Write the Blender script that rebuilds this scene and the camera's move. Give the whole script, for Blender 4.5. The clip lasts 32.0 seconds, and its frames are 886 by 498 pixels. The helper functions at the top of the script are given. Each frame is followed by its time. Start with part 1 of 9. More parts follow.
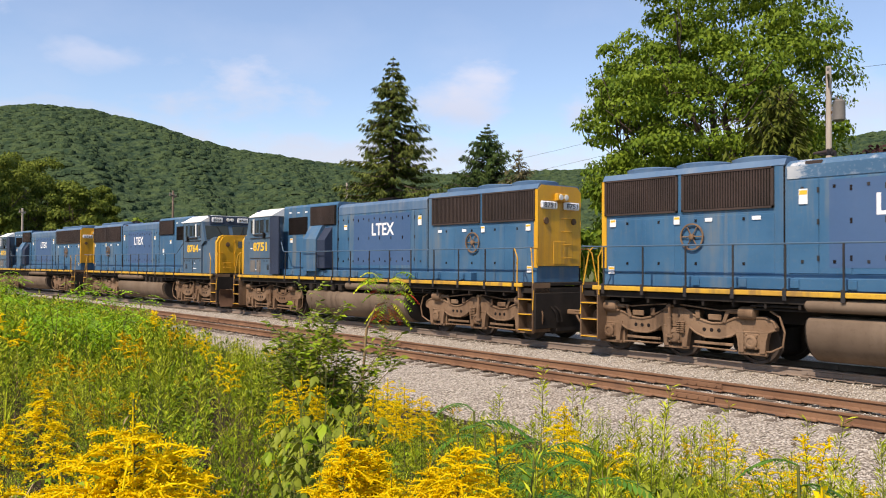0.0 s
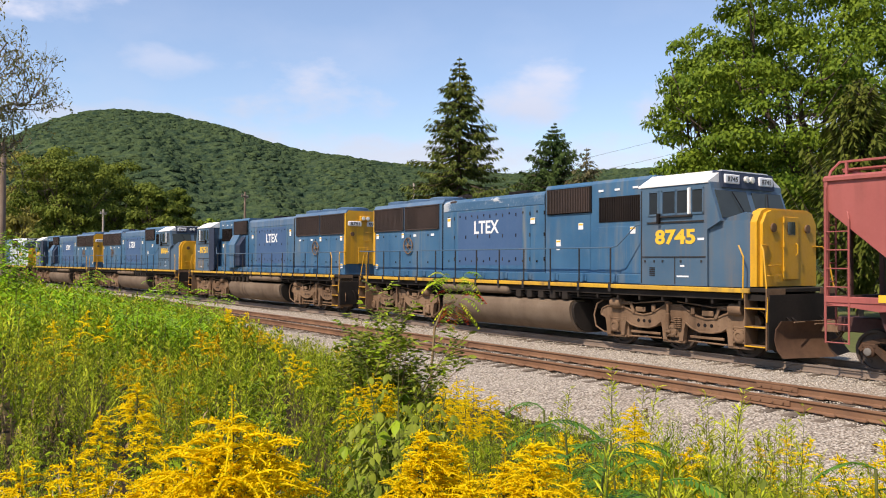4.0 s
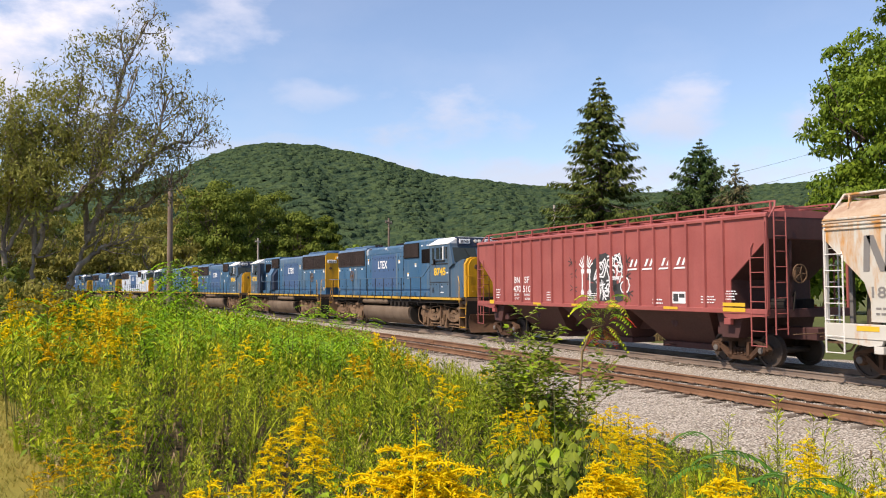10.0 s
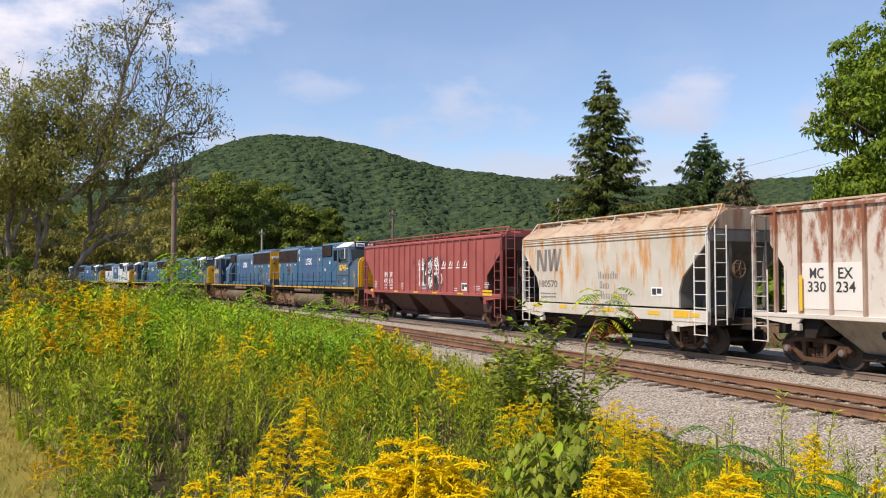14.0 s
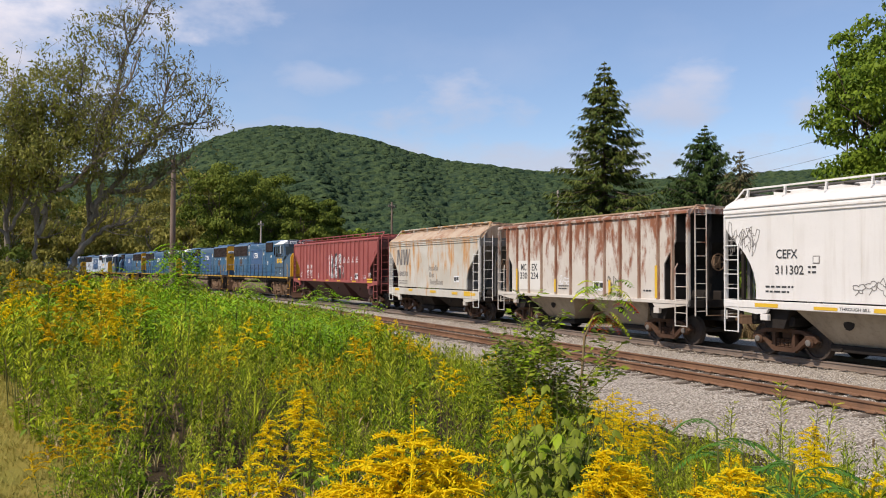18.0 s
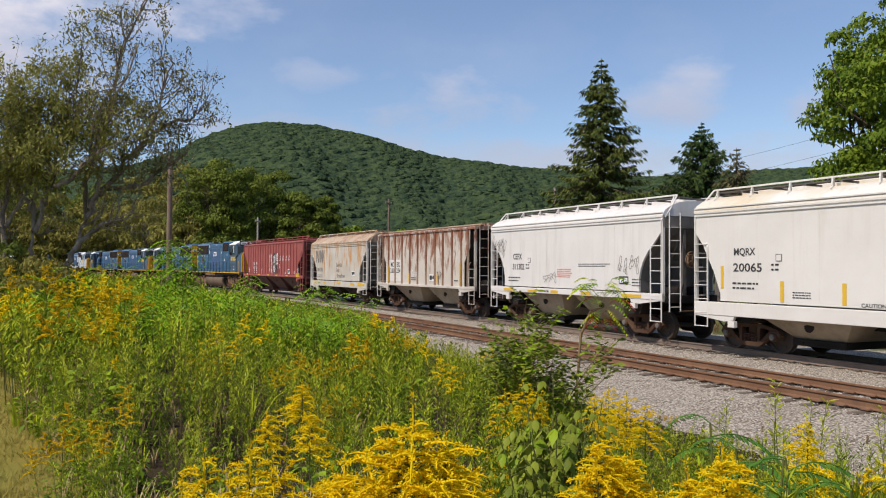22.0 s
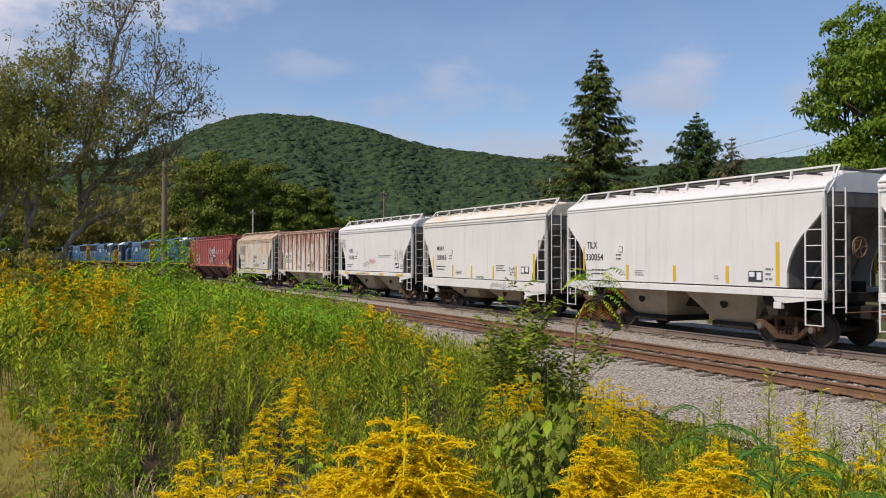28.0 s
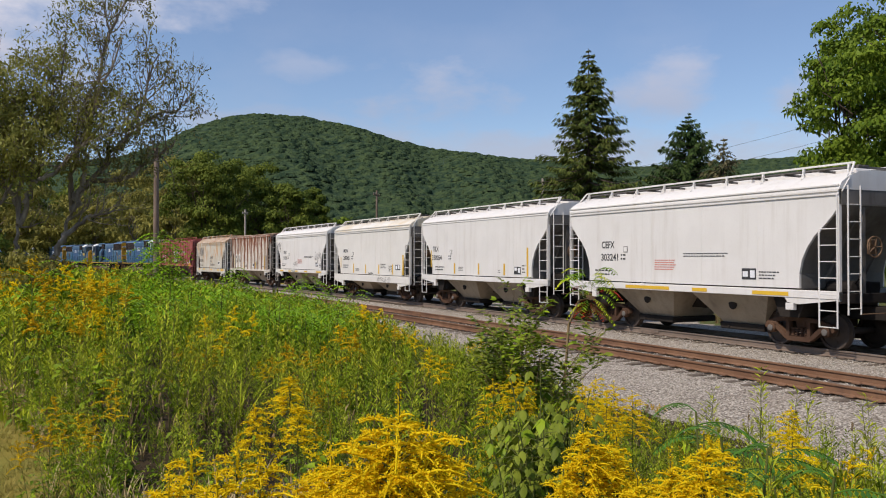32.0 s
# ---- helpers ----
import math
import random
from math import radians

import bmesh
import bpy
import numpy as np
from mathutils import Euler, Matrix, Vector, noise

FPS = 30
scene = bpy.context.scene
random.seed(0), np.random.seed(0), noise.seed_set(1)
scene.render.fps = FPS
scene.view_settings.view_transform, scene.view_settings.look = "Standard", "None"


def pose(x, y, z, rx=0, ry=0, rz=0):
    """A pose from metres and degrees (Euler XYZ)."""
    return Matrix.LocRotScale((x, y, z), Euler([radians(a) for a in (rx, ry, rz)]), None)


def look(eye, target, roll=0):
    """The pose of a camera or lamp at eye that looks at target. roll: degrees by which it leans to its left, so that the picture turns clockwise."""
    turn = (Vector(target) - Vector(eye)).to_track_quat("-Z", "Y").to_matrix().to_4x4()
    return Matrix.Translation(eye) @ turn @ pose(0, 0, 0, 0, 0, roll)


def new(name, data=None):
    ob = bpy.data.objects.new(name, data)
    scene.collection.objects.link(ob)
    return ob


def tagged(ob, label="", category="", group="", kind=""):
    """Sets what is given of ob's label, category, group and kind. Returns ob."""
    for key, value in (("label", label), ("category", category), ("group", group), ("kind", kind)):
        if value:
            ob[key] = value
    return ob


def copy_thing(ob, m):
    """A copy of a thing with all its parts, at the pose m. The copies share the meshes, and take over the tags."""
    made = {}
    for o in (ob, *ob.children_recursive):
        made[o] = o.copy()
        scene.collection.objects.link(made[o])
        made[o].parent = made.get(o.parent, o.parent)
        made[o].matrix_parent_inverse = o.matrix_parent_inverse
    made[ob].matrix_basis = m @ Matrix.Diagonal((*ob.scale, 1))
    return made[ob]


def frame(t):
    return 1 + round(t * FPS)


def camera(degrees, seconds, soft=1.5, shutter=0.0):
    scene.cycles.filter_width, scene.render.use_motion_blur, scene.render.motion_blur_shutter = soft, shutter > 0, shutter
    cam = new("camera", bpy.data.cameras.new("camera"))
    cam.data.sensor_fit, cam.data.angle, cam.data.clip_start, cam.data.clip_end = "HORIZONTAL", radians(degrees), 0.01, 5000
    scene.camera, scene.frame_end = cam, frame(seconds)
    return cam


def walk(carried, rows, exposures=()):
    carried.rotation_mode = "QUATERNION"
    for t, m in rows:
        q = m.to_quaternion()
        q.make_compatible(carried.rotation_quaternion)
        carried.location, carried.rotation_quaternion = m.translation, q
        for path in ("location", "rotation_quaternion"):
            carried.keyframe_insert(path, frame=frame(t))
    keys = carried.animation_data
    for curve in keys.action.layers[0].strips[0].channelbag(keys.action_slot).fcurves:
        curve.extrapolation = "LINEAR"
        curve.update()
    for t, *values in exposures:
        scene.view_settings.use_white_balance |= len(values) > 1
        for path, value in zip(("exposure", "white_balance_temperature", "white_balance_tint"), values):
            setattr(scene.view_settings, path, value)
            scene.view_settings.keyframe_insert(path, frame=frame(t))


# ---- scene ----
EYE_Z = 2.33
FOV = 56.51


def aim(yaw, pitch, roll, dx, dy, dz):
    """Camera pose: yaw from the track's direction (-X) towards the train (+Y), in degrees."""
    a, b = radians(yaw), radians(pitch)
    eye = Vector((dx, dy, EYE_Z + dz))
    way = Vector((-math.cos(a) * math.cos(b), math.sin(a) * math.cos(b), math.sin(b)))
    return look(eye, eye + way * 10, roll)


cam = camera(FOV, 32.0, 1.05, 0.15)
PATH = [
    (0, 39.12, 0.98, 0.22, 0.014, 0.068, -0.007), (0.5, 39.13, 0.93, 0.26, 0.008, 0.059, -0.006), (1, 39.17, 0.89, 0.21, 0.010, 0.070, -0.009), (1.5, 39.20, 0.85, 0.13, 0.010, 0.063, -0.003),
    (2, 39.23, 0.78, 0.04, 0.020, 0.063, -0.000), (2.5, 39.19, 0.76, 0.02, 0.030, 0.060, -0.001), (3, 38.18, 0.73, 0.16, 0.044, 0.053, -0.001), (3.5, 36.57, 0.77, 0.34, 0.048, 0.039, -0.006),
    (5.5, 28.44, 1.64, -0.31, 0.048, -0.027, 0.010), (6, 27.49, 1.69, -0.23, 0.047, -0.030, 0.010), (6.5, 26.67, 1.78, -0.05, 0.040, -0.029, 0.007), (7, 25.57, 1.91, -0.43, 0.034, -0.026, 0.008),
    (7.5, 25.14, 2.10, -0.36, 0.031, -0.026, 0.009), (8, 24.84, 2.24, -0.16, 0.030, -0.027, 0.008), (8.5, 24.60, 2.34, -0.09, 0.027, -0.027, 0.007), (9, 24.95, 2.46, -0.13, 0.023, -0.025, 0.006),
    (9.5, 24.90, 2.52, -0.10, 0.016, -0.023, 0.005), (10, 24.77, 2.54, -0.36, 0.012, -0.022, 0.004), (10.5, 24.55, 2.38, -0.32, 0.011, -0.020, 0.005), (11, 24.40, 2.22, -0.21, 0.007, -0.018, 0.004),
    (11.5, 24.35, 2.16, -0.20, 0.007, -0.018, 0.003), (12, 24.43, 2.10, -0.20, 0.009, -0.018, 0.004), (12.5, 24.47, 2.07, -0.15, 0.007, -0.018, 0.005), (13, 24.45, 2.04, -0.04, 0.009, -0.019, 0.006),
    (13.5, 24.48, 2.03, 0.04, -0.007, -0.013, 0.002), (14, 24.51, 2.03, -0.01, -0.018, -0.008, -0.001), (14.5, 24.56, 1.97, -0.04, -0.024, -0.005, -0.002), (16.5, 24.57, 1.65, 0.06, -0.038, 0.002, -0.005),
    (17, 24.57, 1.59, 0.08, -0.043, 0.004, -0.006), (17.5, 24.58, 1.54, 0.19, -0.043, 0.005, -0.006), (18, 24.57, 1.47, 0.19, -0.044, 0.006, -0.005), (18.5, 24.58, 1.44, 0.28, -0.042, 0.004, -0.006),
    (19, 24.59, 1.43, 0.38, -0.036, 0.001, -0.006), (19.5, 24.59, 1.38, 0.33, -0.026, -0.003, -0.003), (20, 24.60, 1.35, 0.36, -0.022, -0.005, -0.002), (20.5, 24.66, 1.31, 0.43, -0.017, -0.003, -0.006),
    (21, 24.72, 1.29, 0.34, -0.019, -0.006, -0.011), (21.5, 24.74, 1.27, 0.33, -0.021, -0.010, -0.007), (22, 24.79, 1.26, 0.29, -0.016, -0.010, -0.004), (22.5, 24.78, 1.25, 0.22, -0.022, -0.001, -0.002),
    (23, 24.78, 1.23, 0.19, -0.030, 0.005, 0.000), (23.5, 24.84, 1.17, 0.18, -0.029, 0.005, 0.001), (24, 24.90, 1.10, 0.17, -0.023, 0.002, 0.004), (24.5, 24.95, 1.07, -0.08, -0.014, 0.005, 0.002),
    (25, 24.99, 1.02, -0.26, -0.010, 0.003, 0.003), (25.5, 25.02, 0.96, -0.25, -0.009, 0.007, 0.005), (27.5, 25.03, 0.63, -0.12, 0.000, -0.000, 0.010), (28, 25.09, 0.62, -0.02, -0.003, -0.010, 0.003),
    (28.5, 25.15, 0.63, -0.02, -0.003, -0.015, 0.004), (29, 25.25, 0.66, 0.01, -0.000, -0.019, -0.003), (29.5, 25.34, 0.70, 0.00, -0.001, -0.017, -0.002), (30, 25.41, 0.72, -0.15, -0.000, -0.007, -0.006),
    (30.5, 25.46, 0.70, -0.18, -0.003, -0.004, -0.007), (31, 25.52, 0.67, -0.13, -0.004, -0.004, -0.005), (31.5, 25.53, 0.65, -0.05, -0.005, -0.000, -0.003), (32, 25.60, 0.65, -0.04, -0.011, -0.006, -0.004),
]
EXPOSURES = [(0.0, 0.35, 7250, 17), (9.0, 0.37, 7150, 17), (13.0, 0.27, 7050, 17), (17.0, 0.07, 6900, 16), (22.0, -0.12, 6750, 15), (28.0, -0.22, 6650, 15), (32.0, -0.23, 6650, 15)]
walk(cam, [(t, aim(*r)) for t, *r in PATH], EXPOSURES)

# ---- sky, sun ----
SUN_DIR = Vector((0.13, -0.60, 0.79)).normalized()      # towards the sun
SUN_EL = math.asin(SUN_DIR.z)
SUN_AZ = math.atan2(SUN_DIR.x, SUN_DIR.y)                # clockwise from +Y

world = bpy.data.worlds.new("sky")
scene.world = world
world.use_nodes = True
wn, wl = world.node_tree.nodes, world.node_tree.links
wn.clear()
w_out = wn.new("ShaderNodeOutputWorld")
w_bg = wn.new("ShaderNodeBackground")
w_sky = wn.new("ShaderNodeTexSky")
w_sky.sky_type = "NISHITA"
w_sky.sun_disc = False
w_sky.sun_elevation = SUN_EL
w_sky.sun_rotation = SUN_AZ
w_sky.air_density, w_sky.dust_density, w_sky.ozone_density = 1.0, 0.2, 4.5
w_co = wn.new("ShaderNodeTexCoord")
w_map = wn.new("ShaderNodeMapping")
w_map.inputs["Scale"].default_value = (3.2, 3.2, 6.0)
w_map.inputs["Location"].default_value = (0.55, 0.3, 0.2)
w_noise = wn.new("ShaderNodeTexNoise")
w_noise.inputs["Scale"].default_value = 1.35
w_noise.inputs["Detail"].default_value = 7
w_noise.inputs["Roughness"].default_value = 0.52
w_ramp = wn.new("ShaderNodeValToRGB")
w_ramp.color_ramp.elements[0].position = 0.49
w_ramp.color_ramp.elements[0].color = (0.02, 0.02, 0.02, 1)
w_ramp.color_ramp.elements[1].position = 0.66
w_ramp.color_ramp.elements[1].color = (0.75, 0.75, 0.75, 1)
w_mix = wn.new("ShaderNodeMix")
w_mix.data_type = "RGBA"
w_bg.inputs["Strength"].default_value = 0.147
wl.new(w_co.outputs["Generated"], w_map.inputs["Vector"])
wl.new(w_map.outputs["Vector"], w_noise.inputs["Vector"])
wl.new(w_noise.outputs["Fac"], w_ramp.inputs["Fac"])
w_sep = wn.new("ShaderNodeSeparateXYZ")
w_low = wn.new("ShaderNodeMapRange")
w_low.inputs["From Min"].default_value, w_low.inputs["From Max"].default_value = 0.16, 0.30
w_low.inputs["To Min"].default_value, w_low.inputs["To Max"].default_value = 1.0, 0.28
w_mul = wn.new("ShaderNodeMath")
w_mul.operation = "MULTIPLY"
wl.new(w_co.outputs["Generated"], w_sep.inputs["Vector"])
wl.new(w_sep.outputs["Z"], w_low.inputs["Value"])
wl.new(w_low.outputs["Result"], w_mul.inputs[0])
wl.new(w_ramp.outputs["Color"], w_mul.inputs[1])
# banks and wisps of cloud: bearing and height of the middle, half widths, in degrees, and how dense
def sky_math(op, a, b=None, c=None):
    m = wn.new("ShaderNodeMath")
    m.operation = op
    for sock, v in zip(m.inputs, (a, b, c)):
        if isinstance(v, (int, float)):
            sock.default_value = v
        elif v is not None:
            wl.new(v, sock)
    return m.outputs["Value"]


CLOUDS = [(-15, 17, 21, 19, 0.90), (10.5, 18.6, 7, 4.5, 0.45), (28.4, 10.6, 12, 3.6, 0.62), (40, 10.6, 9, 4.0, 0.60), (17, 13.2, 6, 1.8, 0.32), (34, 7.4, 34, 3.6, 0.62), (48.6, 10.6, 4.0, 2.8, 0.70), (12, 9.0, 8, 2.4, 0.5), (62, 9, 14, 4, 0.5)]
w_az = sky_math("MULTIPLY", sky_math("ARCTAN2", w_sep.outputs["Y"], sky_math("MULTIPLY", w_sep.outputs["X"], -1.0)), 57.29578)
w_el = sky_math("MULTIPLY", sky_math("ARCSINE", w_sep.outputs["Z"]), 57.29578)
w_fine = wn.new("ShaderNodeTexNoise")
w_fine.inputs["Scale"].default_value, w_fine.inputs["Detail"].default_value, w_fine.inputs["Roughness"].default_value = 4.2, 8, 0.56
w_flat = wn.new("ShaderNodeMapping")
w_flat.inputs["Scale"].default_value = (1.6, 1.6, 3.4)
wl.new(w_co.outputs["Generated"], w_flat.inputs["Vector"])
wl.new(w_flat.outputs["Vector"], w_fine.inputs["Vector"])
cover = sky_math("ADD", sky_math("MULTIPLY", w_mul.outputs["Value"], 0.2), 0.03)
for c_az, c_el, c_wide, c_high, c_dense in CLOUDS:
    du = sky_math("MULTIPLY", sky_math("SUBTRACT", w_az, c_az), 1.0 / c_wide)
    dv = sky_math("MULTIPLY", sky_math("SUBTRACT", w_el, c_el), 1.0 / c_high)
    away = sky_math("SQRT", sky_math("ADD", sky_math("MULTIPLY", du, du), sky_math("MULTIPLY", dv, dv)))
    body = sky_math("ADD", sky_math("SUBTRACT", 1.0 if c_high > 9 else 0.75, away), sky_math("MULTIPLY", sky_math("SUBTRACT", w_fine.outputs["Fac"], 0.5), 2.6))
    soft = wn.new("ShaderNodeMapRange")
    soft.interpolation_type = "SMOOTHSTEP"
    soft.inputs["From Min"].default_value, soft.inputs["From Max"].default_value = -0.05, 0.75
    soft.inputs["To Max"].default_value = c_dense
    wl.new(body, soft.inputs["Value"])
    cover = sky_math("MAXIMUM", cover, soft.outputs["Result"])
wl.new(cover, w_mix.inputs["Factor"])
# clouds are greyer towards the horizon
w_tone = wn.new("ShaderNodeMapRange")
w_tone.inputs["From Min"].default_value, w_tone.inputs["From Max"].default_value = 10.0, 16.0
w_grey = wn.new("ShaderNodeMix")
w_grey.data_type = "RGBA"
w_grey.inputs["A"].default_value, w_grey.inputs["B"].default_value = (3.75, 3.85, 4.5, 1), (6.2, 6.2, 6.7, 1)
wl.new(w_el, w_tone.inputs["Value"])
wl.new(w_tone.outputs["Result"], w_grey.inputs["Factor"])
wl.new(w_grey.outputs["Result"], w_mix.inputs["B"])
wl.new(w_sky.outputs["Color"], w_mix.inputs["A"])
wl.new(w_mix.outputs["Result"], w_bg.inputs["Color"])
wl.new(w_bg.outputs["Background"], w_out.inputs["Surface"])

sun_data = bpy.data.lights.new("sun", "SUN")
sun_data.energy, sun_data.angle, sun_data.color = 4.5, radians(0.6), (1.0, 0.94, 0.84)
sun = new("sun", sun_data)
sun.matrix_world = look((0, 0, 60), Vector((0, 0, 60)) - SUN_DIR)


# ---- materials ----
def node_mat(name):
    m = bpy.data.materials.new(name)
    m.use_nodes = True
    nt = m.node_tree
    return m, nt, nt.nodes["Principled BSDF"]


def tex_noise(nt, scale, detail=4, stretch=(1, 1, 1), rough=0.55, shift=0.0):
    co = nt.nodes.new("ShaderNodeTexCoord")
    mp = nt.nodes.new("ShaderNodeMapping")
    mp.inputs["Scale"].default_value = stretch
    mp.inputs["Location"].default_value = (shift, shift * 0.7, shift * 0.3)
    nz = nt.nodes.new("ShaderNodeTexNoise")
    nz.inputs["Scale"].default_value, nz.inputs["Detail"].default_value, nz.inputs["Roughness"].default_value = scale, detail, rough
    nt.links.new(co.outputs["Object"], mp.inputs["Vector"])
    nt.links.new(mp.outputs["Vector"], nz.inputs["Vector"])
    return nz.outputs["Fac"]


def ramp(nt, fac, lo, hi):
    r = nt.nodes.new("ShaderNodeMapRange")
    r.inputs["From Min"].default_value, r.inputs["From Max"].default_value = lo, hi
    nt.links.new(fac, r.inputs["Value"])
    return r.outputs["Result"]


def mixc(nt, fac, a, b):
    m = nt.nodes.new("ShaderNodeMix")
    m.data_type = "RGBA"
    for sock, v in ((m.inputs["A"], a), (m.inputs["B"], b)):
        if isinstance(v, tuple):
            sock.default_value = (*v[:3], 1)
        else:
            nt.links.new(v, sock)
    if isinstance(fac, (int, float)):
        m.inputs["Factor"].default_value = fac
    else:
        nt.links.new(fac, m.inputs["Factor"])
    return m.outputs["Result"]


def times(nt, a, b):
    m = nt.nodes.new("ShaderNodeMath")
    m.operation = "MULTIPLY"
    for sock, v in ((m.inputs[0], a), (m.inputs[1], b)):
        if isinstance(v, (int, float)):
            sock.default_value = v
        else:
            nt.links.new(v, sock)
    return m.outputs["Value"]


def bump(nt, bsdf, height, strength, dist=0.01):
    b = nt.nodes.new("ShaderNodeBump")
    b.inputs["Strength"].default_value, b.inputs["Distance"].default_value = strength, dist
    nt.links.new(height, b.inputs["Height"])
    nt.links.new(b.outputs["Normal"], bsdf.inputs["Normal"])


def paint(name, c, c2, dirt=(0.12, 0.075, 0.04), amount=0.5, streak=(0.50, 0.72), rough=0.45, grime=0.35, shift=0.0, metal=0.0, grain=(3.2, 3.2, 0.22)):
    """Weathered paint: two tones, run-down streaks of dirt or rust, blotchy grime."""
    m, nt, b = node_mat(name)
    base = mixc(nt, ramp(nt, tex_noise(nt, 0.8, 5, shift=shift), 0.35, 0.65), c, c2)
    fine = tex_noise(nt, 14, 4, shift=shift)
    base = mixc(nt, times(nt, ramp(nt, fine, 0.55, 0.85), grime), base, dirt)
    runs = tex_noise(nt, 1.0, 6, grain, 0.62, shift + 3.1)
    patch = ramp(nt, tex_noise(nt, 0.45, 3, shift=shift + 7), 0.38, 0.62)
    fac = times(nt, times(nt, ramp(nt, runs, *streak), patch), amount)
    base = mixc(nt, fac, base, dirt)
    nt.links.new(base, b.inputs["Base Color"])
    r = nt.nodes.new("ShaderNodeMapRange")
    r.inputs["To Min"].default_value, r.inputs["To Max"].default_value = rough - 0.08, min(1, rough + 0.25)
    nt.links.new(fine, r.inputs["Value"])
    nt.links.new(r.outputs["Result"], b.inputs["Roughness"])
    b.inputs["Metallic"].default_value = metal
    b.inputs["Specular IOR Level"].default_value = 0.15 if rough >= 0.8 else 0.5
    bump(nt, b, tex_noise(nt, 2.2, 3, shift=shift + 11), 0.10, 0.03)
    return m


def foliage(name, c, c2, thru=0.35, rough=0.55, scale=0.35, each=0.5):
    """Leaf: varies leaf by leaf and in soft drifts, lets light through."""
    m, nt, b = node_mat(name)
    geo = nt.nodes.new("ShaderNodeNewGeometry")
    drift = ramp(nt, tex_noise(nt, scale, 3), 0.32, 0.68)
    f = nt.nodes.new("ShaderNodeMath")
    f.operation = "MULTIPLY_ADD"
    f.inputs[1].default_value = each
    nt.links.new(geo.outputs["Random Per Island"], f.inputs[0])
    sc = times(nt, drift, 1.0 - each)
    nt.links.new(sc, f.inputs[2])
    col = mixc(nt, f.outputs["Value"], c, c2)
    nt.links.new(col, b.inputs["Base Color"])
    b.inputs["Roughness"].default_value = rough
    b.inputs["Specular IOR Level"].default_value = 0.06
    if thru > 0:
        tr = nt.nodes.new("ShaderNodeBsdfTranslucent")
        nt.links.new(col, tr.inputs["Color"])
        ms = nt.nodes.new("ShaderNodeMixShader")
        ms.inputs["Fac"].default_value = thru
        out = nt.nodes["Material Output"]
        nt.links.new(b.outputs["BSDF"], ms.inputs[1])
        nt.links.new(tr.outputs["BSDF"], ms.inputs[2])
        nt.links.new(ms.outputs["Shader"], out.inputs["Surface"])
    return m


def bark(name, c, c2, scale=6):
    m, nt, b = node_mat(name)
    n = tex_noise(nt, scale, 6, (1, 1, 0.25))
    nt.links.new(mixc(nt, ramp(nt, n, 0.35, 0.7), c, c2), b.inputs["Base Color"])
    b.inputs["Roughness"].default_value = 0.9
    b.inputs["Specular IOR Level"].default_value = 0.12
    bump(nt, b, n, 0.5, 0.03)
    return m


def earth(name, tones, scale=1.5, fine=60, strength=0.6, rough=0.95):
    m, nt, b = node_mat(name)
    col = mixc(nt, ramp(nt, tex_noise(nt, scale, 6), 0.35, 0.65), tones[0], tones[1])
    f = tex_noise(nt, fine, 4)
    col = mixc(nt, times(nt, ramp(nt, f, 0.45, 0.75), 0.7), col, tones[2])
    nt.links.new(col, b.inputs["Base Color"])
    b.inputs["Roughness"].default_value = rough
    b.inputs["Specular IOR Level"].default_value = 0.08
    bump(nt, b, f, strength, 0.05)
    return m


def gravel(name):
    m, nt, b = node_mat(name)
    co = nt.nodes.new("ShaderNodeTexCoord")
    vo = nt.nodes.new("ShaderNodeTexVoronoi")
    vo.inputs["Scale"].default_value = 24
    nt.links.new(co.outputs["Object"], vo.inputs["Vector"])
    sep = nt.nodes.new("ShaderNodeSeparateColor")
    nt.links.new(vo.outputs["Color"], sep.inputs["Color"])
    col = mixc(nt, sep.outputs["Red"], (0.35, 0.305, 0.245), (0.70, 0.63, 0.53))
    col = mixc(nt, ramp(nt, vo.outputs["Distance"], 0.35, 0.75), col, (0.16, 0.13, 0.10))
    col = mixc(nt, times(nt, ramp(nt, tex_noise(nt, 0.5, 4), 0.5, 0.75), 0.5), col, (0.26, 0.20, 0.15))
    nt.links.new(col, b.inputs["Base Color"])
    b.inputs["Roughness"].default_value = 0.9
    b.inputs["Specular IOR Level"].default_value = 0.12
    inv = nt.nodes.new("ShaderNodeMath")
    inv.operation = "SUBTRACT"
    inv.inputs[0].default_value = 1.0
    nt.links.new(vo.outputs["Distance"], inv.inputs[1])
    bump(nt, b, inv.outputs["Value"], 0.9, 0.04)
    return m


def island_mat(name, c, c2, rough=0.85):
    m, nt, b = node_mat(name)
    geo = nt.nodes.new("ShaderNodeNewGeometry")
    col = mixc(nt, geo.outputs["Random Per Island"], c, c2)
    col = mixc(nt, times(nt, tex_noise(nt, 30, 3), 0.4), col, tuple(0.6 * v for v in c))
    nt.links.new(col, b.inputs["Base Color"])
    b.inputs["Specular IOR Level"].default_value = 0.12
    b.inputs["Roughness"].default_value = rough
    return m


def glass(name, tint=(0.02, 0.025, 0.03), rough=0.04):
    m, nt, b = node_mat(name)
    n = tex_noise(nt, 3, 2)
    nt.links.new(mixc(nt, n, tint, tuple(v * 1.6 for v in tint)), b.inputs["Base Color"])
    b.inputs["Roughness"].default_value = rough
    b.inputs["Specular IOR Level"].default_value = 0.6
    return m


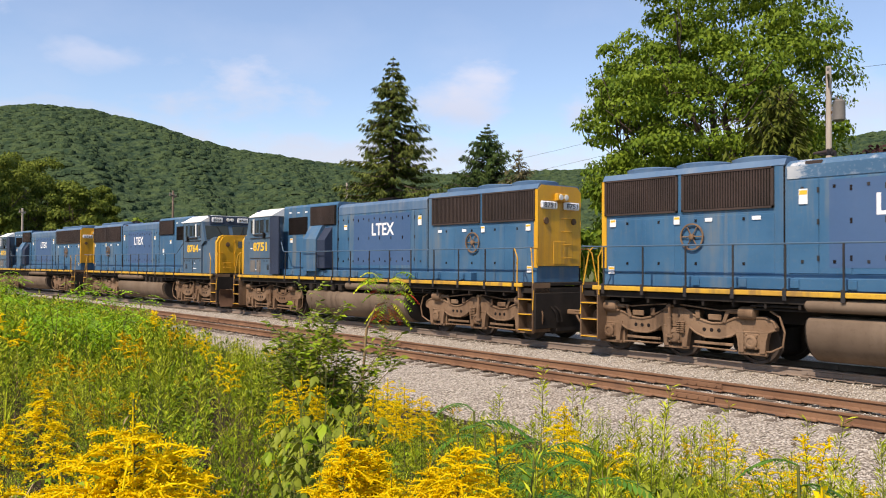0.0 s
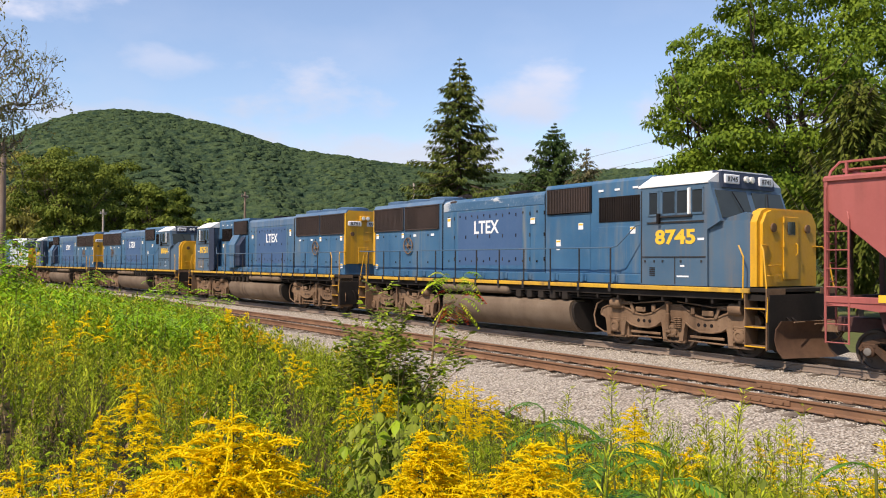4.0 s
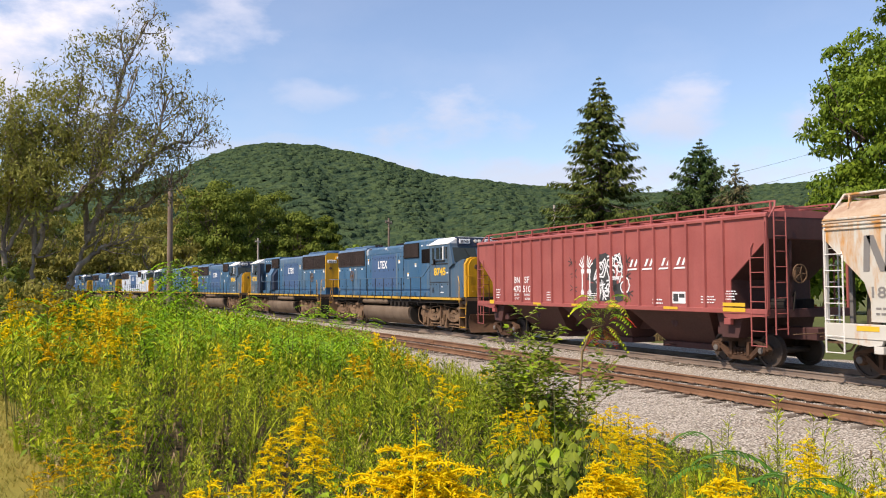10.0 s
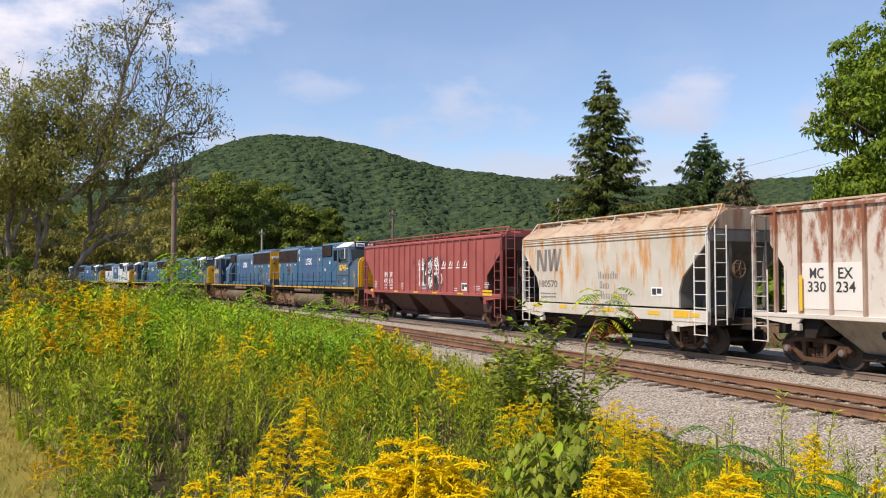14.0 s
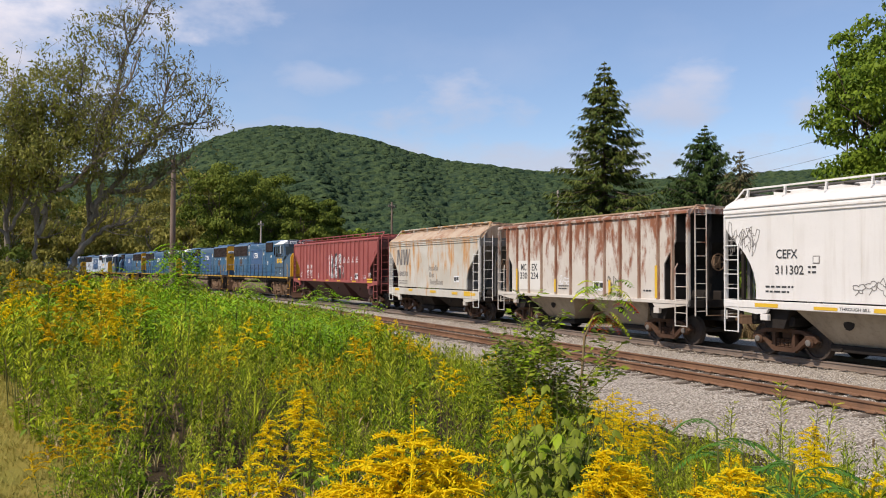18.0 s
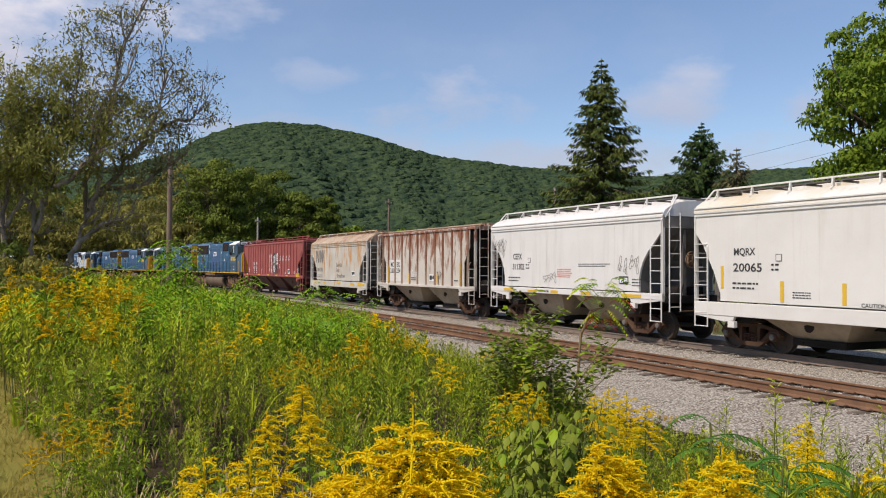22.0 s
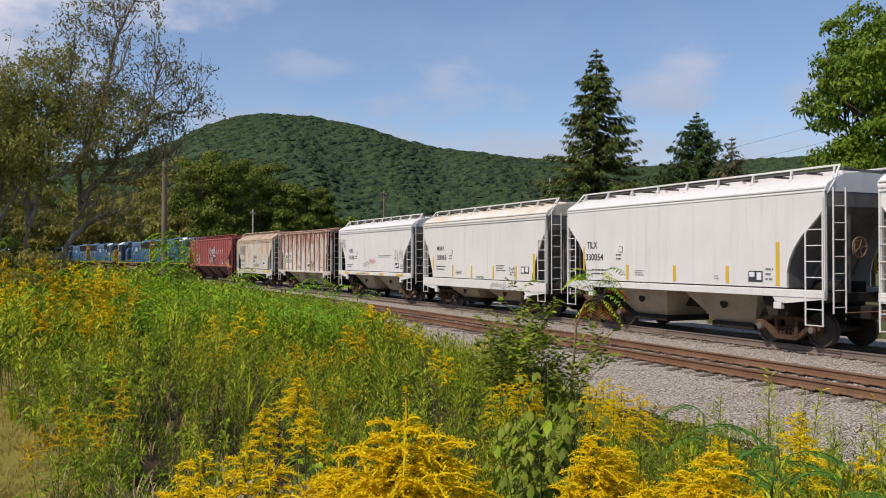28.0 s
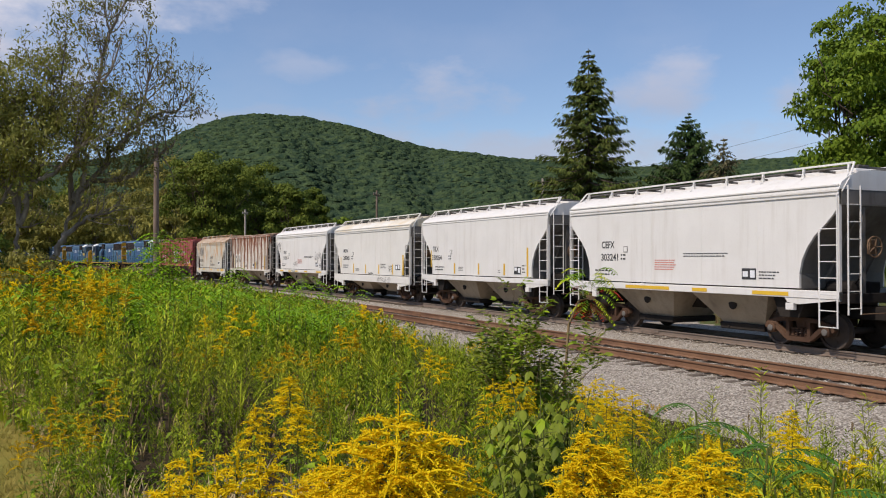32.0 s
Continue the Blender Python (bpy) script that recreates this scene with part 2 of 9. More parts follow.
def rust_paint(name, c, c2, rust, z0, z1, lean, lo, hi, shift, rough=0.65, grain=(4.6, 4.6, 0.8)):
    """Old paint eaten by rust in runs that start at the eave: z0 to z1 is the height over which it thickens."""
    m, nt, b = node_mat(name)
    base = mixc(nt, ramp(nt, tex_noise(nt, 0.7, 5, shift=shift), 0.35, 0.65), c, c2)
    co = nt.nodes.new("ShaderNodeTexCoord")
    sep = nt.nodes.new("ShaderNodeSeparateXYZ")
    nt.links.new(co.outputs["Object"], sep.inputs["Vector"])
    rise = nt.nodes.new("ShaderNodeMapRange")
    rise.inputs["From Min"].default_value, rise.inputs["From Max"].default_value = z0, z1
    rise.inputs["To Min"].default_value, rise.inputs["To Max"].default_value = -lean, lean
    nt.links.new(sep.outputs["Z"], rise.inputs["Value"])
    runs = tex_noise(nt, 1.0, 8, grain, 0.68, shift + 2.2)
    mix = nt.nodes.new("ShaderNodeMath")
    nt.links.new(runs, mix.inputs[0])
    nt.links.new(rise.outputs["Result"], mix.inputs[1])
    base = mixc(nt, ramp(nt, mix.outputs["Value"], lo, hi), base, mixc(nt, tex_noise(nt, 5, 4, shift=shift), rust, tuple(min(1, v * 1.9) for v in rust)))
    nt.links.new(base, b.inputs["Base Color"])
    b.inputs["Roughness"].default_value = rough
    bump(nt, b, tex_noise(nt, 2.2, 3, shift=shift + 11), 0.10, 0.03)
    return m


BLUE = paint("loco_blue", (0.023, 0.096, 0.190), (0.040, 0.126, 0.228), (0.155, 0.170, 0.170), 0.85, (0.46, 0.64), 0.38, 0.28)
BLUE_GREY = paint("cab_blue_grey", (0.046, 0.100, 0.160), (0.064, 0.118, 0.175), (0.17, 0.13, 0.09), 0.55, (0.47, 0.66), 0.4, 0.3)
BLUE_ROOF = paint("roof_blue", (0.045, 0.110, 0.205), (0.085, 0.155, 0.245), (0.22, 0.24, 0.25), 0.5, (0.45, 0.7), 0.5, 0.25)
BLUE_PATCH = paint("patch_blue", (0.038, 0.090, 0.192), (0.046, 0.100, 0.205), (0.09, 0.125, 0.19), 0.35, (0.5, 0.72), 0.5, 0.15)
WORN_ROOF = paint("worn_roof_blue", (0.030, 0.098, 0.185), (0.050, 0.125, 0.215), (0.46, 0.48, 0.49), 0.9, (0.57, 0.63), 0.55, 0.35, 1.7, grain=(1.3, 1.3, 2.4))
WHITE_BLUE = paint("faded_white_paint", (0.55, 0.58, 0.62), (0.42, 0.48, 0.56), (0.2, 0.2, 0.2), 0.5, (0.5, 0.7), 0.5, 0.25)
YELLOW = paint("loco_yellow", (0.66, 0.35, 0.014), (0.56, 0.28, 0.014), (0.22, 0.12, 0.05), 0.6, (0.48, 0.70), 0.4, 0.30)
SILL_YELLOW = paint("worn_sill_yellow", (0.62, 0.36, 0.02), (0.48, 0.26, 0.03), (0.14, 0.08, 0.045), 0.9, (0.46, 0.62), 0.6, 0.45, 6.0)
CREAM_ROOF = paint("cab_roof_white", (0.80, 0.79, 0.75), (0.72, 0.71, 0.68), (0.45, 0.43, 0.40), 0.3, (0.5, 0.8), 0.5, 0.15)
TRUCK = paint("truck_grime", (0.140, 0.083, 0.049), (0.245, 0.158, 0.098), (0.045, 0.030, 0.021), 0.8, (0.45, 0.68), 0.85, 0.6)
CAR_TRUCK = paint("freight_truck_grime", (0.056, 0.030, 0.020), (0.118, 0.066, 0.040), (0.022, 0.016, 0.013), 0.6, (0.45, 0.7), 0.8, 0.4)
TANK = paint("fuel_tank_grime", (0.130, 0.092, 0.064), (0.185, 0.136, 0.096), (0.060, 0.040, 0.028), 0.7, (0.45, 0.7), 0.8, 0.4)
FRAME_DARK = paint("underframe_dark", (0.020, 0.017, 0.015), (0.036, 0.029, 0.024), (0.012, 0.010, 0.009), 0.5, (0.4, 0.7), 0.85, 0.3)
STEEL = paint("worn_wheel_steel", (0.038, 0.027, 0.021), (0.072, 0.052, 0.040), (0.02, 0.016, 0.013), 0.4, (0.45, 0.7), 0.6, 0.3, metal=0.2)
BLACK = paint("grille_black", (0.007, 0.006, 0.006), (0.016, 0.012, 0.011), (0.03, 0.02, 0.015), 0.3, (0.4, 0.7), 0.8, 0.2)
GRILLE = paint("grille_brown", (0.030, 0.019, 0.015), (0.052, 0.032, 0.026), (0.016, 0.011, 0.010), 0.5, (0.4, 0.7), 0.75, 0.3)
RAIL_BLACK = paint("handrail_dark", (0.012, 0.012, 0.013), (0.022, 0.020, 0.020), (0.07, 0.04, 0.025), 0.5, (0.4, 0.7), 0.5, 0.3)
RED = paint("boxcar_red", (0.30, 0.072, 0.062), (0.35, 0.092, 0.078), (0.17, 0.05, 0.04), 0.45, (0.45, 0.7), 0.55, 0.2)
# darker copy of the red, with the shade of bays and ends painted in
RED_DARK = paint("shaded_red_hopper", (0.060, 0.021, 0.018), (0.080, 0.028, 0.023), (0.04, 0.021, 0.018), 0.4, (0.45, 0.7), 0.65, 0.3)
RUSTY_GREY = rust_paint("cream_rust_stained", (0.47, 0.435, 0.36), (0.57, 0.545, 0.48), (0.34, 0.165, 0.048), 1.2, 4.1, 0.055, 0.50, 0.64, 5.0, grain=(2.6, 2.6, 0.45))
RUSTY_ROOF = paint("rusted_roof", (0.48, 0.39, 0.29), (0.40, 0.28, 0.18), (0.25, 0.105, 0.05), 0.9, (0.42, 0.60), 0.7, 0.55, 5.0)
RUST_WHITE = rust_paint("white_heavy_rust", (0.60, 0.55, 0.48), (0.51, 0.45, 0.38), (0.175, 0.066, 0.032), 1.4, 4.2, 0.120, 0.50, 0.63, 9.0, grain=(3.0, 3.0, 1.0))
RUST_RIB = rust_paint("rib_heavy_rust", (0.40, 0.30, 0.22), (0.30, 0.19, 0.13), (0.15, 0.056, 0.028), 1.4, 4.0, 0.10, 0.42, 0.58, 3.0)
WHITE = paint("hopper_white", (0.74, 0.71, 0.665), (0.69, 0.66, 0.615), (0.46, 0.40, 0.33), 0.5, (0.50, 0.72), 0.45, 0.14, 2.0)
WHITE_B = paint("hopper_offwhite", (0.72, 0.69, 0.63), (0.67, 0.64, 0.58), (0.50, 0.44, 0.36), 0.4, (0.5, 0.75), 0.5, 0.12, 14.0)
WHITE_ROOF = paint("stained_white_roof", (0.72, 0.69, 0.62), (0.64, 0.54, 0.38), (0.52, 0.36, 0.18), 0.5, (0.5, 0.7), 0.5, 0.2, 21.0)
BAY_GREY = paint("bay_dust_grey", (0.38, 0.31, 0.225), (0.28, 0.22, 0.155), (0.11, 0.078, 0.05), 0.7, (0.45, 0.68), 0.75, 0.4, 4.0)
# grime and the shade of the car ends share this dark grey
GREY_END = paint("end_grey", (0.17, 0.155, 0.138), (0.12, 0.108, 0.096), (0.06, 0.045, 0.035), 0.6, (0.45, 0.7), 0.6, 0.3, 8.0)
YEL_TAPE = paint("reflector_yellow", (0.72, 0.44, 0.03), (0.66, 0.40, 0.03), (0.3, 0.2, 0.08), 0.3, (0.5, 0.8), 0.4, 0.15)
WHITE_INK = paint("white_lettering", (0.80, 0.80, 0.80), (0.72, 0.72, 0.72), (0.5, 0.5, 0.5), 0.3, (0.5, 0.8), 0.5, 0.1)
BLACK_INK = paint("black_lettering", (0.03, 0.03, 0.03), (0.05, 0.05, 0.05), (0.1, 0.1, 0.1), 0.3, (0.5, 0.8), 0.6, 0.1)
GREY_INK = paint("faded_lettering", (0.16, 0.15, 0.14), (0.22, 0.20, 0.18), (0.35, 0.27, 0.2), 0.5, (0.45, 0.7), 0.6, 0.2)
ORANGE_INK = paint("yellow_lettering", (0.76, 0.46, 0.03), (0.72, 0.42, 0.03), (0.4, 0.25, 0.1), 0.3, (0.5, 0.8), 0.5, 0.1)
RED_INK = paint("red_lettering", (0.62, 0.16, 0.11), (0.58, 0.18, 0.13), (0.6, 0.3, 0.25), 0.3, (0.5, 0.8), 0.6, 0.1)
GLASS = glass("dark_glass")
PALE_GLASS = glass("windshield_glass", (0.030, 0.036, 0.033), 0.05)
PALE_GLASS.node_tree.nodes["Principled BSDF"].inputs["Specular IOR Level"].default_value = 0.3
LAMP = glass("lamp_glass", (0.55, 0.53, 0.48), 0.08)
RAIL_RUST = paint("rail_rust", (0.155, 0.074, 0.037), (0.22, 0.115, 0.060), (0.085, 0.047, 0.033), 0.5, (0.45, 0.7), 0.75, 0.4)
RAIL_MAIN = paint("rail_brown", (0.17, 0.125, 0.095), (0.22, 0.165, 0.125), (0.09, 0.07, 0.055), 0.5, (0.45, 0.7), 0.7, 0.4)
RAIL_HEAD = paint("rail_polished_head", (0.42, 0.38, 0.34), (0.36, 0.31, 0.27), (0.2, 0.15, 0.1), 0.3, (0.5, 0.8), 0.35, 0.2, metal=0.7)
TIE = bark("tie_wood", (0.085, 0.066, 0.050), (0.20, 0.165, 0.13), 5)
BALLAST = gravel("ballast_gravel")
STONE = island_mat("crushed_stone", (0.32, 0.28, 0.225), (0.68, 0.615, 0.53))
POLE_WOOD = bark("pole_wood", (0.17, 0.12, 0.09), (0.27, 0.20, 0.155), 4)
POLE_GREY = bark("pole_weathered", (0.36, 0.30, 0.25), (0.46, 0.40, 0.34), 4)


# ---- mesh building ----
class Shape:
    """Collects vertices and faces of one mesh."""

    def __init__(self):
        self.v, self.f, self.m, self.mi, self.cuts = [], [], [], 0, []

    def add(self, vs, fs):
        o = len(self.v)
        self.cuts.append((o, len(self.f)))
        self.v.extend(tuple(p) for p in vs)
        self.f.extend(tuple(o + i for i in q) for q in fs)
        self.m.extend([self.mi] * len(fs))
        return self

    def box(self, x0, x1, y0, y1, z0, z1, c=0.0):
        """A box, its edges chamfered by c."""
        x0, x1 = min(x0, x1), max(x0, x1)
        y0, y1 = min(y0, y1), max(y0, y1)
        z0, z1 = min(z0, z1), max(z0, z1)
        if c <= 0:
            vs = [(x, y, z) for x in (x0, x1) for y in (y0, y1) for z in (z0, z1)]
            return self.add(vs, [(0, 1, 3, 2), (4, 6, 7, 5), (0, 4, 5, 1), (2, 3, 7, 6), (0, 2, 6, 4), (1, 5, 7, 3)])
        bm = bmesh.new()
        bmesh.ops.create_cube(bm, size=1)
        for v in bm.verts:
            v.co = ((x0 + x1) / 2 + v.co.x * (x1 - x0), (y0 + y1) / 2 + v.co.y * (y1 - y0), (z0 + z1) / 2 + v.co.z * (z1 - z0))
        bmesh.ops.bevel(bm, geom=bm.edges[:], offset=c, segments=1, affect="EDGES")
        bm.verts.index_update()
        self.add([v.co for v in bm.verts], [[v.index for v in q.verts] for q in bm.faces])
        bm.free()
        return self

    def prism(self, pts, a, b, axis="y"):
        """A polygon carried from a to b along an axis. pts: (x, z) for y, (y, z) for x, (x, y) for z."""
        n = len(pts)
        put = {"y": lambda p, q: (p[0], q, p[1]), "x": lambda p, q: (q, p[0], p[1]), "z": lambda p, q: (p[0], p[1], q)}[axis]
        vs = [put(p, a) for p in pts] + [put(p, b) for p in pts]
        fs = [tuple(range(n))[::-1], tuple(range(n, 2 * n))]
        fs += [(i, (i + 1) % n, n + (i + 1) % n, n + i) for i in range(n)]
        return self.add(vs, fs)

    def tube(self, pts, r, n=6, r2=None):
        """A round bar along a run of points."""
        pts = [Vector(p) for p in pts]
        r2 = r if r2 is None else r2
        rings, k = [], len(pts)
        for i, p in enumerate(pts):
            d = (pts[min(i + 1, k - 1)] - pts[max(i - 1, 0)]).normalized()
            u = d.cross(Vector((0.3, 0.9, 0.2))).normalized()
            w = d.cross(u)
            rr = r + (r2 - r) * i / max(1, k - 1)
            rings.append([p + (u * math.cos(6.28319 * j / n) + w * math.sin(6.28319 * j / n)) * rr for j in range(n)])
        vs = [p for q in rings for p in q]
        fs = [(i * n + j, i * n + (j + 1) % n, (i + 1) * n + (j + 1) % n, (i + 1) * n + j) for i in range(k - 1) for j in range(n)]
        fs += [tuple(range(n))[::-1], tuple(range((k - 1) * n, k * n))]
        return self.add(vs, fs)

    def lathe(self, prof, n=20, axis="y", at=(0, 0, 0), caps=True):
        """A profile of (radius, height) turned about an axis through at."""
        vs = []
        for r, h in prof:
            for j in range(n):
                a = 6.2831853 * j / n
                c, s = r * math.cos(a), r * math.sin(a)
                p = {"y": (c, h, s), "x": (h, c, s), "z": (c, s, h)}[axis]
                vs.append((p[0] + at[0], p[1] + at[1], p[2] + at[2]))
        k = len(prof)
        fs = [(i * n + j, i * n + (j + 1) % n, (i + 1) * n + (j + 1) % n, (i + 1) * n + j) for i in range(k - 1) for j in range(n)]
        if caps:
            fs += [tuple(range(n))[::-1], tuple(range((k - 1) * n, k * n))]
        return self.add(vs, fs)

    def quad(self, a, b, c, d):
        return self.add([a, b, c, d], [(0, 1, 2, 3)])

    def mesh(self, name, *mats):
        me = bpy.data.meshes.new(name)
        me.from_pydata(self.v, [], self.f)
        for m in mats:
            me.materials.append(m)
        if len(mats) > 1:
            me.polygons.foreach_set("material_index", self.m)
        bm = bmesh.new()
        bm.from_mesh(me)
        bmesh.ops.recalc_face_normals(bm, faces=bm.faces)
        bm.to_mesh(me)
        bm.free()
        return me


def part(name, sh, material, parent, label="", smooth=False):
    """Links a shape as one mesh object under a thing or a part."""
    me = sh if isinstance(sh, bpy.types.Mesh) else sh.mesh(name, *(material if isinstance(material, tuple) else (material,)))
    if smooth:
        me.polygons.foreach_set("use_smooth", [True] * len(me.polygons))
        me.set_sharp_from_angle(angle=radians(35))
    ob = new(name, me)
    if parent is not None:
        ob.parent = parent
    if label:
        tagged(ob, label)
    return ob


def pieces(name, sh, material, parent, label=""):
    """Links every piece of a shape as a part of its own."""
    ends = sh.cuts[1:] + [(len(sh.v), len(sh.f))]
    for (v0, f0), (v1, f1) in zip(sh.cuts, ends):
        one = Shape()
        one.add(sh.v[v0:v1], [[i - v0 for i in q] for q in sh.f[f0:f1]])
        part(name, one, material, parent, label)


def thing(name, label, category, group="", at=(0, 0, 0)):
    ob = new(name)
    ob.empty_display_size = 0.3
    ob.location = at
    return tagged(ob, label, category, group)


def letters(text, h, width, place, side, material, parent, name="lettering", label="", lean=0.0, axis="y", bold=0.012):
    """Lettering h high, squeezed to a width, on a side wall: side -1 faces -Y, +1 faces +Y. place: x of its middle, y, z of its foot."""
    cu = bpy.data.curves.new("text", "FONT")
    cu.body, cu.align_x, cu.size, cu.extrude, cu.shear = text, "CENTER", 1.0, 0.002, lean
    cu.offset = bold
    cu.resolution_u = 3
    tmp = bpy.data.objects.new("text", cu)
    scene.collection.objects.link(tmp)
    me = bpy.data.meshes.new_from_object(tmp.evaluated_get(bpy.context.evaluated_depsgraph_get()))
    bpy.data.objects.remove(tmp)
    bpy.data.curves.remove(cu)
    n = len(me.vertices)
    co = np.zeros(n * 3)
    me.vertices.foreach_get("co", co)
    co = co.reshape(n, 3)
    x0, x1, y0, y1 = co[:, 0].min(), co[:, 0].max(), co[:, 1].min(), co[:, 1].max()
    u = (co[:, 0] - (x0 + x1) / 2) / (x1 - x0) * width
    v = (co[:, 1] - y0) / (y1 - y0) * h
    out = np.stack([place[0] - side * u, place[1] + side * (co[:, 2] * 1.0 + 0.004), place[2] + v], 1)
    if axis == "x":
        out = np.stack([place[0] + side * (co[:, 2] + 0.004), place[1] + side * u, place[2] + v], 1)
    me.vertices.foreach_set("co", out.ravel())
    me.materials.clear()
    me.materials.append(material)
    me.update()
    return part(name, me, material, parent, label)


# ---- the track's line ----
TRACK_Y = 18.75
SIDING_Y = 13.90


def track_y(x):
    return TRACK_Y - 0.255 * (max(0.0, -x - 20.0) / 20.0) ** 2


def track_turn(x):
    return math.degrees(math.atan2(0.255 * 2 * max(0.0, -x - 20.0) / 400.0, 1.0))


# ---- ground ----
def smooth_step(a, b, x):
    t = min(1.0, max(0.0, (x - a) / (b - a)))
    return t * t * (3 - 2 * t)


def weed_edge(x):
    """The y at which the weeds give way to the gravel."""
    return 7.5 + 4.2 * smooth_step(6, 30, -x)


def ground_z(x, y):
    """Height of the ground: a mown verge beside a weedy bank, the stone bed, fields beyond."""
    e = weed_edge(x)
    z = 0.70 - 1.06 * smooth_step(0.5, e + 1.5, y)
    z += 0.35 * smooth_step(24, 60, y)
    z += 0.10 * noise.noise((x * 0.25, y * 0.25, 0.0)) * (1 - smooth_step(e - 1, e + 1, y))
    return z


GRASS_GROUND = earth("dry_mown_grass", ((0.27, 0.205, 0.042), (0.18, 0.18, 0.035), (0.34, 0.26, 0.065)), 0.8, 90, 0.5)
FIELD_GROUND = earth("far_field_grass", ((0.085, 0.10, 0.035), (0.13, 0.135, 0.05), (0.06, 0.07, 0.025)), 0.05, 3, 0.4)

SOIL = earth("weedy_soil", ((0.050, 0.036, 0.020), (0.030, 0.022, 0.013), (0.085, 0.062, 0.034)), 2.0, 40, 0.6)


def build_ground():
    xs = [-3000, -1500, -800, -400, -250, -180, -140] + list(range(-110, -40, 5)) + [-40 + 0.8 * i for i in range(58)] + [8, 12, 20, 40, 90, 200, 600, 1500, 3000]
    ys = [-3000, -1000, -300, -100, -40, -15, -8, -5, -3] + [-2 + 0.6 * i for i in range(45)] + [26, 30, 36, 44, 52, 60, 80, 120, 200, 400, 800, 1500, 3000]
    sh = Shape()
    vs = [(x, y, ground_z(x, y)) for x in xs for y in ys]
    k = len(ys)
    for i in range(len(xs) - 1):
        for j in range(k - 1):
            sh.f.append((i * k + j, (i + 1) * k + j, (i + 1) * k + j + 1, i * k + j + 1))
            xm, ym = 0.5 * (xs[i] + xs[i + 1]), 0.5 * (ys[j] + ys[j + 1])
            soil = -60 < xm < 0.4 and ym > np.interp(-xm, [0, 7, 12, 20, 24, 30], [0.6, 0.5, 0.3, -0.5, -3, -8.5]) and ym < weed_edge(xm) + 1.5
            sh.m.append(2 if soil else 0 if ym < 24 and xs[i] > -130 else 1)
    sh.v = vs
    ob = part("ground", sh, (GRASS_GROUND, FIELD_GROUND, SOIL), None, smooth=True)
    tagged(ob, "dry mown grass verge and weedy ground beside a railway", "ground", kind="structure")


def build_ballast():
    """The crushed-stone bed under both tracks."""
    sh = Shape()
    xs = [-230 + 4 * i for i in range(46)] + [-46 + 0.5 * i for i in range(125)] + [20, 40, 80, 160]
    prof = [(-12.6, -0.62), (-10.8, -0.40), (-9.0, -0.33), (-7.4, -0.27), (-6.4, -0.235), (-5.6, -0.222), (-4.8, -0.225), (-4.1, -0.230), (-3.1, -0.26), (-2.3, -0.235), (-1.5, -0.215), (-0.75, -0.21), (0, -0.21), (0.75, -0.21), (1.6, -0.22), (2.4, -0.27), (3.6, -0.31), (5.2, -0.34), (7.8, -0.40), (9.2, -0.70)]
    k = len(prof)
    for x in xs:
        for dy, z in prof:
            y = track_y(x) + dy
            if dy < -4:
                y = max(y, weed_edge(x) - 0.9 + (dy + 12.6) * 0.0) if dy <= -9 else y
            b = 0.035 * noise.noise((x * 1.7, y * 1.7, 3.0))
            sh.v.append((x, y + 0.1 * noise.noise((x * 0.6, dy, 1.0)), z + b))
    for i in range(len(xs) - 1):
        for j in range(k - 1):
            sh.f.append((i * k + j, (i + 1) * k + j, (i + 1) * k + j + 1, i * k + j + 1))
            sh.m.append(0)
    ob = part("ballast", sh, BALLAST, None, smooth=True)
    tagged(ob, "pale crushed-stone ballast bed under two railway tracks", "ballast", kind="structure")
    # loose stones on top
    rng = np.random.default_rng(5)
    n = 26000
    x = -4.0 - 44.0 * rng.random(n) ** 1.7
    y = 8.2 + 12.4 * rng.random(n)
    edge = np.array([weed_edge(a) for a in x])
    keep = (y > edge - 0.4)
    x, y = x[keep], y[keep]
    n = len(x)
    py = np.array([p[0] for p in prof]) + TRACK_Y
    z = np.interp(y, py, [p[1] for p in prof])
    base = np.array([(1, 0, 0), (-1, 0, 0), (0, 1, 0), (0, -1, 0), (0, 0, 0.7), (0, 0, -0.7)], float)
    tri = np.array([(0, 2, 4), (2, 1, 4), (1, 3, 4), (3, 0, 4), (2, 0, 5), (1, 2, 5), (3, 1, 5), (0, 3, 5)])
    size = 0.013 + 0.018 * rng.random(n)
    jig = base[None] * (0.7 + 0.6 * rng.random((n, 6, 3))) + 0.25 * (rng.random((n, 6, 3)) - 0.5)
    a = rng.random(n) * 6.283
    rx = jig[:, :, 0] * np.cos(a)[:, None] - jig[:, :, 1] * np.sin(a)[:, None]
    ry = jig[:, :, 0] * np.sin(a)[:, None] + jig[:, :, 1] * np.cos(a)[:, None]
    co = np.stack([rx, ry, jig[:, :, 2]], 2) * size[:, None, None] + np.stack([x, y, z + 0.012], 1)[:, None, :]
    ob = new("ballast_stones", fast_mesh("ballast_stones", co.reshape(-1, 3), (tri[None] + 6 * np.arange(n)[:, None, None]).reshape(-1, 3), [STONE]))
    tagged(ob, "loose pale grey crushed stones on the track bed", "gravel", kind="stuff")


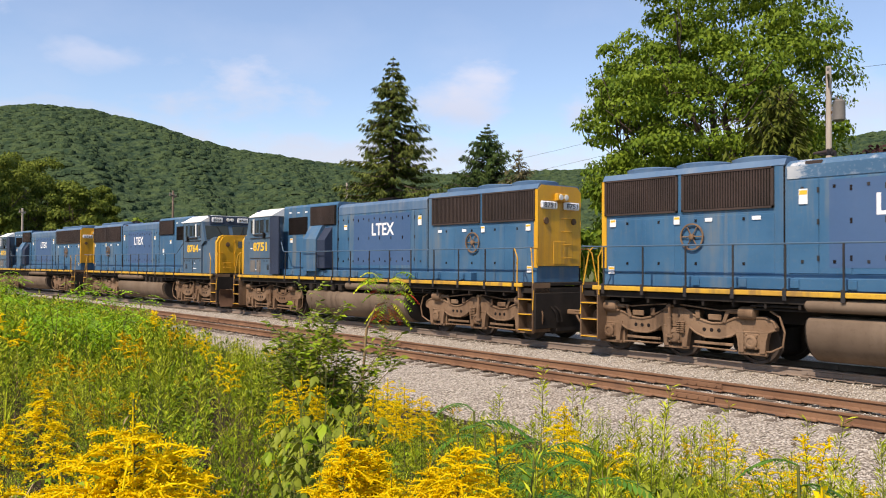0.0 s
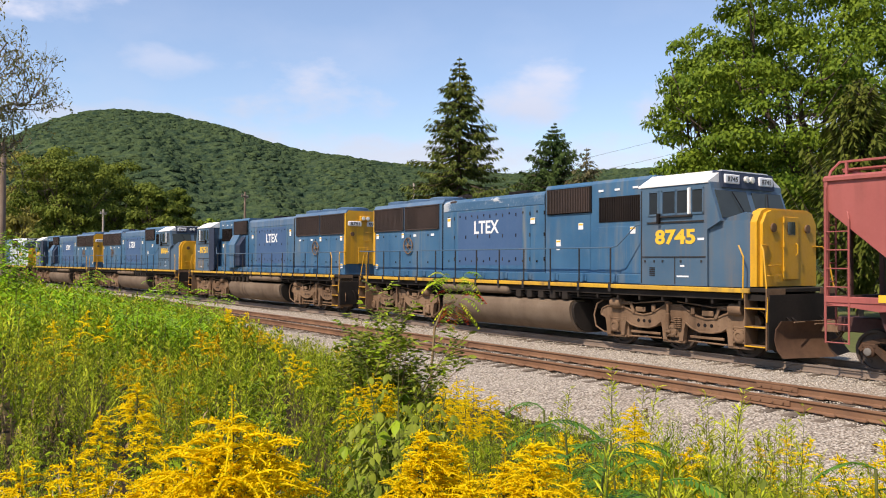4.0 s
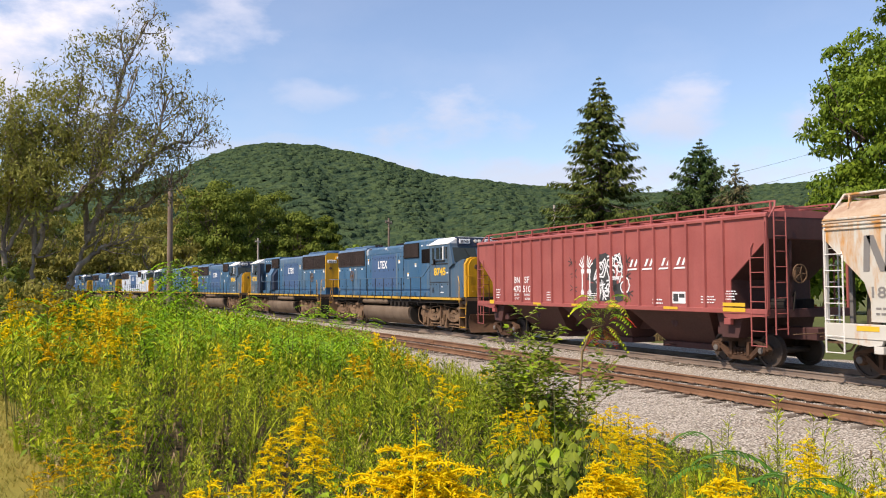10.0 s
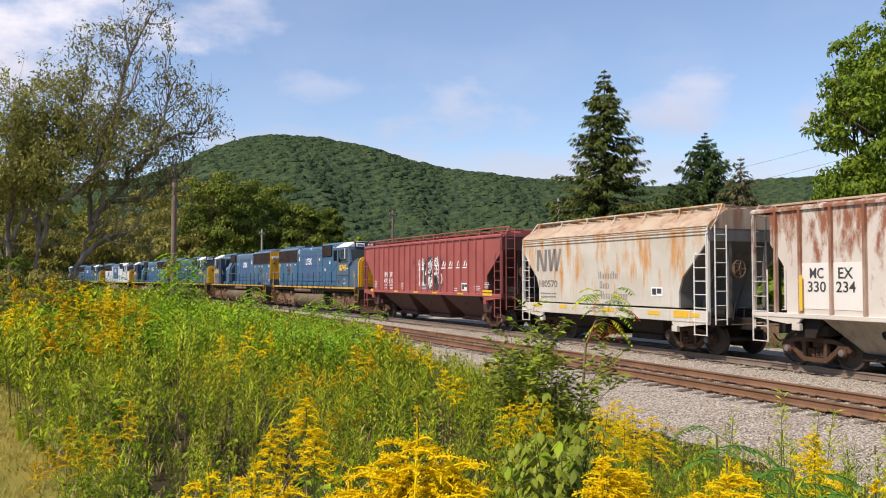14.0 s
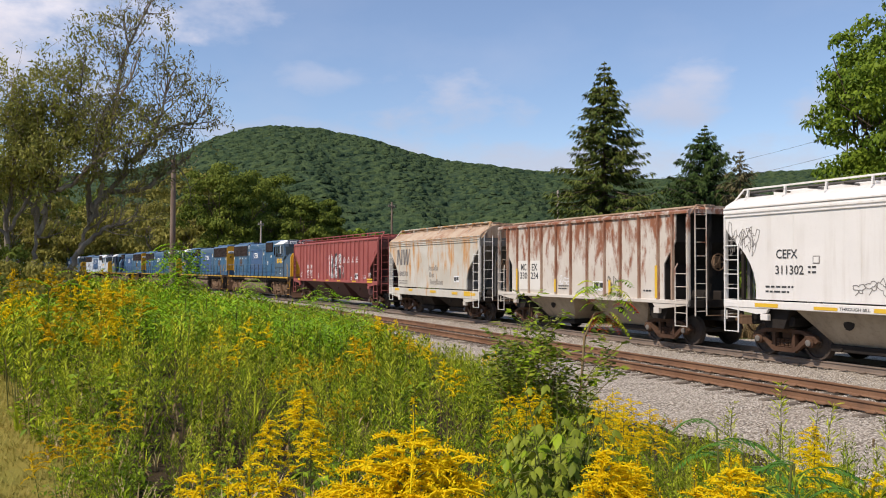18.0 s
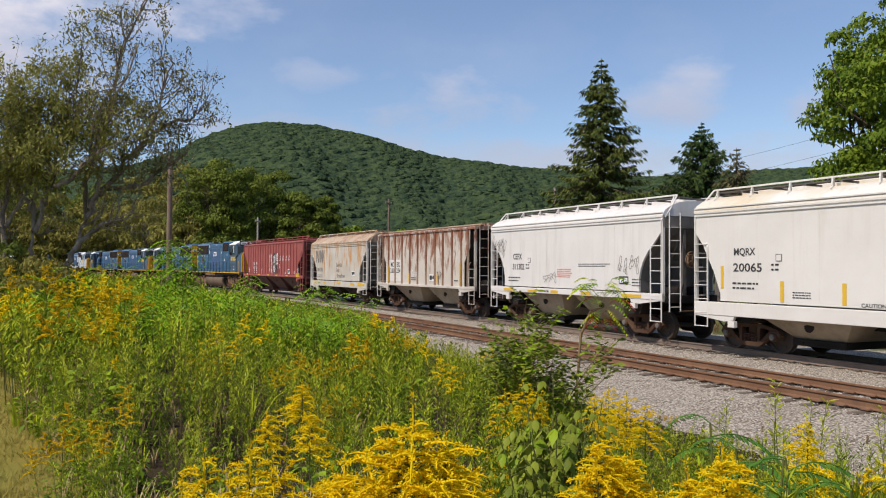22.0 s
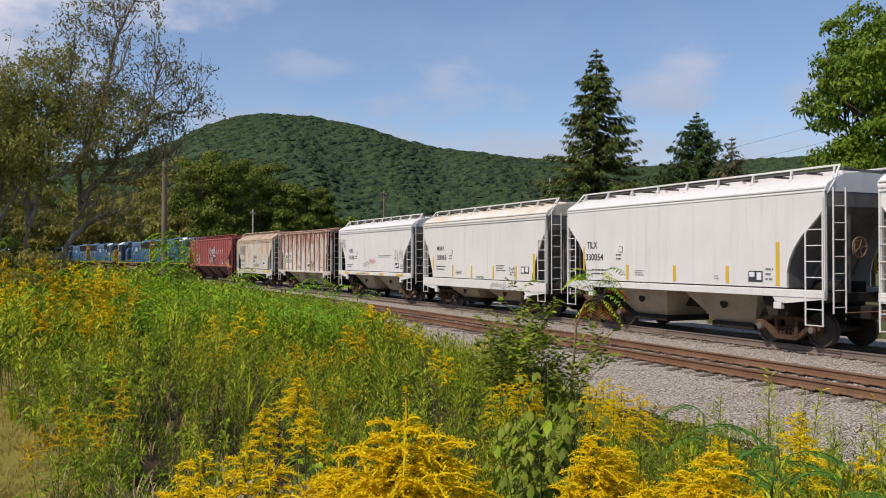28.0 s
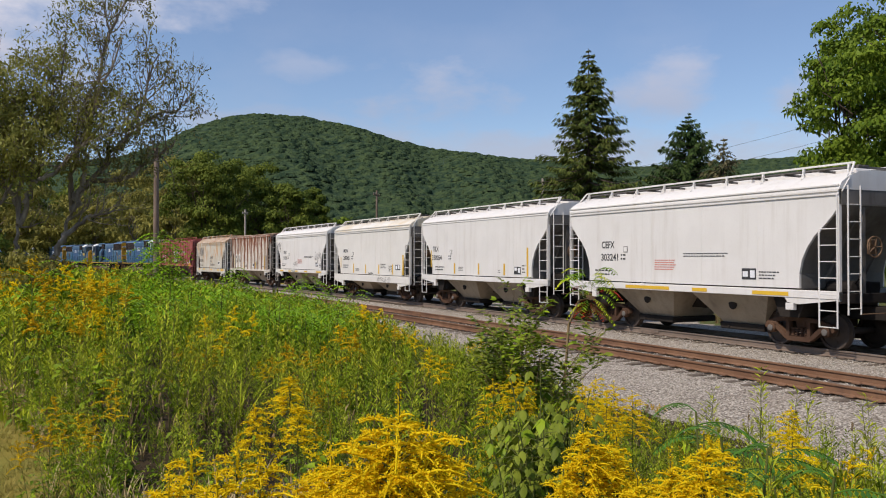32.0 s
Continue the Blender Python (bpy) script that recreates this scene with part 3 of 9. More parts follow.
def fast_mesh(name, co, tri, mats, idx=None, smooth=False):
    """A triangle mesh from arrays."""
    me = bpy.data.meshes.new(name)
    me.vertices.add(len(co))
    me.vertices.foreach_set("co", np.ascontiguousarray(co, dtype=np.float32).ravel())
    k = len(tri)
    me.loops.add(k * 3)
    me.loops.foreach_set("vertex_index", np.ascontiguousarray(tri, dtype=np.int32).ravel())
    me.polygons.add(k)
    me.polygons.foreach_set("loop_start", np.arange(0, 3 * k, 3, dtype=np.int32))
    for m in mats:
        me.materials.append(m)
    if idx is not None:
        me.polygons.foreach_set("material_index", np.ascontiguousarray(idx, dtype=np.int32))
    me.update(calc_edges=True)
    if smooth:
        me.polygons.foreach_set("use_smooth", np.ones(k, dtype=bool))
    return me


def build_track(name, label, centre, head, side, zed, x_near):
    """A railway track: two rails, ties, plates."""
    tr = thing(name, label, "railway track")
    tagged(tr, kind="structure")
    prof = [(-0.070, -0.18), (0.070, -0.18), (0.070, -0.165), (0.012, -0.145), (0.010, -0.045), (0.036, -0.035), (0.036, -0.004), (0.028, 0.0), (-0.028, 0.0), (-0.036, -0.004), (-0.036, -0.035), (-0.010, -0.045), (-0.012, -0.145), (-0.070, -0.165)]
    xs = [-230 + 10 * i for i in range(19)] + [-40, -30, -20, 60]
    for s in (-1, 1):
        sh = Shape()
        k = len(prof)
        for x in xs:
            for a, z in prof:
                sh.v.append((x, centre(x) + s * 0.7535 + a, z + zed))
        for i in range(len(xs) - 1):
            for j in range(k):
                sh.f.append((i * k + j, i * k + (j + 1) % k, (i + 1) * k + (j + 1) % k, (i + 1) * k + j))
                sh.m.append(1 if j in (6, 7, 8) else 0)
        part("rail", sh, (side, head), tr)
    # joint bars on the rails
    for s in (-1, 1):
        for x in (-9.2 - 0.4 * s, -21.0 + 0.7 * s, -33.0):
            jb = Shape()
            for d in (-1, 1):
                y = centre(x) + s * 0.7535 + d * 0.032
                jb.box(x - 0.45, x + 0.45, y - 0.014, y + 0.014, zed - 0.14, zed - 0.045, 0.006)
                for q in (-0.33, -0.12, 0.12, 0.33):
                    jb.tube([(x + q, y, zed - 0.09), (x + q, y + d * 0.035, zed - 0.09)], 0.018, 6)
            part("joint_bar", jb, side, tr)
    rng = random.Random(name)
    tie = Shape().box(-0.11, 0.11, -1.3, 1.3, -0.12, 0.0, 0.012).mesh("tie", TIE)
    plate = Shape()
    far = Shape()
    x = 6.0
    while x > -150:
        x -= 0.52 + rng.uniform(-0.03, 0.03)
        if x > x_near:
            t = part("tie", tie, TIE, tr)
            t.location = (x, centre(x) + rng.uniform(-0.06, 0.06), zed - 0.200 + rng.uniform(-0.024, 0.010))
            t.rotation_euler = (0, 0, rng.uniform(-0.02, 0.02))
            for s in (-1, 1):
                y = centre(x) + s * 0.7535
                plate.box(x - 0.09, x + 0.09, y - 0.17, y + 0.17, zed - 0.18, zed - 0.160)
                for d in (-1, 1):
                    plate.box(x - 0.06 * d - 0.012, x - 0.06 * d + 0.012, y + d * 0.075 - 0.012, y + d * 0.075 + 0.02 * d + 0.012, zed - 0.165, zed - 0.135)
        else:
            far.box(x - 0.11, x + 0.11, centre(x) - 1.3, centre(x) + 1.3, zed - 0.30, zed - 0.178)
    tagged(part("tie_plates", plate, side, tr, "rusty steel tie plates and spikes"), kind="stuff")
    tagged(part("far_ties", far, TIE, tr), kind="stuff")


build_ground()
build_ballast()
build_track("main_track", "main railway track with brown steel rails on wooden ties", track_y, RAIL_HEAD, RAIL_MAIN, 0.0, -40)
build_track("siding_track", "rusty siding track with weathered wooden ties in gravel", lambda x: track_y(x) - (TRACK_Y - SIDING_Y), RAIL_RUST, RAIL_RUST, 0.0, -40)


# ---- rolling stock: shared pieces ----
def wheel_shape(r, gauge=0.7535):
    """A wheelset: two flanged wheels on an axle along Y."""
    sh = Shape()
    for s in (-1, 1):
        y = s * gauge
        prof = [(0.10, 0.10), (0.13, 0.085), (0.14, 0.03), (r * 0.55, 0.00), (r * 0.84, 0.02), (r * 0.86, 0.065), (r * 0.985, 0.07), (r, 0.06), (r, -0.055), (r + 0.028, -0.065), (r + 0.024, -0.085), (r * 0.84, -0.085), (r * 0.80, -0.04), (r * 0.5, -0.05), (0.13, -0.09), (0.10, -0.09)]
        sh.lathe([(a, s * b + y) for a, b in prof], 28, "y")
        for k in range(3):
            a = k * 2.094
            sh.box(r * 0.6 * math.cos(a) - 0.03, r * 0.6 * math.cos(a) + 0.03, y + s * 0.01, y + s * 0.03, r * 0.6 * math.sin(a) - 0.03, r * 0.6 * math.sin(a) + 0.03)
    sh.lathe([(0.085, -gauge), (0.085, gauge)], 10, "y")
    return sh.mesh("wheelset", STEEL)


WHEEL_LOCO = wheel_shape(0.533)
WHEEL_CAR = wheel_shape(0.457)
for _me in (WHEEL_LOCO, WHEEL_CAR):
    _me.polygons.foreach_set("use_smooth", [True] * len(_me.polygons))
    _me.set_sharp_from_angle(angle=radians(35))

ROLLERS = []      # (wheelset, x, radius) of every wheel that turns


def loco_truck(parent, xc):
    """A three-axle truck: cast side frames, journals, brake gear."""
    tk = part("truck", Shape().box(xc - 2.2, xc + 2.2, -0.35, 0.35, 0.55, 0.95, 0.05).box(xc - 0.45, xc + 0.45, -1.0, 1.0, 0.75, 1.2, 0.05), TRUCK, parent)
    for s in (-1, 1):
        sh = Shape()
        half = [(-2.66, 0.90), (-2.60, 1.04), (-2.40, 1.12), (-1.85, 1.12), (-1.60, 1.06), (-1.35, 0.95), (-1.05, 0.92), (-0.75, 0.98), (-0.45, 1.14), (-0.25, 1.24)]
        top = half + [(-a, b) for a, b in half[::-1]]
        low = [(2.66, 0.82), (2.45, 0.74), (1.72, 0.72), (1.52, 0.60), (1.25, 0.54), (0.85, 0.54), (0.60, 0.62), (0.40, 0.76)]
        low = low + [(-a, b) for a, b in low[::-1]]
        sh.prism([(xc + a, b) for a, b in top + low], s * 0.98, s * 1.12)
        # raised lips along the casting
        sh.tube([(xc + a, s * 1.12, b - 0.02) for a, b in top], 0.030, 6)
        sh.tube([(xc + a, s * 1.12, b + 0.02) for a, b in low], 0.026, 6)
        part("side_frame", sh, TRUCK, tk)
        # raised black discs stand for the dark inside the frame's lightening holes
        for a in (-1.22, -1.02, -0.82, 0.82, 1.02, 1.22):
            part("lightening_hole", Shape().lathe([(0.050, s * 1.10), (0.050, s * 1.124), (0.02, s * 1.125)], 12, "y", (xc + a, 0, 0.74)), BLACK, tk)
        for a in (-2.07, 0.0, 2.07):
            j = Shape()
            for d in (-1, 1):
                j.prism([(xc + a + d * 0.20, 0.82), (xc + a + d * 0.42, 0.80), (xc + a + d * 0.36, 0.55), (xc + a + d * 0.33, 0.28), (xc + a + d * 0.20, 0.28)], s * 0.99, s * 1.14)
            j.box(xc + a - 0.36, xc + a + 0.36, s * 1.03, s * 1.11, 0.22, 0.29, 0.01)
            part("pedestal", j, TRUCK, tk)
            j = Shape()
            j.box(xc + a - 0.19, xc + a + 0.19, s * 0.98, s * 1.15, 0.36, 0.74, 0.03)
            j.lathe([(0.165, s * 1.15), (0.165, s * 1.195), (0.13, s * 1.215), (0.09, s * 1.22), (0.075, s * 1.20), (0.03, s * 1.205)], 16, "y", (xc + a, 0, 0.533))
            for k in range(4):
                b = 0.785 + k * 1.571
                j.box(xc + a + 0.19 * math.cos(b) - 0.025, xc + a + 0.19 * math.cos(b) + 0.025, s * 1.15, s * 1.19, 0.533 + 0.19 * math.sin(b) - 0.025, 0.533 + 0.19 * math.sin(b) + 0.025)
            part("journal_box", j, TRUCK, tk)
        for a in (-1.95, 1.95):
            d = 1 if a < 0 else -1
            b = Shape().lathe([(0.06, 0), (0.145, 0.02), (0.155, 0.06), (0.155, 0.34), (0.13, 0.40), (0.06, 0.42), (0.045, 0.44), (0.045, 0.66)], 14, "x", (0, 0, 0))
            b.v = [(xc + a - d * 0.25 + d * x, s * 1.15 + y, 1.20 + z) for x, y, z in b.v]
            b.box(xc + a - d * 0.2, xc + a + d * 0.22, s * 1.02, s * 1.20, 1.06, 1.12, 0.01)
            part("brake_cylinder", b, TRUCK, tk, smooth=True)
            lv = Shape().prism([(xc + a + d * 0.40, 1.26), (xc + a + d * 0.50, 1.26), (xc + a + d * 0.62, 0.95), (xc + a + d * 0.54, 0.93)], s * 1.13, s * 1.17)
            part("brake_lever", lv, TRUCK, tk)
        g = Shape()
        for d in (-1, 1):
            g.tube([(xc + d * 2.55, s * 1.16, 1.26), (xc + d * 2.78, s * 1.17, 1.14), (xc + d * 2.90, s * 1.17, 0.80), (xc + d * 2.84, s * 1.15, 0.48), (xc + d * 2.55, s * 1.12, 0.34), (xc + d * 2.3, s * 1.05, 0.30)], 0.024)
            g.tube([(xc + d * 2.2, s * 1.17, 1.30), (xc + d * 1.3, s * 1.19, 1.22), (xc + d * 0.7, s * 1.20, 1.28), (xc + d * 0.2, s * 1.20, 1.32)], 0.018)
            g.box(xc + d * 0.5, xc + d * 1.55, s * 1.02, s * 1.07, 0.38, 0.45, 0.01)
            g.tube([(xc + d * 0.45, s * 1.05, 0.30), (xc + d * 1.65, s * 1.05, 0.28)], 0.022)
            g.box(xc + d * 0.95, xc + d * 1.30, s * 1.12, s * 1.17, 0.98, 1.12, 0.015)
            g.box(xc + d * 0.60, xc + d * 0.72, s * 1.12, s * 1.18, 1.00, 1.20, 0.015)
            g.box(xc + d * 1.66, xc + d * 1.74, s * 0.9, s * 1.03, 0.22, 0.60, 0.01)
        part("brake_rigging", g, TRUCK, tk)
        dm = Shape().lathe([(0.055, 0.56), (0.055, 0.98), (0.035, 1.0), (0.035, 1.24), (0.05, 1.27), (0.05, 1.32)], 10, "z", (xc - 0.12, s * 1.21, 0))
        dm.box(xc - 0.20, xc - 0.04, s * 1.12, s * 1.24, 1.24, 1.30, 0.01).box(xc - 0.22, xc - 0.02, s * 1.12, s * 1.25, 0.48, 0.56, 0.01)
        part("damper", dm, TRUCK, tk)
        for k in (0.12, 0.24):
            sp = Shape()
            for i in range(6):
                sp.lathe([(0.045, 0.0), (0.060, 0.012), (0.060, 0.024), (0.045, 0.036)], 9, "z", (xc + k, s * 1.18, 0.62 + 0.05 * i))
            part("coil_spring", sp, TRUCK, tk)
    for a in (-2.07, 0.0, 2.07):
        part("traction_motor", Shape().box(xc + a - 0.80, xc + a + 0.30, -0.64, 0.64, 0.22, 0.90, 0.08), FRAME_DARK, tk)
        w = part("wheelset", WHEEL_LOCO, STEEL, tk)
        w.location = (xc + a, 0, 0.533)
        ROLLERS.append((w, xc + a, 0.533))
    return tk


def car_truck(parent, xc):
    """A two-axle freight truck with cast side frames, springs and roller bearings."""
    tk = part("truck", Shape().box(xc - 0.16, xc + 0.16, -1.0, 1.0, 0.50, 0.72, 0.03).box(xc - 0.22, xc + 0.22, -0.3, 0.3, 0.6, 0.86, 0.03), CAR_TRUCK, parent)
    for s in (-1, 1):
        sh = Shape()
        y0, y1 = s * 0.97, s * 1.11
        for d in (-1, 1):
            q = lambda pts: [(xc + d * a, b) for a, b in pts]
            sh.prism(q([(0.0, 0.80), (0.62, 0.76), (1.02, 0.64), (1.10, 0.50), (1.04, 0.44), (0.92, 0.58), (0.60, 0.66), (0.0, 0.68)]), y0, y1)
            sh.prism(q([(0.78, 0.66), (0.92, 0.60), (0.42, 0.20), (0.28, 0.22)]), y0, y1)
            sh.prism(q([(0.28, 0.70), (0.38, 0.70), (0.38, 0.22), (0.28, 0.22)]), y0, y1)
            sh.box(xc + d * 0.68, xc + d * 0.75, y0 + 0.02 * s, y1 - 0.02 * s, 0.44, 0.64)
        sh.prism([(xc - 0.44, 0.28), (xc + 0.44, 0.28), (xc + 0.36, 0.16), (xc - 0.36, 0.16)], y0, y1)
        part("side_frame", sh, CAR_TRUCK, tk)
        for k in (-0.2, -0.07, 0.07, 0.2):
            p = Shape()
            for i in range(5):
                p.lathe([(0.05, 0.0), (0.066, 0.012), (0.066, 0.026), (0.05, 0.038)], 9, "z", (xc + k, s * 1.04, 0.285 + 0.045 * i))
            part("coil_spring", p, CAR_TRUCK, tk)
        for a in (-0.86, 0.86):
            j = Shape()
            j.lathe([(0.13, s * 1.0), (0.13, s * 1.13), (0.10, s * 1.16), (0.04, s * 1.175)], 14, "y", (xc + a, 0, 0.457))
            j.box(xc + a - 0.15, xc + a + 0.15, s * 0.99, s * 1.13, 0.53, 0.63, 0.02)
            bg = part("bearing", j, CAR_TRUCK, tk)
            part("bearing_cap", Shape().lathe([(0.085, s * 1.150), (0.085, s * 1.185), (0.05, s * 1.195), (0.012, s * 1.196)], 12, "y", (xc + a, 0, 0.457)), GREY_END, bg, "grey steel end cap")
    for a in (-0.38, 0.38):
        part("brake_beam", Shape().box(xc + a - 0.05, xc + a + 0.05, -0.75, 0.75, 0.36, 0.46), CAR_TRUCK, tk)
    for a in (-0.86, 0.86):
        w = part("wheelset", WHEEL_CAR, STEEL, tk)
        w.location = (xc + a, 0, 0.457)
        ROLLERS.append((w, xc + a, 0.457))
    return tk


def coupler(parent, x, d, mat=None):
    sh = Shape().box(x - d * 0.9, x - d * 0.25, -0.07, 0.07, 0.80, 0.94, 0.02)
    sh.prism([(x - d * 0.3, -0.10), (x - d * 0.02, -0.20), (x + d * 0.08, -0.16), (x + d * 0.02, 0.0), (x + d * 0.10, 0.12), (x + d * 0.02, 0.2), (x - d * 0.2, 0.17)], 0.74, 1.0, "z")
    sh.tube([(x - d * 0.35, 0.25, 0.80), (x - d * 0.15, 0.27, 0.55), (x + d * 0.0, 0.22, 0.50)], 0.03)
    sh.tube([(x - d * 0.45, -1.2, 0.98), (x - d * 0.45, -0.15, 0.98), (x - d * 0.25, 0.0, 1.02)], 0.015)
    return part("coupler", sh, TRUCK, parent)


def bars(sh, x0, x1, z0, z1, rows, y, s, gap=0.62, seed=1, ragged=0.25):
    """Unreadable small print: rows of plain bars on a side wall."""
    rng = random.Random(seed)
    h = (z1 - z0) / rows
    for i in range(rows):
        x, end = x0, x1 - rng.random() * ragged * (x1 - x0)
        while x < end - 0.02:
            w = min(rng.uniform(0.5, 1.6) * h, end - x)
            sh.box(x, x + w, y, y + s * 0.006, z1 - (i + 1) * h + gap * h * 0.5, z1 - i * h - gap * h * 0.5)
            x += w + 0.35 * h


# ---- locomotive ----
HALF = 10.845
# dark blue of the brow, also used where panels stand for shade
NAVY = paint("brow_and_shade_navy", (0.012, 0.022, 0.05), (0.018, 0.03, 0.06), (0.03, 0.03, 0.03), 0.4, (0.45, 0.7), 0.6, 0.2)


def locomotive(number, label, livery="blue"):
    """A six-axle diesel locomotive, nose towards +X, both coupler faces HALF from its middle."""
    q = lambda x: x - HALF
    body, patch = (BLUE, BLUE_PATCH) if livery == "blue" else (WHITE_BLUE, BLUE_PATCH)
    lo = thing("locomotive", label, "locomotive", "locomotives of the train")
    # underframe and walkways
    sh = Shape().box(q(0.95), q(20.75), -1.40, 1.40, 1.45, 1.60).box(q(1.2), q(20.5), -0.55, 0.55, 0.95, 1.45, 0.02)
    for k in range(24):
        x = q(1.5 + 0.8 * k)
        sh.box(x - 0.03, x + 0.03, -1.38, 1.38, 1.33, 1.47)
    part("underframe", sh, FRAME_DARK, lo)
    for s in (-1, 1):
        part("side_sill", Shape().box(q(1.38), q(20.25), s * 1.42, s * 1.52, 1.625, 1.74, 0.012), SILL_YELLOW, lo, "yellow sill stripe")
        kick = Shape().box(q(4.0), q(16.8), s * 0.96, s * 1.20, 1.76, 2.02, 0.01)
        for k in range(10):
            kick.box(q(4.3 + 1.25 * k), q(4.5 + 1.25 * k), s * 1.20, s * 1.23, 1.80, 1.98, 0.005)
        part("walkway_duct", kick, body, lo)
        pipes = Shape()
        for z, y in ((1.38, 1.30), (1.30, 1.22), (1.40, 1.12)):
            pipes.tube([(q(5.9), s * y, z), (q(15.6), s * y, z)], 0.025, 6)
        for k in range(5):
            pipes.box(q(11.4 + 0.55 * k), q(11.65 + 0.55 * k), s * 1.15, s * 1.40, 1.22, 1.46, 0.02)
        part("piping", pipes, FRAME_DARK, lo)
    deck = Shape().box(q(0.98), q(20.72), -1.46, 1.46, 1.655, 1.75, 0.01)
    part("walkway", deck, FRAME_DARK, lo)
    # long hood in three sections
    rad = [(-0.95, 1.76), (-0.95, 4.60), (-0.86, 4.72), (0.86, 4.72), (0.95, 4.60), (0.95, 1.76)]
    part("radiator_hood", Shape().prism(rad, q(1.32), q(6.52), "x"), body, lo)
    eng = [(-0.94, 1.76), (-0.94, 4.50), (-0.82, 4.62), (0.82, 4.62), (0.94, 4.50), (0.94, 1.76)]
    part("engine_hood", Shape().prism(eng, q(6.54), q(12.36), "x"), body, lo)
    part("engine_roof", Shape().prism([(-0.957, 4.24), (-0.957, 4.53), (-0.90, 4.62), (-0.80, 4.665), (0.80, 4.665), (0.90, 4.62), (0.957, 4.53), (0.957, 4.24)], q(6.6), q(12.3), "x"), WORN_ROOF if number == "8745" else BLUE_ROOF, lo, "sun-faded roof panel")
    inv = [(-0.96, 1.76), (-0.96, 4.70), (-0.88, 4.80), (0.88, 4.80), (0.96, 4.70), (0.96, 1.76)]
    part("blower_hood", Shape().prism(inv, q(12.37), q(16.86), "x"), body, lo)
    part("radiator_roof", Shape().prism([(-0.965, 4.58), (-0.87, 4.735), (0.87, 4.735), (0.965, 4.58), (0.93, 4.56), (-0.93, 4.56)], q(1.28), q(6.54), "x"), BLUE_ROOF, lo)
    # yellow rear end with number boards and twin lamps
    part("rear_end", Shape().prism([(-0.955, 2.25), (-0.955, 4.55), (-0.80, 4.70), (0.80, 4.70), (0.955, 4.55), (0.955, 2.25)], q(1.26), q(1.325), "x").box(q(1.24), q(1.26), -0.3, 0.3, 2.3, 3.0, 0.01), YELLOW, lo, "yellow rear end panel")
    for s in (-1, 1):
        part("corner_stripe", Shape().box(q(1.255), q(1.42), s * 0.957, s * 0.968, 2.2, 4.56), YELLOW, lo)
    lamp = Shape().box(q(1.10), q(1.26), -0.26, 0.26, 4.22, 4.46, 0.03)
    part("lamp_box", lamp, YELLOW, lo)
    for s in (-1, 1):
        part("headlight", Shape().lathe([(0.095, q(1.09)), (0.085, q(1.075)), (0.02, q(1.07))], 14, "x", (0, s * 0.12, 4.34)), LAMP, lo)
        nb = part("number_board", Shape().box(q(1.20), q(1.262), s * 0.50 - 0.36, s * 0.50 + 0.36, 3.98, 4.22, 0.04), WHITE_INK, lo)
        letters(number, 0.15, 0.50, (q(1.198), s * 0.50, 4.025), -1, BLACK_INK, nb, "number", axis="x")
        part("marker_lamp", Shape().lathe([(0.10, q(1.26)), (0.10, q(1.22)), (0.07, q(1.215))], 14, "x", (0, s * 0.62, 3.62)), TRUCK, lo)
    gr = Shape()
    for z in (2.5, 2.9, 3.3, 3.7, 3.95):
        gr.tube([(q(1.26), -0.5, z), (q(1.18), -0.48, z), (q(1.18), -0.1, z), (q(1.26), -0.08, z)], 0.014, 5)
    pieces("grab_iron", gr, YELLOW, lo)
    # radiator grilles with upright slats
    for s in (-1, 1):
        for x0, x1 in ((1.40, 3.68), (3.86, 6.26)):
            g = part("radiator_grille", Shape().box(q(x0), q(x1), s * 0.94, s * 0.962, 3.66, 4.54), BLACK, lo, "dark louvred radiator grille")
            n = 34
            sl = Shape()
            for k in range(n):
                x = q(x0 + (x1 - x0) * (k + 0.5) / n)
                sl.box(x - 0.016, x + 0.016, s * 0.962, s * 0.985, 3.68, 4.52)
            part("slats", sl, GRILLE, g)
            fr = Shape()
            for a, b, c, d in ((x0 - 0.03, x1 + 0.03, 4.53, 4.57), (x0 - 0.03, x1 + 0.03, 3.62, 3.67), (x0 - 0.03, x0 + 0.02, 3.62, 4.57), (x1 - 0.02, x1 + 0.03, 3.62, 4.57)):
                fr.box(q(a), q(b), s * 0.95, s * 1.0, c, d)
            part("grille_border", fr, GRILLE, g)
        # blower intake box and vent
        g = part("intake_box", Shape().box(q(12.47), q(14.46), s * 0.95, s * 1.02, 3.86, 4.66, 0.02), BLACK, lo, "dark louvred intake box")
        sl = Shape()
        for k in range(26):
            x = q(12.52 + 1.9 * (k + 0.5) / 26)
            sl.box(x - 0.018, x + 0.018, s * 1.02, s * 1.045, 3.89, 4.63)
        part("slats", sl, GRILLE, g)
        g = part("vent", Shape().box(q(14.76), q(16.36), s * 0.95, s * 0.975, 3.54, 4.28), BLACK, lo)
        sl = Shape()
        for k in range(6):
            z = 3.58 + 0.68 * (k + 0.5) / 6
            sl.box(q(14.8), q(16.32), s * 0.975, s * 0.982, z - 0.010, z + 0.010)
        for k in range(22):
            x = q(14.82 + 0.07 * k)
            sl.box(x - 0.014, x + 0.014, s * 0.975, s * 0.995, 3.56, 4.26)
        part("slats", sl, BLACK, g)
        # hood doors with latches and hinges
        xs = [6.62 + 0.715 * k for k in range(8)]
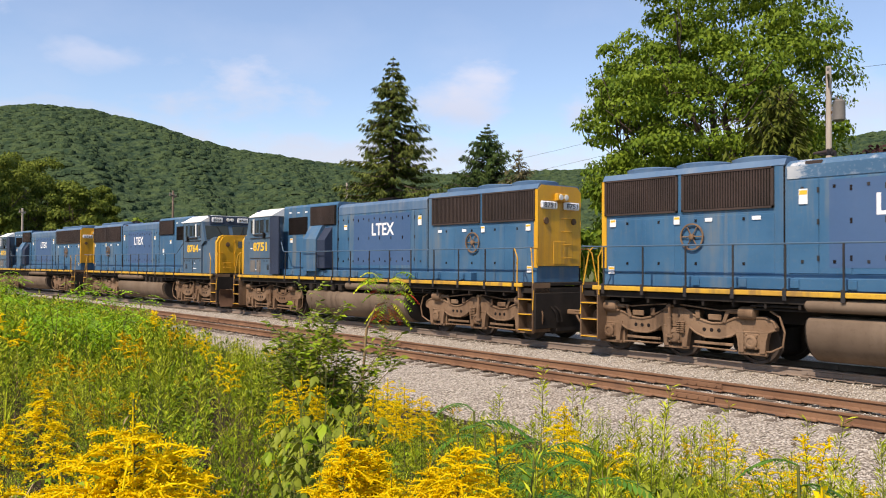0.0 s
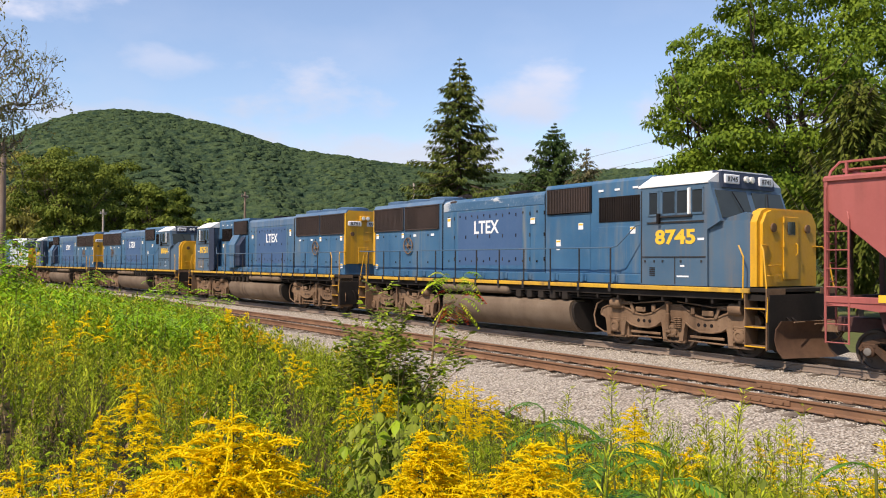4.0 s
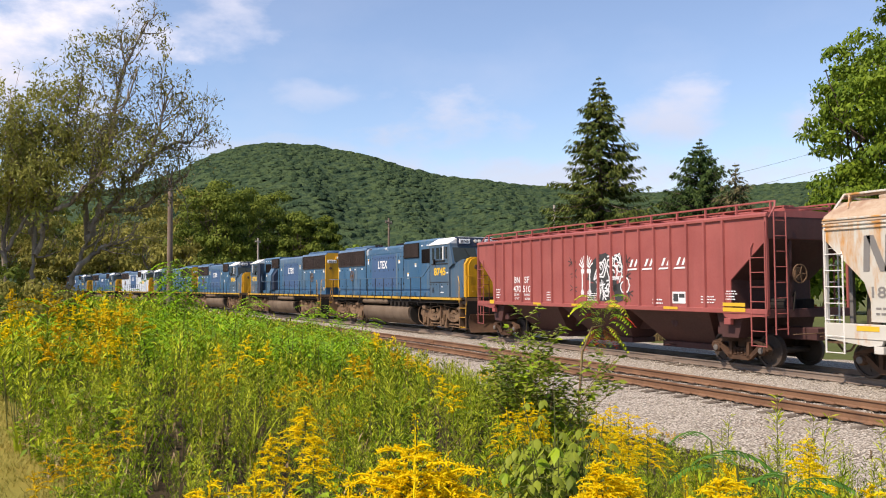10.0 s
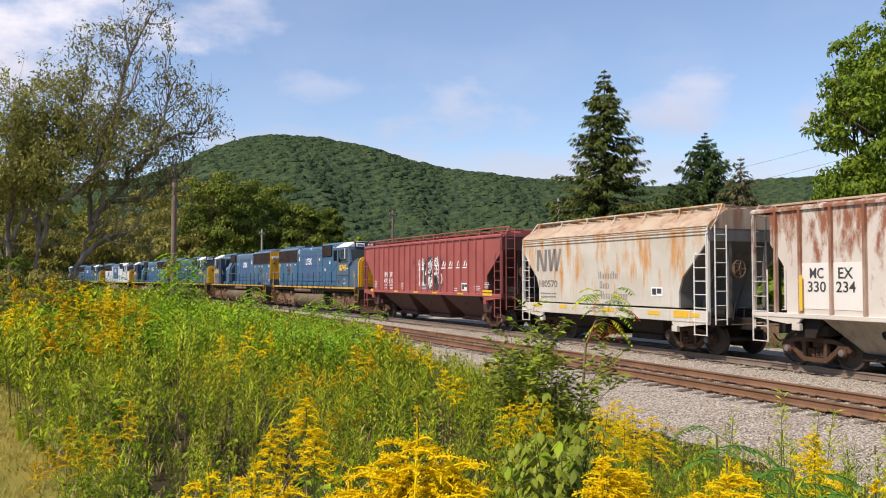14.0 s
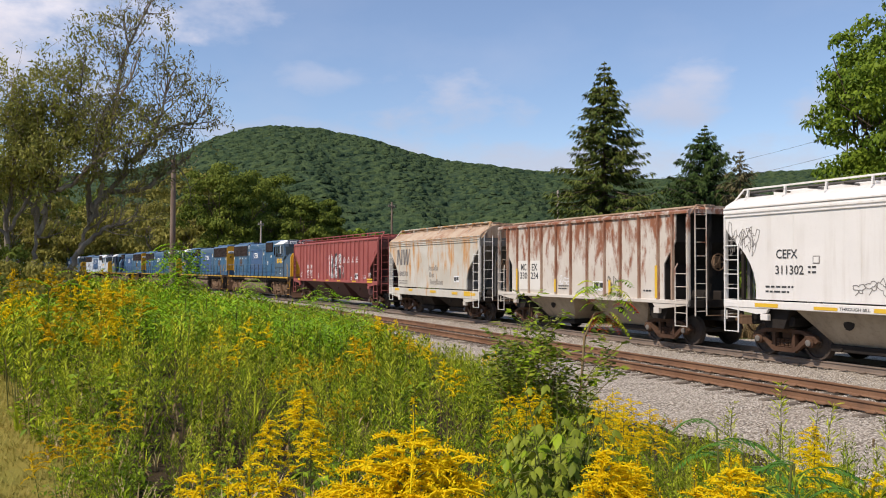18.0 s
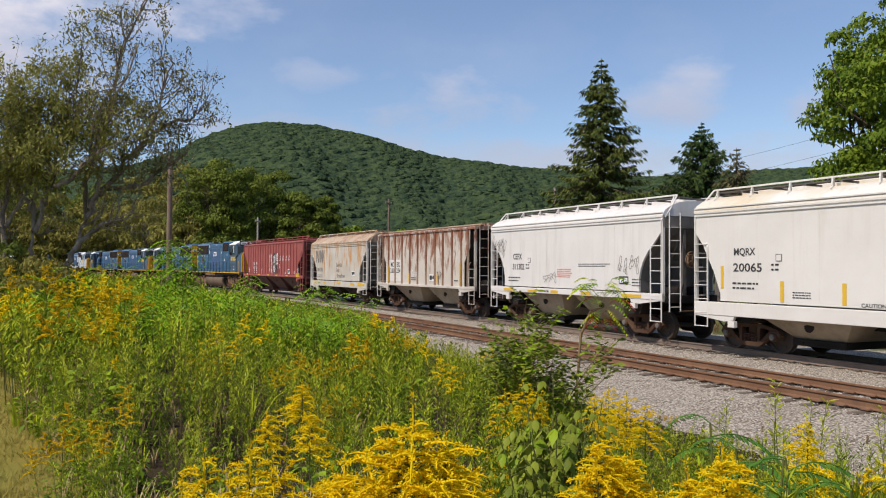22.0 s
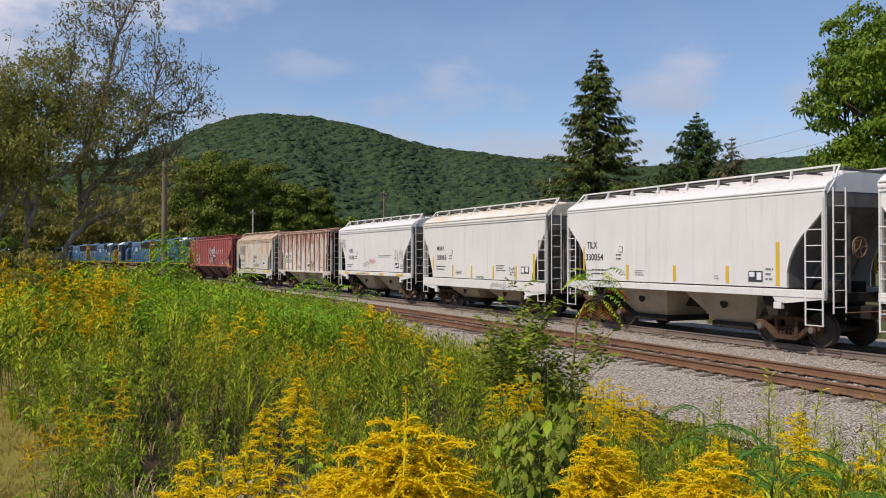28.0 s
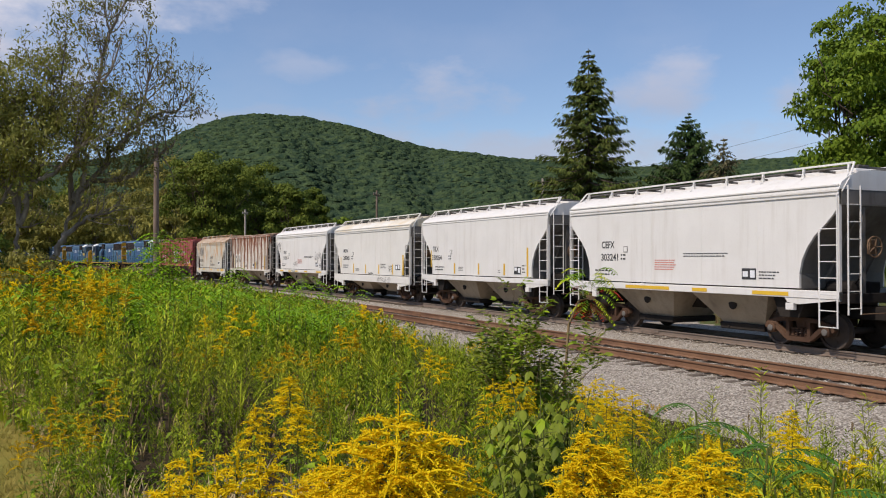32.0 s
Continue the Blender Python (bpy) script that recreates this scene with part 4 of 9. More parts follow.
        for i, x in enumerate(xs):
            d = part("hood_door", Shape().box(q(x), q(x + 0.69), s * 0.935, s * 0.957, 2.12, 4.20, 0.008), body, lo)
            lt = Shape()
            for z in (2.35, 3.98):
                lt.box(q(x + 0.30), q(x + 0.36), s * 0.957, s * 0.972, z, z + 0.07)
            for z in (2.4, 3.2, 3.9):
                lt.box(q(x + 0.66), q(x + 0.71), s * 0.957, s * 0.968, z, z + 0.12)
            tagged(part("latch", lt, BLACK if i % 2 else RAIL_BLACK, d), kind="stuff")
        for x, w in ((1.7, 0.9), (2.7, 0.9), (3.8, 1.2), (5.1, 1.2)):
            d = part("hood_door", Shape().box(q(x), q(x + w), s * 0.942, s * 0.962, 2.08, 3.50, 0.008), body, lo)
            lt = Shape()
            for z in (2.3, 3.36):
                lt.box(q(x + 0.4), q(x + 0.46), s * 0.962, s * 0.976, z, z + 0.07)
            tagged(part("latch", lt, BLACK, d), kind="stuff")
        part("hood_door", Shape().box(q(14.7), q(16.5), s * 0.955, s * 0.975, 2.05, 3.40, 0.01), body, lo)
        part("hood_door", Shape().box(q(12.6), q(14.4), s * 0.955, s * 0.975, 2.05, 3.80, 0.01), body, lo)
        seam = Shape()
        for x in (6.53, 12.365):
            seam.box(q(x) - 0.012, q(x) + 0.012, s * 0.93, s * 0.972, 1.77, 4.55)
        pieces("hood_seam", seam, BLACK, lo)
        # repainted patch with the reporting mark
        part("repainted_patch", Shape().box(q(7.55), q(11.2), s * 0.957, s * 0.961, 2.25, 4.16), patch, lo, "fresher blue repaint patch")
        letters("LTEX", 0.46, 1.42, (q(9.25), s * 0.962, 3.36), s, WHITE_INK, lo, label="white reporting mark on the hood", bold=0.022)
        # small placards
        pl, rd = Shape(), Shape()
        for x, z, w, h in ((1.55, 3.32, 0.2, 0.2), (3.6, 3.32, 0.17, 0.2), (4.5, 3.36, 0.2, 0.09), (5.75, 3.36, 0.22, 0.09), (6.88, 3.66, 0.2, 0.34), (11.65, 3.62, 0.22, 0.2), (13.9, 3.36, 0.2, 0.2), (16.0, 3.18, 0.2, 0.2), (1.5, 2.05, 0.2, 0.2), (12.9, 2.86, 0.2, 0.2), (12.92, 2.74, 0.15, 0.05), (14.75, 4.45, 0.2, 0.06), (15.4, 4.45, 0.2, 0.06), (16.1, 4.47, 0.2, 0.06)):
            pl.box(q(x), q(x + w), s * 0.974, s * 0.982, z, z + h)
            rd.box(q(x) + 0.01, q(x + w) - 0.01, s * 0.982, s * 0.985, z + h * 0.62, z + h * 0.9) if h > 0.15 else None
        pieces("placard", pl, WHITE_INK, lo)
        pieces("placard_heading", rd, ORANGE_INK, lo)
        bw = part("brake_wheel", Shape().lathe([(0.30, 0), (0.335, 0.0), (0.335, s * 0.035), (0.30, s * 0.035), (0.30, 0)], 22, "y", (q(4.15), s * 1.0, 3.0), False), TRUCK, lo, "rusty hand brake wheel")
        sp = Shape().lathe([(0.07, s * 0.97), (0.07, s * 1.05), (0.03, s * 1.06)], 10, "y", (q(4.15), 0, 3.0))
        for k in range(6):
            a = k * 1.047
            sp.tube([(q(4.15), s * 1.02, 3.0), (q(4.15) + 0.32 * math.cos(a), s * 1.0, 3.0 + 0.32 * math.sin(a))], 0.016, 5)
        part("spokes", sp, TRUCK, bw)
        # air reservoir, tank
        part("air_reservoir", Shape().lathe([(0.06, q(7.22)), (0.13, q(7.28)), (0.14, q(7.4)), (0.14, q(10.9)), (0.13, q(11.02)), (0.06, q(11.08))], 14, "x", (0, s * 1.36, 1.44)), TANK, lo, smooth=True)
        # handrail
        hr = Shape()
        hr.tube([(q(1.0), s * 1.48, 2.80), (q(1.55), s * 1.48, 2.78), (q(15.75), s * 1.48, 2.78), (q(15.95), s * 1.46, 2.82), (q(16.5), s * 1.3, 3.38), (q(16.82), s * 1.2, 3.44)], 0.020, 6)
        part("handrail", hr, BLUE_GREY, lo)
        for k in range(12):
            x = q(1.75 + 1.27 * k)
            st = Shape().box(x - 0.022, x + 0.022, s * 1.465, s * 1.50, 1.70, 2.77, 0.006).box(x - 0.045, x + 0.045, s * 1.50, s * 1.54, 1.53, 1.80, 0.006)
            part("stanchion", st, RAIL_BLACK, lo)
        # stairs at both ends, yellow grab rails
        for x, d in ((0.98, -1), (20.7, 1)):
            stp = Shape()
            stp.box(q(x), q(x) + d * 0.03, s * 0.75, s * 1.50, 0.30, 1.74)
            stp.box(q(x) - d * 0.58, q(x) - d * 0.55, s * 1.0, s * 1.50, 0.30, 1.70)
            for z in (0.34, 0.80, 1.24):
                stp.box(q(x) - d * 0.56, q(x), s * 1.0, s * 1.50, z, z + 0.04)
            sw = part("step_well", stp, TRUCK, lo)
            ed = Shape()
            for z in (0.34, 0.80, 1.24):
                ed.box(q(x) - d * 0.56, q(x), s * 1.50, s * 1.52, z + 0.012, z + 0.04)
            pieces("step_edge", ed, YELLOW, sw)
            gb = Shape()
            gb.tube([(q(x) - d * 0.62, s * 1.50, 1.5), (q(x) - d * 0.60, s * 1.50, 2.5), (q(x) - d * 0.75, s * 1.48, 2.78)], 0.02, 6)
            gb.tube([(q(x) + d * 0.03, s * 1.50, 0.95), (q(x) + d * 0.02, s * 1.46, 1.5), (q(x) - d * 0.15, s * 1.36, 2.65), (q(x) - d * 0.25, s * 1.30, 2.78), (q(x) - d * 0.3, s * 0.95, 2.78)], 0.02, 6)
            part("grab_rail", gb, YELLOW, lo)
    # fuel tank
    half = [(1.30, 1.19), (1.40, 1.13), (1.45, 1.00), (1.45, 0.86), (1.41, 0.68), (1.32, 0.50), (1.18, 0.35), (1.0, 0.25), (0.8, 0.20)]
    tk = half + [(-a, b) for a, b in half[::-1]]
    part("fuel_tank", Shape().prism(tk, q(7.28), q(14.0), "x"), TANK, lo, "dusty brown fuel tank", smooth=True)
    part("tank_end", Shape().prism([(a * 0.93, 0.69 + (b - 0.69) * 0.92) for a, b in tk], q(7.20), q(14.10), "x"), FRAME_DARK, lo)
    # roof fans, exhaust, horn
    for x in (2.3, 3.9, 5.5):
        f = part("radiator_fan", Shape().lathe([(0.72, 4.72), (0.74, 4.86), (0.62, 4.90), (0.60, 4.84)], 24, "z", (q(x), 0, 0)), BLUE_ROOF, lo)
        gsh = Shape()
        for k in range(6):
            a = k * math.pi / 6
            gsh.tube([(q(x) - 0.6 * math.cos(a), -0.6 * math.sin(a), 4.885), (q(x) + 0.6 * math.cos(a), 0.6 * math.sin(a), 4.885)], 0.012, 4)
        part("fan_guard", gsh, BLACK, f)
    part("exhaust_stack", Shape().box(q(9.6), q(10.6), -0.25, 0.25, 4.74, 4.84, 0.02), BLACK, lo)
    hn = Shape().box(q(7.0), q(7.4), -0.95, -0.75, 4.45, 4.62, 0.02)
    for k in range(3):
        hn.lathe([(0.03, 0.0), (0.035, 0.22), (0.075, 0.34)], 10, "x", (q(7.0), -0.55 + 0.16 * k, 4.82 + 0.03 * (k % 2)))
    part("horn", hn, GRILLE, lo)
    # cab
    side = [(16.86, 1.76), (19.05, 1.76), (19.05, 3.20), (19.44, 3.40), (19.16, 4.24), (19.14, 4.40), (16.86, 4.40)]
    cabm = BLUE_GREY if livery == "blue" else WHITE_BLUE
    part("cab", Shape().prism([(q(a), b) for a, b in side], -1.50, 1.50), cabm, lo)
    roof = [(-1.53, 4.38), (-1.53, 4.42), (-0.95, 4.74), (0.95, 4.74), (1.53, 4.42), (1.53, 4.38)]
    part("cab_roof", Shape().prism(roof, q(16.80), q(19.10), "x"), CREAM_ROOF, lo, "pale sun-bleached cab roof")
    part("brow", Shape().prism([(q(18.9), 4.30), (q(19.22), 4.28), (q(19.16), 4.70), (q(18.9), 4.74)], -1.10, 1.10), NAVY, lo, "dark blue brow over the windshield")
    for s in (-1, 1):
        nb = part("number_board", Shape().box(q(19.17), q(19.235), s * 0.72 - 0.30, s * 0.72 + 0.30, 4.38, 4.62, 0.02), WHITE_INK, lo)
        letters(number, 0.13, 0.42, (q(19.237), s * 0.72, 4.43), 1, BLACK_INK, nb, "number", axis="x")
        part("headlight", Shape().lathe([(0.09, q(19.16)), (0.085, q(19.25)), (0.02, q(19.255))], 14, "x", (0, s * 0.11, 4.52)), LAMP, lo)
        # windshield
        wp = Shape()
        ya, yb = s * 0.12, s * 1.38
        wp.add([(q(19.40), ya, 3.48), (q(19.40), yb, 3.48), (q(19.165), yb, 4.19), (q(19.165), ya, 4.19), (q(19.435), ya, 3.49), (q(19.435), yb, 3.49), (q(19.20), yb, 4.20), (q(19.20), ya, 4.20)], [(0, 1, 2, 3), (4, 7, 6, 5), (0, 4, 5, 1), (1, 5, 6, 2), (2, 6, 7, 3), (3, 7, 4, 0)])
        part("windshield", wp, PALE_GLASS, lo, "pale reflecting windshield pane")
        part("wiper", Shape().tube([(q(19.23), s * 0.75, 4.18), (q(19.36), s * 0.60, 3.85), (q(19.45), s * 0.45, 3.56)], 0.012, 5), BLACK, lo)
        # side windows
        for x0, x1 in ((17.17, 17.48), (17.62, 18.06), (18.10, 18.50), (18.58, 18.93)):
            w = part("side_window", Shape().box(q(x0), q(x1), s * 1.495, s * 1.508, 3.64, 4.24), GLASS, lo)
            fr = Shape()
            for a, b, c, d in ((x0 - 0.03, x1 + 0.03, 4.23, 4.28), (x0 - 0.03, x1 + 0.03, 3.60, 3.65), (x0 - 0.03, x0 + 0.015, 3.6, 4.28), (x1 - 0.015, x1 + 0.03, 3.6, 4.28)):
                fr.box(q(a), q(b), s * 1.50, s * 1.525, c, d)
            part("window_trim", fr, BLUE_GREY, w)
        part("armrest", Shape().box(q(17.5), q(18.6), s * 1.50, s * 1.56, 3.54, 3.59, 0.01).box(q(17.1), q(18.95), s * 1.50, s * 1.53, 3.40, 3.44), RAIL_BLACK, lo)
        part("mirror", Shape().box(q(17.50), q(17.58), s * 1.52, s * 1.62, 3.40, 3.66, 0.01), BLACK, lo)
        part("wind_deflector", Shape().box(q(18.50), q(18.57), s * 1.525, s * 1.60, 3.60, 4.28, 0.01), CREAM_ROOF, lo, "pale wind deflector beside the cab window")
        letters(number, 0.40, 1.32, (q(18.03), s * 1.502, 2.83), s, ORANGE_INK, lo, label="yellow road number on the cab side", bold=0.035)
        cd = Shape().box(q(16.9), q(19.0), s * 1.50, s * 1.515, 2.49, 2.52)
        cd.box(q(16.88), q(16.91), s * 1.50, s * 1.512, 1.8, 4.3).box(q(18.02), q(18.045), s * 1.50, s * 1.512, 1.8, 2.5)
        for k in range(5):
            cd.box(q(17.18), q(17.36), s * 1.50, s * 1.512, 2.0 + 0.05 * k, 2.03 + 0.05 * k)
        for x in (17.0, 17.32, 17.6, 18.2, 18.85):
            cd.box(q(x), q(x + 0.05), s * 1.50, s * 1.515, 2.36, 2.42)
        part("cab_door_seams", cd, RAIL_BLACK, lo)
        tg = Shape().box(q(18.76), q(18.96), s * 1.502, s * 1.508, 2.93, 2.99).box(q(18.2), q(18.34), s * 1.502, s * 1.508, 2.25, 2.29).box(q(18.1), q(18.48), s * 1.502, s * 1.508, 1.98, 2.02)
        pieces("decal", tg, WHITE_INK, lo)
    # flat panel on the cab side; its dark colour stands for a recess's shade
    part("door_alcove", Shape().box(q(16.30), q(17.10), 1.44, 1.512, 1.80, 4.34, 0.01), NAVY, lo, "dark flat panel standing for the shaded cab doorway")
    part("equipment_cabinet", Shape().prism([(0.95, 1.98), (1.40, 1.98), (1.40, 3.3), (1.10, 3.86), (0.95, 3.86)], q(13.35), q(14.35), "x"), body, lo, "sloping equipment cabinet on the walkway")
    # navy block added to stand for the cabinet's shadowed side
    part("cabinet_shadow_panel", Shape().prism([(0.95, 2.1), (1.34, 2.1), (1.34, 3.25), (0.95, 3.8)], q(12.75), q(13.35), "x"), NAVY, lo)
    pieces("louvre", Shape().box(q(18.5), q(18.95), 1.502, 1.51, 1.9, 2.42).box(q(17.95), q(18.35), 1.502, 1.51, 1.9, 2.42), GREY_END, lo)
    nose = Shape().prism([(q(19.05), -1.42), (q(20.12), -1.26), (q(20.12), 1.26), (q(19.05), 1.42)], 1.76, 3.40, "z")
    part("nose", nose, cabm, lo)
    part("nose_top", Shape().prism([(q(19.04), 3.20), (q(20.12), 3.36), (q(20.12), 3.54), (q(19.95), 3.60), (q(19.40), 3.47)], -1.24, 1.24), BLUE_GREY, lo)
    ny = [(-1.26, 1.78), (-1.26, 3.35), (-1.08, 3.62), (-0.85, 3.70), (0.85, 3.70), (1.08, 3.62), (1.26, 3.35), (1.26, 1.78)]
    part("nose_front", Shape().prism(ny, q(20.08), q(20.30), "x").prism([(a * 0.9, b * 0.97 + 0.06) for a, b in ny], q(20.30), q(20.38), "x"), YELLOW, lo, "yellow nose front with rounded shoulders")
    nd = Shape().box(q(20.38), q(20.41), -0.32, 0.32, 1.95, 3.5, 0.01)
    door = part("nose_door", nd, YELLOW, lo)
    part("door_window", Shape().box(q(20.40), q(20.418), -0.16, 0.16, 3.06, 3.38, 0.005), GLASS, door)
    for z in (2.15, 2.75, 3.35):
        part("hinge", Shape().lathe([(0.03, z), (0.03, z + 0.12)], 8, "z", (q(20.42), -0.33, 0)), YELLOW, door)
    part("door_latch", Shape().tube([(q(20.41), 0.2, 2.55), (q(20.46), 0.2, 2.6), (q(20.46), 0.2, 2.8), (q(20.41), 0.2, 2.85)], 0.015, 5), YELLOW, door)
    for z in (2.05, 2.3):
        part("grab_iron", Shape().tube([(q(20.38), -0.95, z), (q(20.46), -0.93, z), (q(20.46), -0.55, z), (q(20.38), -0.53, z)], 0.014, 5), YELLOW, lo)
    for s in (-1, 1):
        part("ditch_light", Shape().lathe([(0.11, q(20.37)), (0.11, q(20.42)), (0.06, q(20.425))], 14, "x", (0, s * 0.72, 3.22)), TRUCK, lo)
    pieces("pilot", Shape().prism([(-1.45, 0.35), (-1.45, 1.45), (1.45, 1.45), (1.45, 0.35), (0.9, 0.22), (-0.9, 0.22)], q(20.70), q(20.76), "x").box(q(0.88), q(0.95), -1.45, 1.45, 0.4, 1.45, 0.01), FRAME_DARK, lo)
    for y0, y1 in ((-1.42, 0.0), (0.0, 1.42)):
        c0, c1 = abs(y0) / 1.42, abs(y1) / 1.42
        blade = Shape()
        ring = [(0.30, 1.00), (0.16, 0.80), (0.13, 0.55), (0.20, 0.30), (0.34, 0.14)]
        vs = [(q(20.82) + a + 0.42 * (1 - c) - 0.05, y, z) for y, c in ((y0, c0), (y1, c1)) for a, z in ring]
        vs += [(x - 0.03, y, z) for x, y, z in vs]
        fs = [(i, i + 1, i + 6, i + 5) for i in range(4)] + [(i + 10, i + 15, i + 16, i + 11) for i in range(4)]
        fs += [(0, 5, 15, 10), (4, 14, 19, 9)] + [(i, i + 10, i + 11, i + 1) for i in range(4)] + [(i + 5, i + 6, i + 16, i + 15) for i in range(4)]
        part("plough", blade.add(vs, fs), CAR_TRUCK, lo, "rusty dark snow plough blade", smooth=True)
    hoses = Shape()
    for x, d in ((0.88, -1), (20.8, 1)):
        for y in (-0.8, -0.6, 0.6, 0.8):
            hoses.tube([(q(x), y, 1.05), (q(x) + d * 0.2, y, 0.9), (q(x) + d * 0.25, y * 0.95, 0.6)], 0.025, 5)
    pieces("air_hose", hoses, BLACK, lo)
    coupler(lo, q(0.0), -1)
    coupler(lo, q(21.69), 1)
    loco_truck(lo, q(3.75))
    loco_truck(lo, q(17.67))
    return lo


# ---- covered hopper cars ----
def hopper(spec):
    """A covered hopper car. Its middle is the origin; X runs from one coupler face (0) to the other (L)."""
    L = spec["L"]
    q = lambda x: x - L / 2
    hw, ez, pz = 1.60, spec["eave"], spec["peak"]
    xa, xb = spec["xa"], L - spec["xa"]
    cut = spec["cut"]
    sz0, sz1 = spec["sill"]
    bodym, roofm, baym, endm = spec["body"], spec["roof"], spec["bay"], spec["end"]
    ca = thing("hopper_car", spec["label"], "freight car", "hopper cars of the train")
    # body: side outline with the ends cut back over the trucks
    left = [(xa + dx, z) for dx, z in cut]
    right = [(xb - dx, z) for dx, z in cut]
    outline = [(xa, ez)] + left + right[::-1] + [(xb, ez)]
    inner = hw - spec.get("inset", 0.0)
    part("car_body", Shape().prism([(q(x), z) for x, z in outline], -inner, inner), bodym, ca)
    # slope sheets under the cut ends, their shade put into a darker colour
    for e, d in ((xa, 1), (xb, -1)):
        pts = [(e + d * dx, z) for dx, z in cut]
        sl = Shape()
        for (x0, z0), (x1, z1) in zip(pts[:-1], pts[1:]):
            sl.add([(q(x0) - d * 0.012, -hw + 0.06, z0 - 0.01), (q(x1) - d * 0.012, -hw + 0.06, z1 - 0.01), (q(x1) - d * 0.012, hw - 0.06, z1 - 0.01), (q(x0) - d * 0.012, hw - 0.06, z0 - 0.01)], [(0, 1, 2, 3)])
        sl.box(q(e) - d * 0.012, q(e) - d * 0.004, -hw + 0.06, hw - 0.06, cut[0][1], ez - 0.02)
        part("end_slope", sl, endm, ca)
    # roof
    prof = spec["roof_prof"]
    full = [(-y, z) for y, z in prof] + [(y, z) for y, z in prof[::-1]]
    part("car_roof", Shape().prism(full, q(xa - 0.02), q(xb + 0.02), "x"), roofm, ca, smooth=True)
    if spec.get("eave_line"):
        for s in (-1, 1):
            b = Shape()
            for dz in spec["eave_line"]:
                b.box(q(xa), q(xb), s * (hw - 0.01), s * (hw + 0.035), ez + dz - 0.03, ez + dz + 0.015, 0.006)
            part("eave_rail", b, roofm if spec.get("eave_roof") else bodym, ca)
    # running board and hatch line
    rb = Shape()
    rz = pz + 0.10
    for y in (-0.82, -0.62, 0.62, 0.82):
        rb.box(q(xa), q(xb), y - 0.085, y + 0.085, rz - 0.02, rz + 0.015)
    n = int((xb - xa) / 1.1)
    for k in range(n + 1):
        x = q(xa + 0.05 + (xb - xa - 0.1) * k / n)
        rb.box(x - 0.03, x + 0.03, -0.9, 0.9, rz - 0.07, rz - 0.02)
    part("running_board", rb, spec.get("walk", GREY_END), ca)
    ht = Shape()
    for k in range(6):
        x0 = xa + 0.5 + (xb - xa - 1.0) * k / 6
        ht.box(q(x0 + 0.06), q(x0 + (xb - xa - 1.0) / 6 - 0.06), -0.30, 0.30, pz - 0.04, pz + 0.12, 0.03)
    pieces("roof_hatch", ht, roofm, ca)
    for s in (-1, 1):
        rl = Shape()
        yz = s * spec.get("rail_y", 0.93)
        top = spec["rail_z"]
        rl.box(q(xa + 0.1), q(xb - 0.1), yz - 0.02, yz + 0.02, top - 0.05, top, 0.006)
        for e, d in ((xa, 1), (xb, -1)):
            rl.tube([(q(e + d * 0.1), yz, top - 0.02), (q(e - d * 0.02), s * 1.30, ez + 0.18), (q(e), s * 1.52, ez - 0.1)], 0.028, 6)
        part("roof_rail", rl, spec.get("railmat", bodym), ca)
        n = spec.get("posts", 9)
        for k in range(n):
            x = q(xa + 0.25 + (xb - xa - 0.5) * k / (n - 1))
            yb = s * 1.28
            zb = float(np.interp(1.28, [p[0] for p in prof][::-1], [p[1] for p in prof][::-1]))
            ps = Shape().box(x - 0.025, x + 0.025, yz - 0.03, yz + 0.03, pz - 0.18, top - 0.02)
            ps.tube([(x, yz, top - 0.06), (x + 0.22, yb, zb + 0.02)], 0.014, 5) if spec.get("stays", True) else None
            part("rail_post", ps, spec.get("railmat", bodym), ca)
    # side ribs
    for s in (-1, 1):
        for x in spec.get("ribs", ()):
            part("side_rib", Shape().prism([(q(x) - 0.055, inner - 0.01), (q(x) - 0.035, hw + 0.045), (q(x) + 0.035, hw + 0.045), (q(x) + 0.055, inner - 0.01)] if s > 0 else [(q(x) - 0.055, -inner + 0.01), (q(x) - 0.035, -hw - 0.045), (q(x) + 0.035, -hw - 0.045), (q(x) + 0.055, -inner + 0.01)], sz1, ez - 0.02, "z"), spec.get("ribm", bodym), ca)
        for x in spec.get("seams", ()):
            part("weld_seam", Shape().box(q(x) - 0.012, q(x) + 0.012, s * (inner - 0.002), s * (inner + 0.006), sz1 + 0.05, ez - 0.1), bodym, ca)
    # sills
    for s in (-1, 1):
        si = Shape().box(q(xa + spec.get("sill_in", 0.0)), q(xb - spec.get("sill_in", 0.0)), s * (hw - 0.10), s * (hw + 0.04), sz0, sz1, 0.012)
        for e, d in ((xa, 1), (xb, -1)):
            si.prism([(q(e + d * 0.0), sz1 - 0.02), (q(e + d * 1.75), sz1 - 0.02), (q(e + d * 1.55), sz0 - 0.12), (q(e + d * 1.2), sz0 - 0.16), (q(e + d * 0.0), sz0 - 0.02)], s * (hw - 0.06), s * (hw + 0.02))
        part("side_sill", si, spec.get("sillm", bodym), ca)
        # bolster web with lightening hole
        for e, d in ((xa, 1), (xb, -1)):
            part("jack_pad", Shape().box(q(e + d * 1.35), q(e + d * 1.6), s * 1.50, s * 1.63, sz0 - 0.32, sz0 - 0.14, 0.01), spec.get("sillm", bodym), ca)
    fr = Shape().box(q(0.45), q(L - 0.45), -0.30, 0.30, 0.78, 1.12, 0.02)
